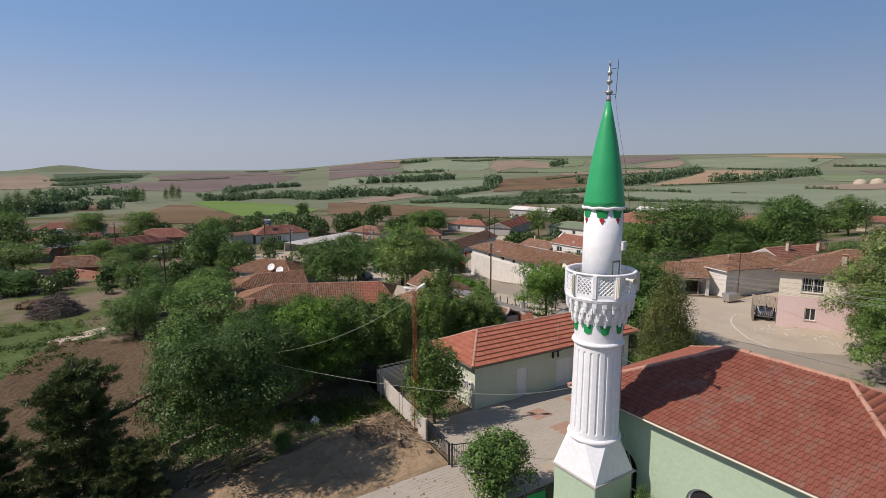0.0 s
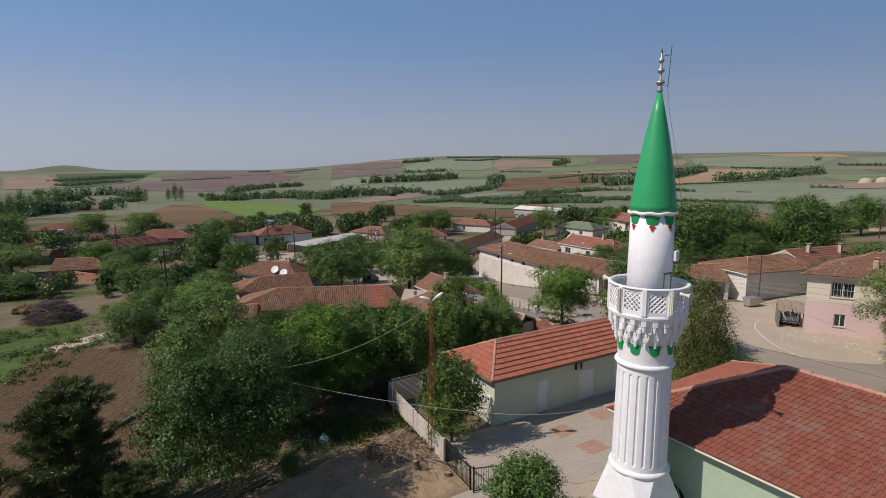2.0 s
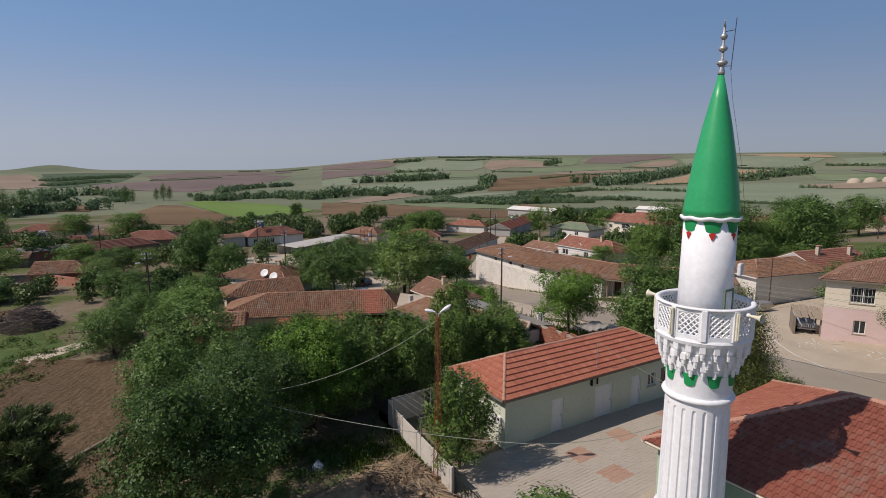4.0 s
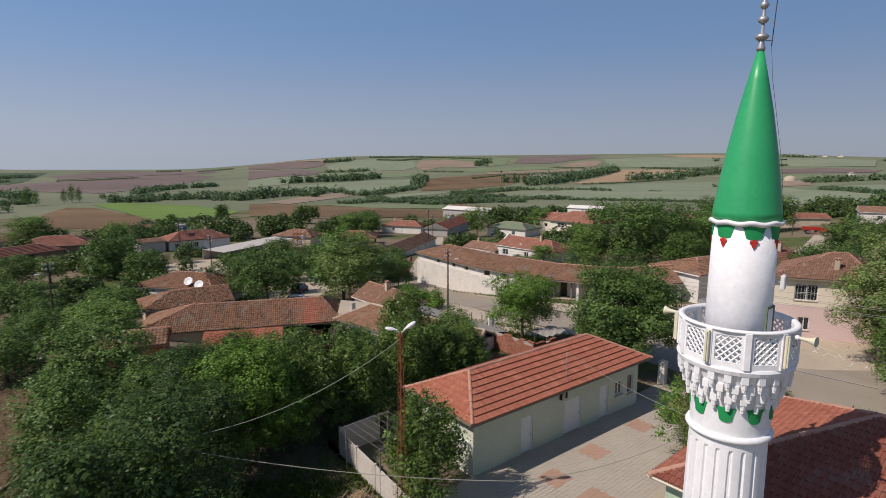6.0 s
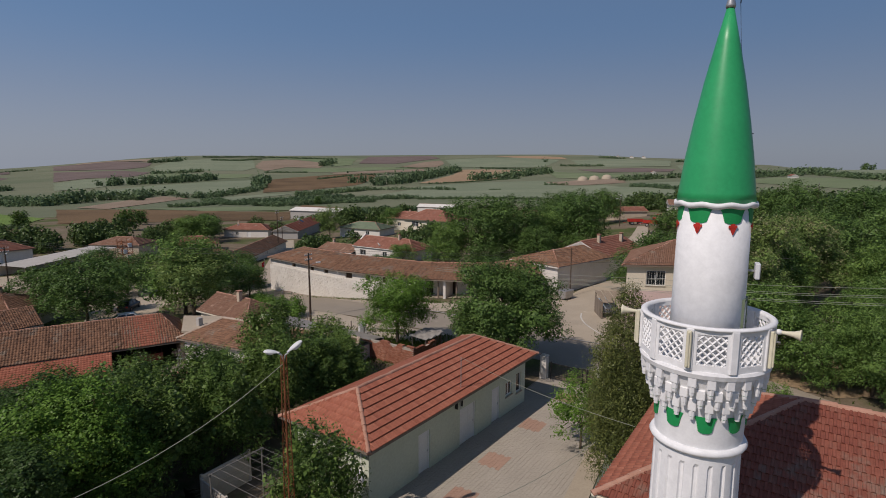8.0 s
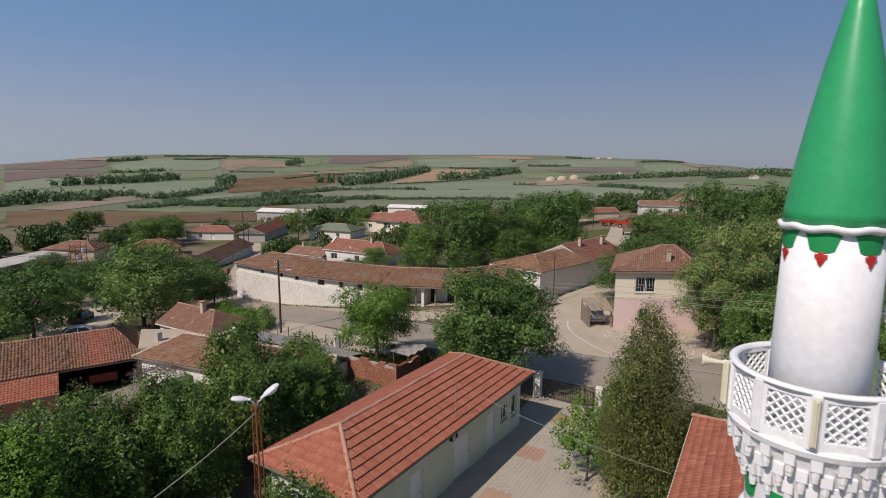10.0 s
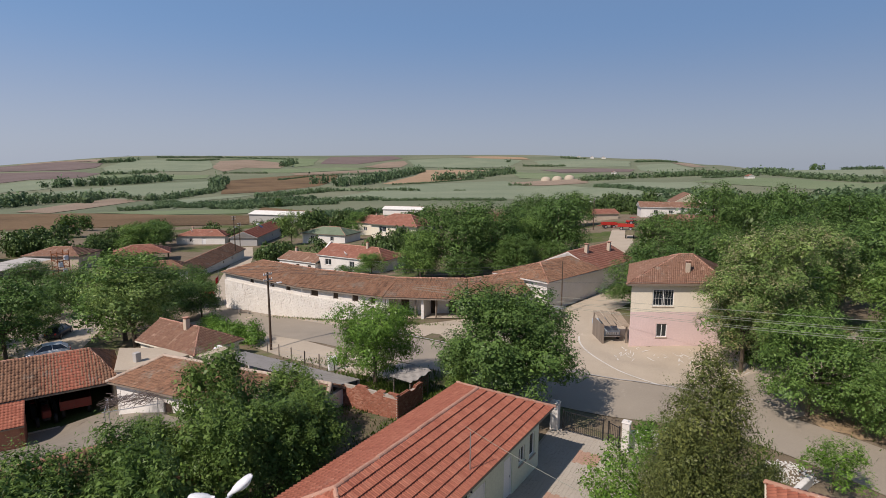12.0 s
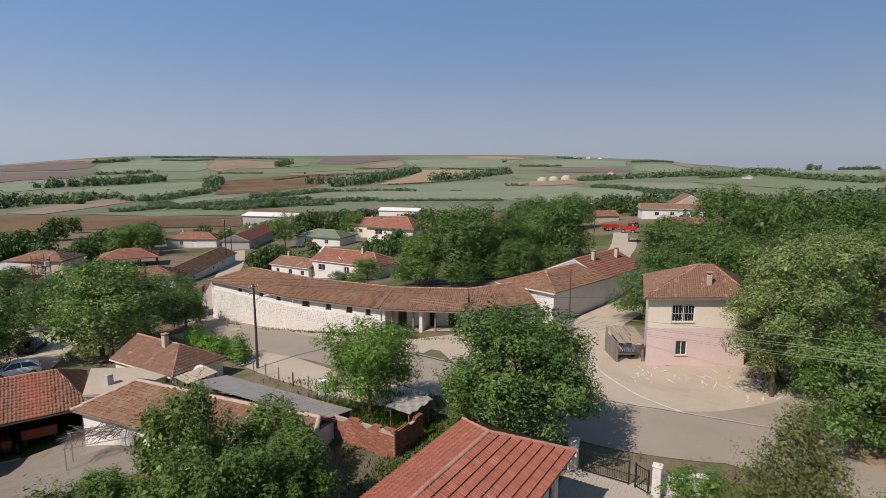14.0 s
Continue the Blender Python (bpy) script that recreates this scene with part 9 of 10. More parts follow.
def cone_kind(label, r, h, seed, material, count=12000, spray=0.11):
    """Columnar juniper of upright sprays."""
    rng = random.Random(seed)
    lobes = []
    for i in range(90):
        z = 1.8 + (h - 2.2) * (i / 90)
        k = (r * (1 - (z / h) ** 3.4) * 0.95 + 0.08) * rng.uniform(0.7, 1.2)
        a = 2.4 * i
        q = (0.5 * k + 0.22) * rng.uniform(0.55, 0.95)
        lobes.append((math.cos(a) * k * 0.6, math.sin(a) * k * 0.6, z, q * 0.8, q * 0.8, q * 1.15))
    ob = thing("juniper", pose(0, 0, -500), label, "tree")
    part("trunk", Geo().path([(0, 0, -0.3), (0, 0, h * 0.8)], 0.12, 0.03, 6), BARK, ob)
    part("crown", leaf_cloud("crown", lobes, count, spray, material, seed, 0.7, 0.6, 6, 2.4, 0.3, 0.5, clumps=0.22 * r), material, ob)
    core = [(a, b, c, d * 0.75, e * 0.75, f * 0.75) for a, b, c, d, e, f in lobes]
    part("inner_foliage", leaf_cloud("inner_foliage", core, count // 5, spray * 1.6, material, seed + 7, 0.4, aspect=0.5), material, ob)
    return ob


KINDS["pine"] = pine_kind("dark pine with open whorled branches", 3.3, 7.6, 31, LEAF_PINE, 84000)
KINDS["juniper"] = cone_kind("tall olive-brown juniper with a pointed crown", 2.1, 9.0, 32, LEAF_JUNIPER, 84000, 0.075)
KINDS["far_pine"] = cone_kind("far dark cypress at a field edge", 2.0, 11.0, 33, LEAF_DARK, 1800, 0.4)

# kind, x, y, scale across, scale up, turn
TREES = [
    ("dark", 5.8, 29.2, 1.0, 1.0, 0), ("dark", 9.9, 35.6, 0.8, 0.76, 80), ("dark", 12.5, 40.2, 0.85, 0.8, 150), ("mulberry", 13.6, 37.2, 0.98, 0.96, 30), ("shrub", 9.07, 30.6, 0.35, 0.3, 10),
    ("fruit", 16.4, 37.7, 1.2, 1.16, 60), ("mid_dark", 15.2, 41.0, 0.62, 0.72, 200), ("fruit", 20.0, 37.2, 1.1, 1.14, 10), ("fruit", 18.4, 40.8, 1.1, 1.12, 140), ("fruit", 21.4, 40.4, 1.0, 1.08, 120), ("fruit", 24.6, 43.6, 0.9, 0.75, 170), ("fruit", 27.3, 42.0, 1.12, 1.3, 250), ("fruit", 24.4, 38.4, 1.1, 1.12, 15), ("fruit", 27.6, 38.3, 1.1, 0.95, 200), ("fruit", 30.0, 38.6, 1.05, 0.84, 300), ("fruit", 31.8, 41.6, 1.15, 0.86, 20),
    ("fruit", 18.3, 28.6, 1.0, 1.04, 70), ("shrub", 16.7, 20.2, 1.12, 0.95, 0), ("walnut", 11.3, 45.3, 0.9, 0.62, 210), ("fruit", 7.4, 38.6, 1.5, 0.8, 40), ("fruit", 7.2, 51.0, 1.1, 0.9, 140), ("mid_dark", 6.0, 44.0, 0.7, 0.66, 310),
    ("pine", -0.6, 31.8, 1.22, 1.02, 0), ("pine", 1.4, 29.4, 0.7, 0.5, 100), ("pine", -4.6, 32.4, 0.9, 0.9, 200), ("pine", -6.5, 28.8, 1.0, 0.8, 300),
    ("mid_dark", 8.6, 51.6, 0.85, 0.76, 0), ("mid", 11.69, 67.49, 0.95, 0.6, 50), ("mid_dark", 4.4, 67.2, 0.72, 0.5, 100), ("mid", 12.3, 75.03, 0.8, 0.5, 170), ("mid_dark", 6.61, 77.89, 0.6, 0.42, 20), ("mid", 14.8, 83.0, 0.8, 0.55, 70), ("mid_dark", 9.0, 88.0, 0.6, 0.4, 150),
    ("mid_dark", 35.9, 87.2, 1.08, 1.0, 0), ("mid_grey", 44.81, 78.58, 1.42, 1.12, 70), ("mid_dark", 34.23, 95.7, 0.8, 0.8, 150), ("mid_dark", 23.93, 127.83, 1.2, 0.95, 220), ("mid", 16.6, 199.9, 1.5, 1.0, 0), ("mid", 3.3, 220.5, 1.4, 0.9, 90),
    ("fruit", 29.2, 40.4, 0.85, 0.74, 100), ("walnut", 41.3, 31.8, 1.3, 1.04, 0), ("lime", 41.4, 42.6, 1.0, 1.0, 0), ("fruit", 44.2, 36.6, 1.0, 0.7, 40), ("fruit", 45.2, 34.0, 0.9, 0.6, 90),
    ("juniper", 29.0, 19.6, 0.98, 1.2, 0), ("juniper", 32.0, 20.5, 0.98, 0.74, 90), ("juniper", 30.6, 17.7, 0.85, 0.7, 200), ("young", 32.6, 22.8, 1.0, 0.85, 150), ("young", 38.6, 22.2, 0.9, 0.66, 280), ("young", 41.6, 14.4, 0.8, 0.55, 60),
    ("acacia", 57.9, 19.0, 0.85, 0.8, 0), ("acacia", 61.2, 18.0, 1.0, 1.06, 40), ("acacia_green", 51.2, 14.9, 0.92, 0.86, 100), ("acacia", 66.5, 17.5, 1.0, 0.95, 190), ("acacia_green", 68.6, 15.6, 1.0, 1.05, 260), ("acacia", 74.5, 13.5, 1.1, 1.0, 320), ("acacia_green", 50.4, 8.6, 0.7, 0.75, 130), ("acacia_green", 49.6, 11.4, 0.62, 0.6, 30), ("acacia_green", 47.4, 6.6, 0.8, 0.7, 220), ("acacia_green", 55.5, 9.2, 0.85, 0.8, 300), ("acacia_green", 60.0, 7.0, 0.9, 0.85, 20), ("acacia_green", 53.0, 4.0, 1.0, 0.9, 170), ("acacia_green", 66.0, 4.0, 1.0, 0.9, 70), ("acacia_green", 72.0, 6.2, 1.0, 1.0, 140),
    ("mid_dark", 74.4, 30.6, 0.75, 0.66, 0), ("mid_dark", 80.0, 29.0, 0.9, 0.8, 110), ("mid_dark", 116.7, 25.4, 1.2, 1.5, 0), ("mid_dark", 115.5, 15.3, 1.3, 1.46, 60), ("mid_dark", 125.6, 4.6, 1.4, 1.3, 120), ("mid_dark", 112.7, 33.4, 1.2, 0.95, 200), ("mid_dark", 100.0, 27.0, 1.1, 0.95, 260), ("mid_dark", 100.0, 14.0, 1.2, 1.1, 300), ("mid_dark", 90.0, 22.0, 1.0, 0.9, 20), ("mid_dark", 86.0, 10.0, 1.2, 1.1, 80), ("mid_dark", 105.0, 2.0, 1.3, 1.1, 150), ("mid_dark", 135.0, 20.0, 1.4, 1.2, 220), ("mid_dark", 140.0, 2.0, 1.4, 1.2, 290), ("mid_dark", 95.0, -4.0, 1.3, 1.2, 10),
    ("mid_dark", 92.0, 63.5, 1.55, 1.4, 0), ("mid_dark", 100.5, 60.0, 1.4, 1.35, 130), ("mid", 86.0, 66.5, 0.9, 1.0, 60), ("mid_dark", 114.6, 52.6, 1.5, 1.42, 60), ("mid_dark", 124.0, 58.0, 1.3, 1.25, 240), ("mid", 108.0, 57.0, 1.0, 1.0, 310), ("mid", 94.1, 82.5, 0.75, 0.45, 190), ("mid_dark", 97.0, 54.0, 0.8, 0.75, 20), ("mid_dark", 89.0, 60.0, 0.8, 0.5, 40), ("mid_dark", 95.0, 57.4, 0.8, 0.5, 140), ("mid_dark", 101.5, 54.6, 0.8, 0.5, 240), ("mid_dark", 107.5, 51.6, 0.8, 0.5, 330), ("mid_dark", 89.5, 69.0, 0.8, 0.5, 30), ("mid", 86.6, 79.0, 0.5, 0.3, 80), ("mid_dark", 88.2, 84.0, 0.5, 0.3, 120),
    ("fruit", 18.5, 13.0, 0.32, 0.66, 30),
    ("mid", 2.7, 135.1, 0.98, 0.63, 0), ("mid_dark", 8.5, 125.0, 0.82, 0.64, 47), ("mid_grey", 13.9, 129.3, 0.83, 0.61, 94), ("mid_grey", 5.0, 110.6, 0.80, 0.66, 141), ("mid_dark", 7.4, 94.7, 0.83, 0.55, 188), ("mid_grey", 3.6, 78.0, 0.65, 0.37, 235), ("mid_dark", 8.1, 76.0, 0.63, 0.47, 282), ("mid", 26.4, 138.9, 0.85, 1.14, 329), ("mid", 21.7, 131.8, 0.69, 0.48, 16), ("mid_dark", 26.2, 114.1, 0.85, 0.76, 63), ("mid", -16.3, 194.6, 1.50, 1.08, 110), ("mid_grey", -10.8, 131.3, 1.62, 0.78, 157), ("mid_dark", -9.5, 107.4, 1.01, 0.42, 204), ("mid_dark", 11.6, 81.9, 0.59, 0.34, 251),
    ("mid", 45.85, 82.19, 1.36, 1.2, 20), ("mid", 51.12, 83.6, 1.0, 0.9, 300), ("mid_dark", 41.45, 92.79, 0.65, 0.55, 0), ("mid_dark", 60.52, 91.13, 0.8, 0.72, 0), ("mid_dark", 57.18, 83.49, 0.7, 0.6, 90), ("mid_dark", 104.2, 168.2, 1.5, 0.95, 0), ("mid_dark", 112.0, 176.0, 1.3, 0.9, 100), ("mid_dark", 57.75, 130.7, 0.9, 0.6, 70), ("mid_grey", 130.6, 139.5, 1.05, 1.3, 0), ("mid", 158.8, 136.8, 1.0, 0.9, 40),
    ("mid", 100.4, 166.7, 1.4, 0.9, 200), ("mid_dark", 52.87, 107.13, 0.9, 0.7, 40), ("mid_dark", 48.87, 102.84, 0.8, 0.6, 130),
    ("mid_dark", 159.8, 74.8, 1.5, 1.4, 0), ("mid_dark", 187.2, 70.0, 1.5, 1.3, 90), ("mid_dark", 146.0, 70.0, 1.2, 1.1, 180), ("mid_dark", 150.0, 88.0, 1.2, 1.0, 270),
]
for kind, x, y, s, sz, turn in TREES:
    copy_thing(KINDS[kind], pose(x, y, ground(x, y), 0, 0, turn) @ Matrix.Diagonal((s, s, sz, 1)))


# ---- woods, hedges, weeds ----
def cluster(seed, count, leaf):
    """A rough little crown of unit radius and height, as arrays."""
    rng = random.Random(seed)
    lobes = [(0, 0, 0.5, 0.7, 0.7, 0.45)] + [(rng.uniform(-0.5, 0.5), rng.uniform(-0.5, 0.5), rng.uniform(0.25, 0.8), 0.42, 0.42, 0.3) for _ in range(7)]
    me = leaf_cloud("tmp", lobes, count, leaf, LEAF_HAZED, seed, 0.7, 0.5, 4, 0.8, 0.7)
    v = np.zeros(len(me.vertices) * 3, np.float32)
    me.vertices.foreach_get("co", v)
    bpy.data.meshes.remove(me)
    return v.reshape(-1, 3)


CLUSTERS = [cluster(80 + i, 84, 0.36) for i in range(5)]
FAR_CLUSTERS = [cluster(90 + i, 40, 0.48) for i in range(5)]


def wood(name, label, spots, material, category="wood"):
    """Many tree crowns as one mesh; spots: x, y, radius, height."""
    rng = np.random.RandomState(len(spots))
    V = []
    for i, (x, y, r, h) in enumerate(spots):
        c = (CLUSTERS if math.hypot(x, y) < 700 else FAR_CLUSTERS)[i % 5]
        a = rng.uniform(0, 6.28)
        ca, sa = math.cos(a), math.sin(a)
        p = np.stack([(c[:, 0] * ca - c[:, 1] * sa) * r + x, (c[:, 0] * sa + c[:, 1] * ca) * r + y, c[:, 2] * h + ground(x, y) - 0.1 * h], 1)
        V.append(p)
    v = np.concatenate(V)
    me = np_mesh(name, v, np.arange(len(v)).reshape(-1, 4), material)
    tagged(new(name, me), label, category, kind="stuff")


def belt(pts, width, gap, r, h, seed):
    """Tree spots along a line."""
    rng = random.Random(seed)
    out = []
    for a, b in zip(pts, pts[1:]):
        n = max(1, int(math.dist(a, b) / gap))
        for i in range(n):
            t = (i + rng.random()) / n
            x, y = a[0] + (b[0] - a[0]) * t, a[1] + (b[1] - a[1]) * t
            d = math.dist(a, b)
            s = rng.uniform(-0.5, 0.5) * width
            x, y = x - (b[1] - a[1]) / d * s, y + (b[0] - a[0]) / d * s
            k = rng.uniform(0.55, 1.25)
            out.append((x, y, r * k, h * k))
    return out


# a line on the ground, its width, the height of its trees
VALLEY_BELTS = [
    ([(-33, 365), (-19, 415), (20, 430)], 30, 9.0),
    ([(212, 212), (255, 222), (300, 195)], 16, 3.4),
    ([(60, 268), (96, 275)], 8, 2.6),
    ([(250, 90), (290, 60), (330, 30)], 30, 6.5),
    ([(180, 20), (260, -10), (330, -40)], 50, 7.5),
    ([(206, 518), (233, 541), (280, 591), (276, 534)], 20, 12.7),
    ([(305, 591), (361, 647), (387, 648)], 16, 10.2),
    ([(339, 564), (348, 535), (415, 589), (487, 639), (569, 716)], 14, 8.0),
    ([(265, 380), (310, 393), (355, 397), (416, 405)], 30, 4.3),
    ([(263, 335), (313, 334), (349, 309)], 30, 4.2),
    ([(435, 485), (527, 515), (592, 523)], 26, 6.0),
    ([(330, 327), (381, 336), (404, 305)], 16, 4.6),
    ([(395, 298), (412, 263), (435, 201)], 10, 2.9),
    ([(581, 515), (601, 484), (623, 444), (616, 398)], 8, 5.4),
    ([(641, 362), (645, 347)], 5, 2.2),
    ([(720, 5), (638, -25), (531, -59)], 18, 6.1),
    ([(613, 173), (498, 115), (393, 52)], 10, 3.7),
    ([(273, 686), (311, 704), (362, 699), (397, 704)], 8, 2.8),
    ([(686, 75), (704, 48), (706, 24)], 14, 4.2),
    ([(452, 93), (416, 69)], 8, 2.6),
    ([(226, 384), (281, 409), (317, 477)], 16, 3.5),
    ([(6, 772), (38, 787), (52, 673)], 16, 10.9),
    ([(23, 526), (44, 565)], 14, 5.3),
    ([(105, 635), (116, 627)], 10, 7.0),
    ([(101, 525), (147, 562), (192, 560), (184, 490)], 34, 8.1),
    ([(-36, 401), (-27, 421), (-17, 443)], 18, 6.2),
    ([(-18, 572), (-7, 692), (0, 611)], 14, 12.2),
]
HILL_BELTS = [
    ([(462, 995), (515, 992), (570, 955), (680, 1002)], 34, 17.6),
    ([(757, 1366), (809, 1329), (889, 1357)], 22, 11.4),
    ([(554, 713), (676, 842)], 16, 18.9),
    ([(724, 683), (780, 685)], 16, 17.0),
    ([(680, 581), (764, 600), (954, 674), (1289, 814)], 26, 19.1),
    ([(902, 546), (1001, 529), (1165, 543), (1303, 556)], 26, 17.6),
    ([(799, 353), (825, 326)], 8, 5.3),
    ([(1494, 861), (1491, 782), (1488, 646)], 10, 6.1),
    ([(966, 1201), (1023, 1102)], 10, 5.5),
    ([(804, 838), (956, 890), (1165, 837)], 8, 4.7),
    ([(869, 256), (789, 188), (840, 145), (761, 75), (737, 5)], 30, 8.8),
    ([(917, -74), (878, -109)], 20, 5.4),
    ([(916, -41), (903, -50)], 12, 9.9),
    ([(1055, 1906), (1117, 1859), (1183, 1914)], 30, 15.9),
    ([(1244, 1834), (1297, 1753), (1422, 1785)], 24, 8.0),
    ([(1326, 2004), (1503, 1925), (1610, 1574)], 20, 8.6),
    ([(1315, 1349), (1463, 1432)], 24, 21.3),
    ([(2254, 736), (2226, 636)], 24, 11.3),
    ([(2008, 400), (2243, 305)], 26, 7.8),
    ([(1713, 692), (1724, 621), (1714, 553)], 20, 8.8),
    ([(1877, 822), (1883, 807)], 10, 14.8),
    ([(627, 1183), (687, 1129), (696, 1016)], 12, 4.7),
    ([(1374, 1090), (1419, 996)], 8, 4.2),
    ([(759, 539), (825, 514), (1013, 498)], 8, 3.0),
    ([(954, 38), (888, -10)], 16, 4.4),
    ([(164, 761), (244, 931), (350, 1020)], 22, 9.1),
    ([(534, 2135), (609, 2114)], 12, 8.0),
    ([(169, 1499), (234, 1516), (359, 1627)], 8, 3.8),
    ([(-43, 855), (-21, 900)], 14, 8.5),
    ([(623, 1989), (769, 2043)], 10, 6.5),
    ([(-33, 1527), (34, 1633), (143, 1763)], 60, 8.0),
    ([(-20, 1287), (18, 1392), (75, 1491)], 40, 6.8),
]
# these belts take the leaf colour with haze mixed in
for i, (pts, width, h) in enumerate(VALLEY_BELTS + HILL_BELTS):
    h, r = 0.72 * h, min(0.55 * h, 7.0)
    wood("wood", "belt of trees between distant fields", belt(pts, width, r * 1.0 * min(1, 2.2 * r / width), r, h, 300 + i), LEAF_HAZED)

# village greenery between the houses
rngv = random.Random(77)
spots = []
for (cx, cy, sx, sy, n, r, h) in ((19.54, 104.71, 16, 10, 18, 2.6, 3.6), (8.18, 94.67, 12, 8, 16, 2.4, 3.0), (27.35, 134.87, 14, 8, 12, 3.0, 4.2), (14, 150, 18, 8, 12, 2.6, 3.2), (34, 150, 12, 8, 8, 2.6, 3.4), (-6.21, 110.44, 8, 8, 12, 2.6, 3.0), (-17.5, 128.93, 10, 18, 24, 3.4, 4.6), (-20, 170, 20, 30, 24, 4.2, 5.0), (30, 200, 26, 10, 14, 3.6, 4.2), (0, 186, 24, 8, 14, 3.4, 4.2), (56, 186, 26, 8, 20, 4, 5.5), (84, 186, 30, 12, 26, 4.5, 6.5), (86, 166, 12, 6, 10, 3.4, 4.5), (108, 118, 14, 8, 12, 3.2, 4.5), (120, 92, 14, 10, 18, 3.6, 5.5), (150, 170, 20, 10, 14, 4, 6), (176, 160, 18, 16, 18, 4.5, 6.5), (180, 118, 14, 16, 18, 4.5, 6.5), (215, 90, 20, 16, 20, 5, 7), (130, 70, 8, 8, 10, 4, 6), (250, 66, 26, 18, 16, 5, 7), (150, 8, 24, 16, 30, 5, 8), (190, 10, 20, 20, 24, 5, 8), (120, 14, 16, 14, 24, 4, 6.5), (105, 18, 10, 8, 14, 3.5, 5.5), (80, -8, 16, 10, 18, 4, 7), (200, -30, 40, 20, 30, 6, 8), (66.03, 109.22, 8, 6, 8, 2.6, 3.4), (48.28, 117.44, 8, 5, 8, 2.8, 4)):
    for _ in range(n):
        k = rngv.uniform(0.55, 1.2)
        spots.append((cx + rngv.gauss(0, 0.5) * sx, cy + rngv.gauss(0, 0.5) * sy, r * k, h * k))
LEAF_VILLAGE = leaf_mat("village_leaves", (0.059, 0.098, 0.032), (0.160, 0.228, 0.080))


def fine_wood(name, label, spots, material):
    """Village trees and shrubs seen from afar, as one mesh of many small leaves."""
    V = []
    rng = np.random.RandomState(5)
    sets = [cluster(120 + i, 620, 0.15) for i in range(4)]
    for i, (x, y, r, h) in enumerate(spots):
        c = sets[i % 4]
        a = rng.uniform(0, 6.28)
        ca, sa = math.cos(a), math.sin(a)
        V.append(np.stack([(c[:, 0] * ca - c[:, 1] * sa) * r + x, (c[:, 0] * sa + c[:, 1] * ca) * r + y, c[:, 2] * h + ground(x, y) - 0.08 * h], 1))
    v = np.concatenate(V)
    tagged(new(name, np_mesh(name, v, np.arange(len(v)).reshape(-1, 4), material)), label, "shrubs", kind="stuff")


fine_wood("greenery", "green trees and shrubs among the village houses", spots, LEAF_VILLAGE)

# far cypresses
for x, y, s in ((-30, 372, 1.0), (-26, 380, 1.15), (-22, 386, 0.95), (-18, 392, 1.1), (-34, 366, 0.9), (40, 505, 1.1), (46, 515, 0.9), (74, 560, 1.2), (80, 566, 1.0), (68, 556, 0.9), (-12, 400, 0.8)):
    copy_thing(KINDS["far_pine"], pose(x, y, ground(x, y)) @ Matrix.Diagonal((1.3 * s, 1.3 * s, 1.25 * s, 1)))
for x, y, s in ((52.5, 203, 0.7), (59.5, 206, 0.55), (96, 276, 0.8), (70, 262, 0.5), (130, 250, 0.7), (112, 226, 0.9), (300, 320, 0.7), (1230, -60, 1.5)):
    copy_thing(KINDS["far"], at(x, y, 40 * s, 0, s))


def tufts(name, label, spots, n, blade, material, seed):
    """Grass and weeds as crossed blades; spots: x, y, rx, ry."""
    rng = np.random.RandomState(seed)
    V = []
    for x, y, rx, ry in spots:
        c = np.stack([x + rng.normal(0, 0.5, n) * rx, y + rng.normal(0, 0.5, n) * ry], 1)
        z = np.array([ground(a, b) for a, b in c])
        a = rng.uniform(0, 6.28, n)
        hgt = blade * rng.uniform(0.5, 1.4, n)
        w = 0.03 + 0.03 * rng.uniform(0, 1, n)
        lean = rng.normal(0, 0.3, (n, 2)) * hgt[:, None]
        d = np.stack([np.cos(a), np.sin(a)], 1) * w[:, None]
        p0 = np.column_stack([c - d, z])
        p1 = np.column_stack([c + d, z])
        p2 = np.column_stack([c + d * 0.4 + lean, z + hgt])
        p3 = np.column_stack([c - d * 0.4 + lean, z + hgt])
        V.append(np.stack([p0, p1, p2, p3], 1).reshape(-1, 3))
    v = np.concatenate(V)
    tagged(new(name, np_mesh(name, v, np.arange(len(v)).reshape(-1, 4), material)), label, "grass", kind="stuff")


tufts("grass", "rough green grass and weeds in the gardens", [(38.5, 44.0, 4, 5), (36.5, 36.5, 6, 2), (41, 40, 3, 3), (41.0, 46.5, 2, 6), (2, 36, 6, 3), (9.5, 35.2, 5, 1), (24, 46, 8, 3), (14.5, 33, 2, 2)], 2600, 0.2, GRASS, 8)
ivy_lobes = []
for i in range(170):
    x = rngv.uniform(0, 15.5)
    y = 37.3 - 0.19 * x + rngv.uniform(-4.6, 0.4)
    if y > 31.2 + 0.08 * x:
        q = rngv.uniform(0.25, 0.6)
        ivy_lobes.append((x, y, ground(x, y) + 0.1, q, q, q * rngv.uniform(0.35, 0.9)))
tagged(new("undergrowth", leaf_cloud("undergrowth", ivy_lobes, 16000, 0.12, LEAF_GARDEN, 14)), "low ivy and weeds under the garden trees", "weeds", kind="stuff")
weed_lobes = []
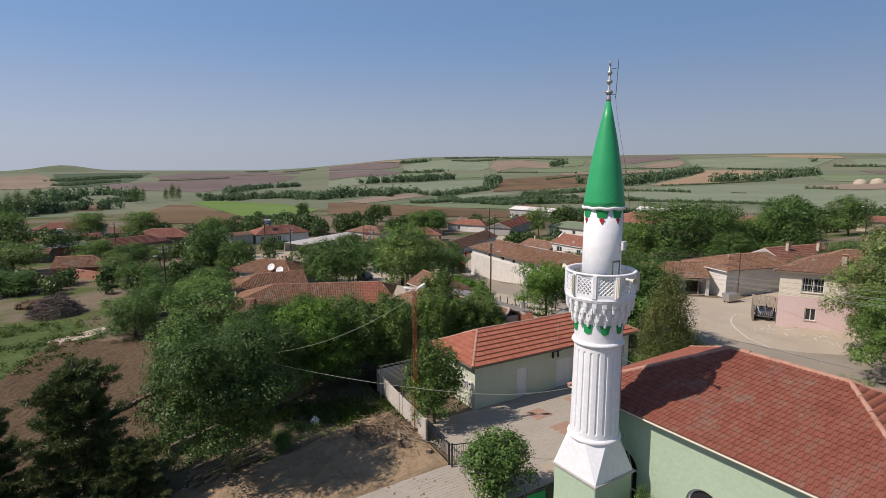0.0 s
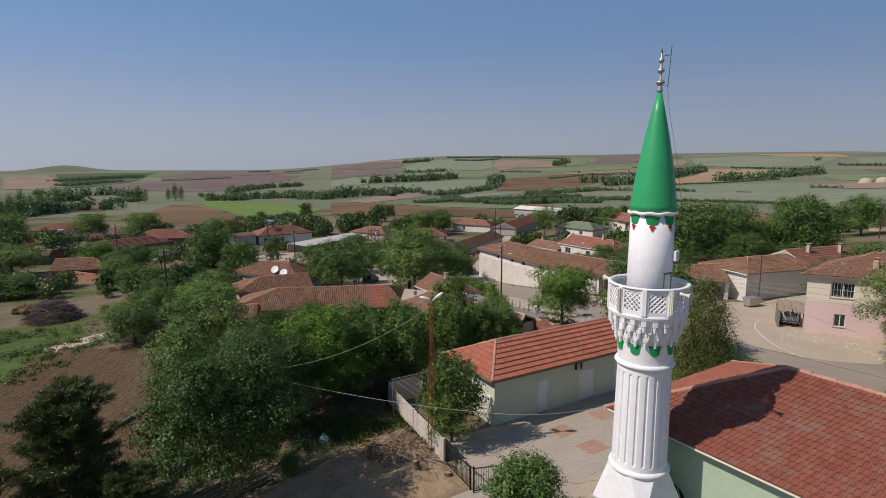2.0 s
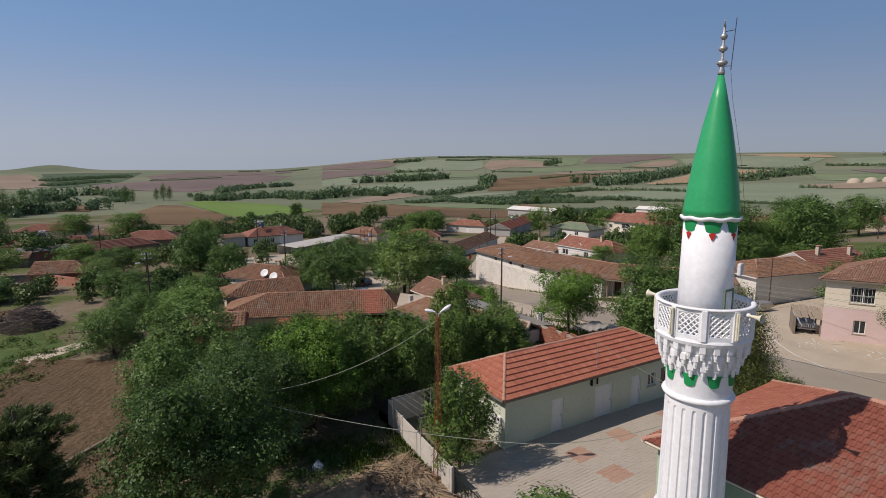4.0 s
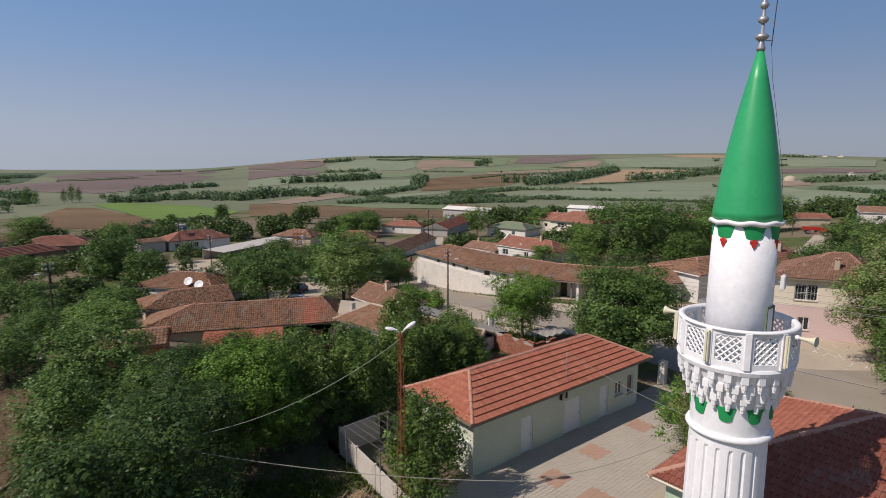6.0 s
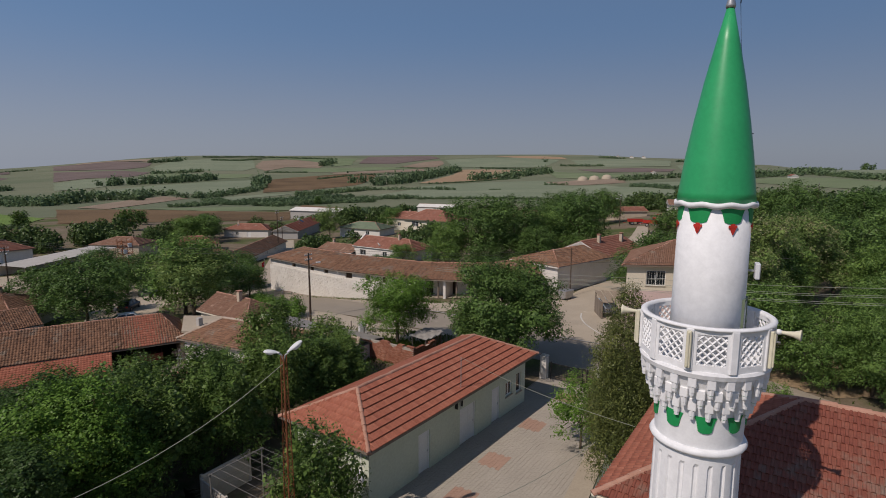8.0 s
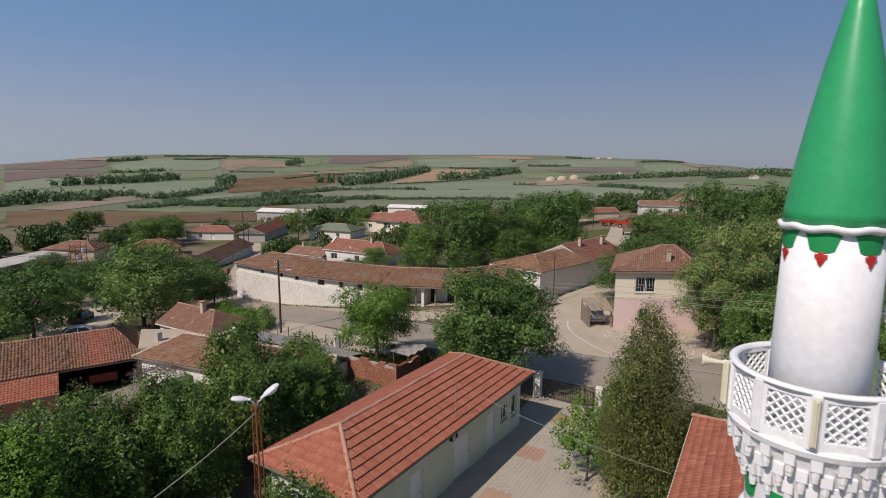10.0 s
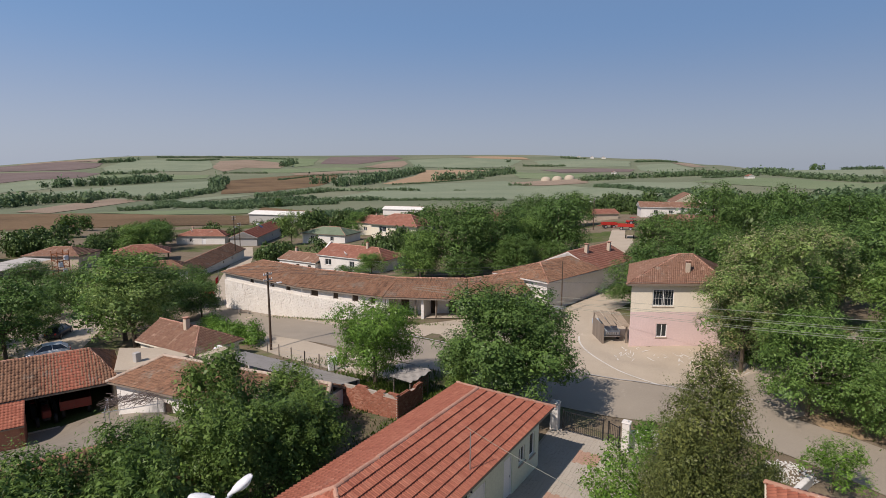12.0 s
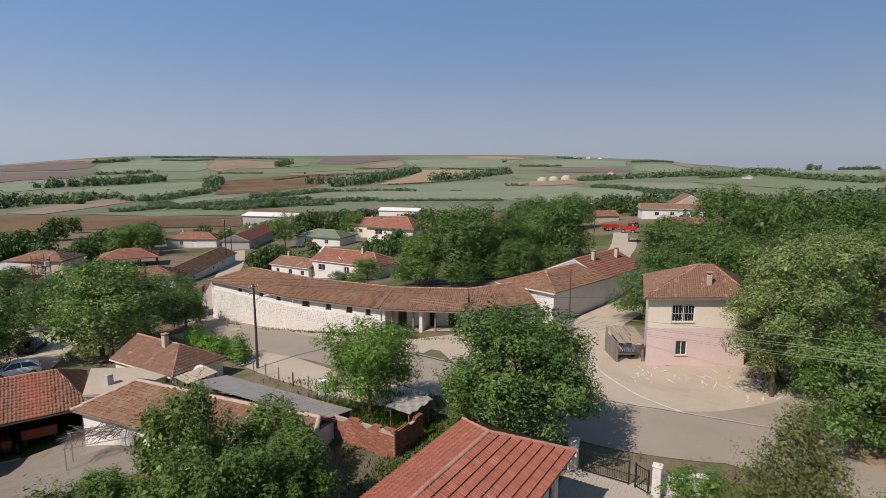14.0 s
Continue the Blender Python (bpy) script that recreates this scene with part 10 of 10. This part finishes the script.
for i in range(420):
    x, y = rngv.uniform(-22, 1), rngv.uniform(56, 84)
    if y < 84 - 0.35 * (x + 10) and y > 60 + 0.9 * (x + 5) and noise.noise((x * 0.22, y * 0.22, 1)) > -0.15:
        q = rngv.uniform(0.35, 0.9)
        weed_lobes.append((x, y, ground(x, y) + 0.1, q, q, q * rngv.uniform(0.25, 0.6)))
tagged(new("weeds", leaf_cloud("weeds", weed_lobes, 20000, 0.2, GRASS, 12)), "clumps of green weeds beside the ploughed field", "weeds", kind="stuff")
tufts("grass", "dry weeds along walls and road edges", [(40, 17.5, 6, 0.8), (45, 46, 1.2, 8), (60.6, 60, 0.6, 14), (62, 18, 3, 2), (54, 11, 5, 2), (17.2, 31, 0.5, 5)], 900, 0.22, GRASS, 9)
vine_lobes = []
for i in range(34):
    f = i / 33
    x, y = 48.6 + 3.6 * f + rngv.uniform(-0.9, 0.9), 63.4 + 12.4 * f + rngv.uniform(-0.6, 0.6)
    vine_lobes.append((x, y, ground(x, y) + rngv.uniform(0.7, 1.9), 0.9, 0.9, 0.7))
tagged(new("vine", leaf_cloud("vine", vine_lobes, 9000, 0.24, LEAF_LIME, 10)), "leafy vine over a trellis beside the road", "vine", kind="stuff")


def far_farm():
    """Pale domes and small far houses on the slope."""
    for x, y in ((958, 350), (966, 332), (972, 312)):
        single("polytunnel", Geo().lathe([(9, 0), (8.4, 3.6), (6.4, 6.2), (3.4, 7.6), (0.2, 8)], 20, close=False), CONCRETE, at(x, y, 0, -0.3), "pale domed shed on the far slope", "shed", "far domes", smooth=True)
    for x, y, s in ((1095, 264, 1.0), (2330, 690, 1.6), (2350, 640, 1.5), (2300, 720, 1.4), (2380, 600, 1.6), (640, 30, 0.7)):
        house("house", "small far white house with a red roof", x, y, 14 * s, 9 * s, 3.5 * s, 20, 2.2 * s, (False, False), 0.4, WHITEWASH, TILE_RED, 4.0, 0.0)


far_farm()
for k in KINDS.values():
    for o in (*k.children_recursive, k):
        bpy.data.objects.remove(o)
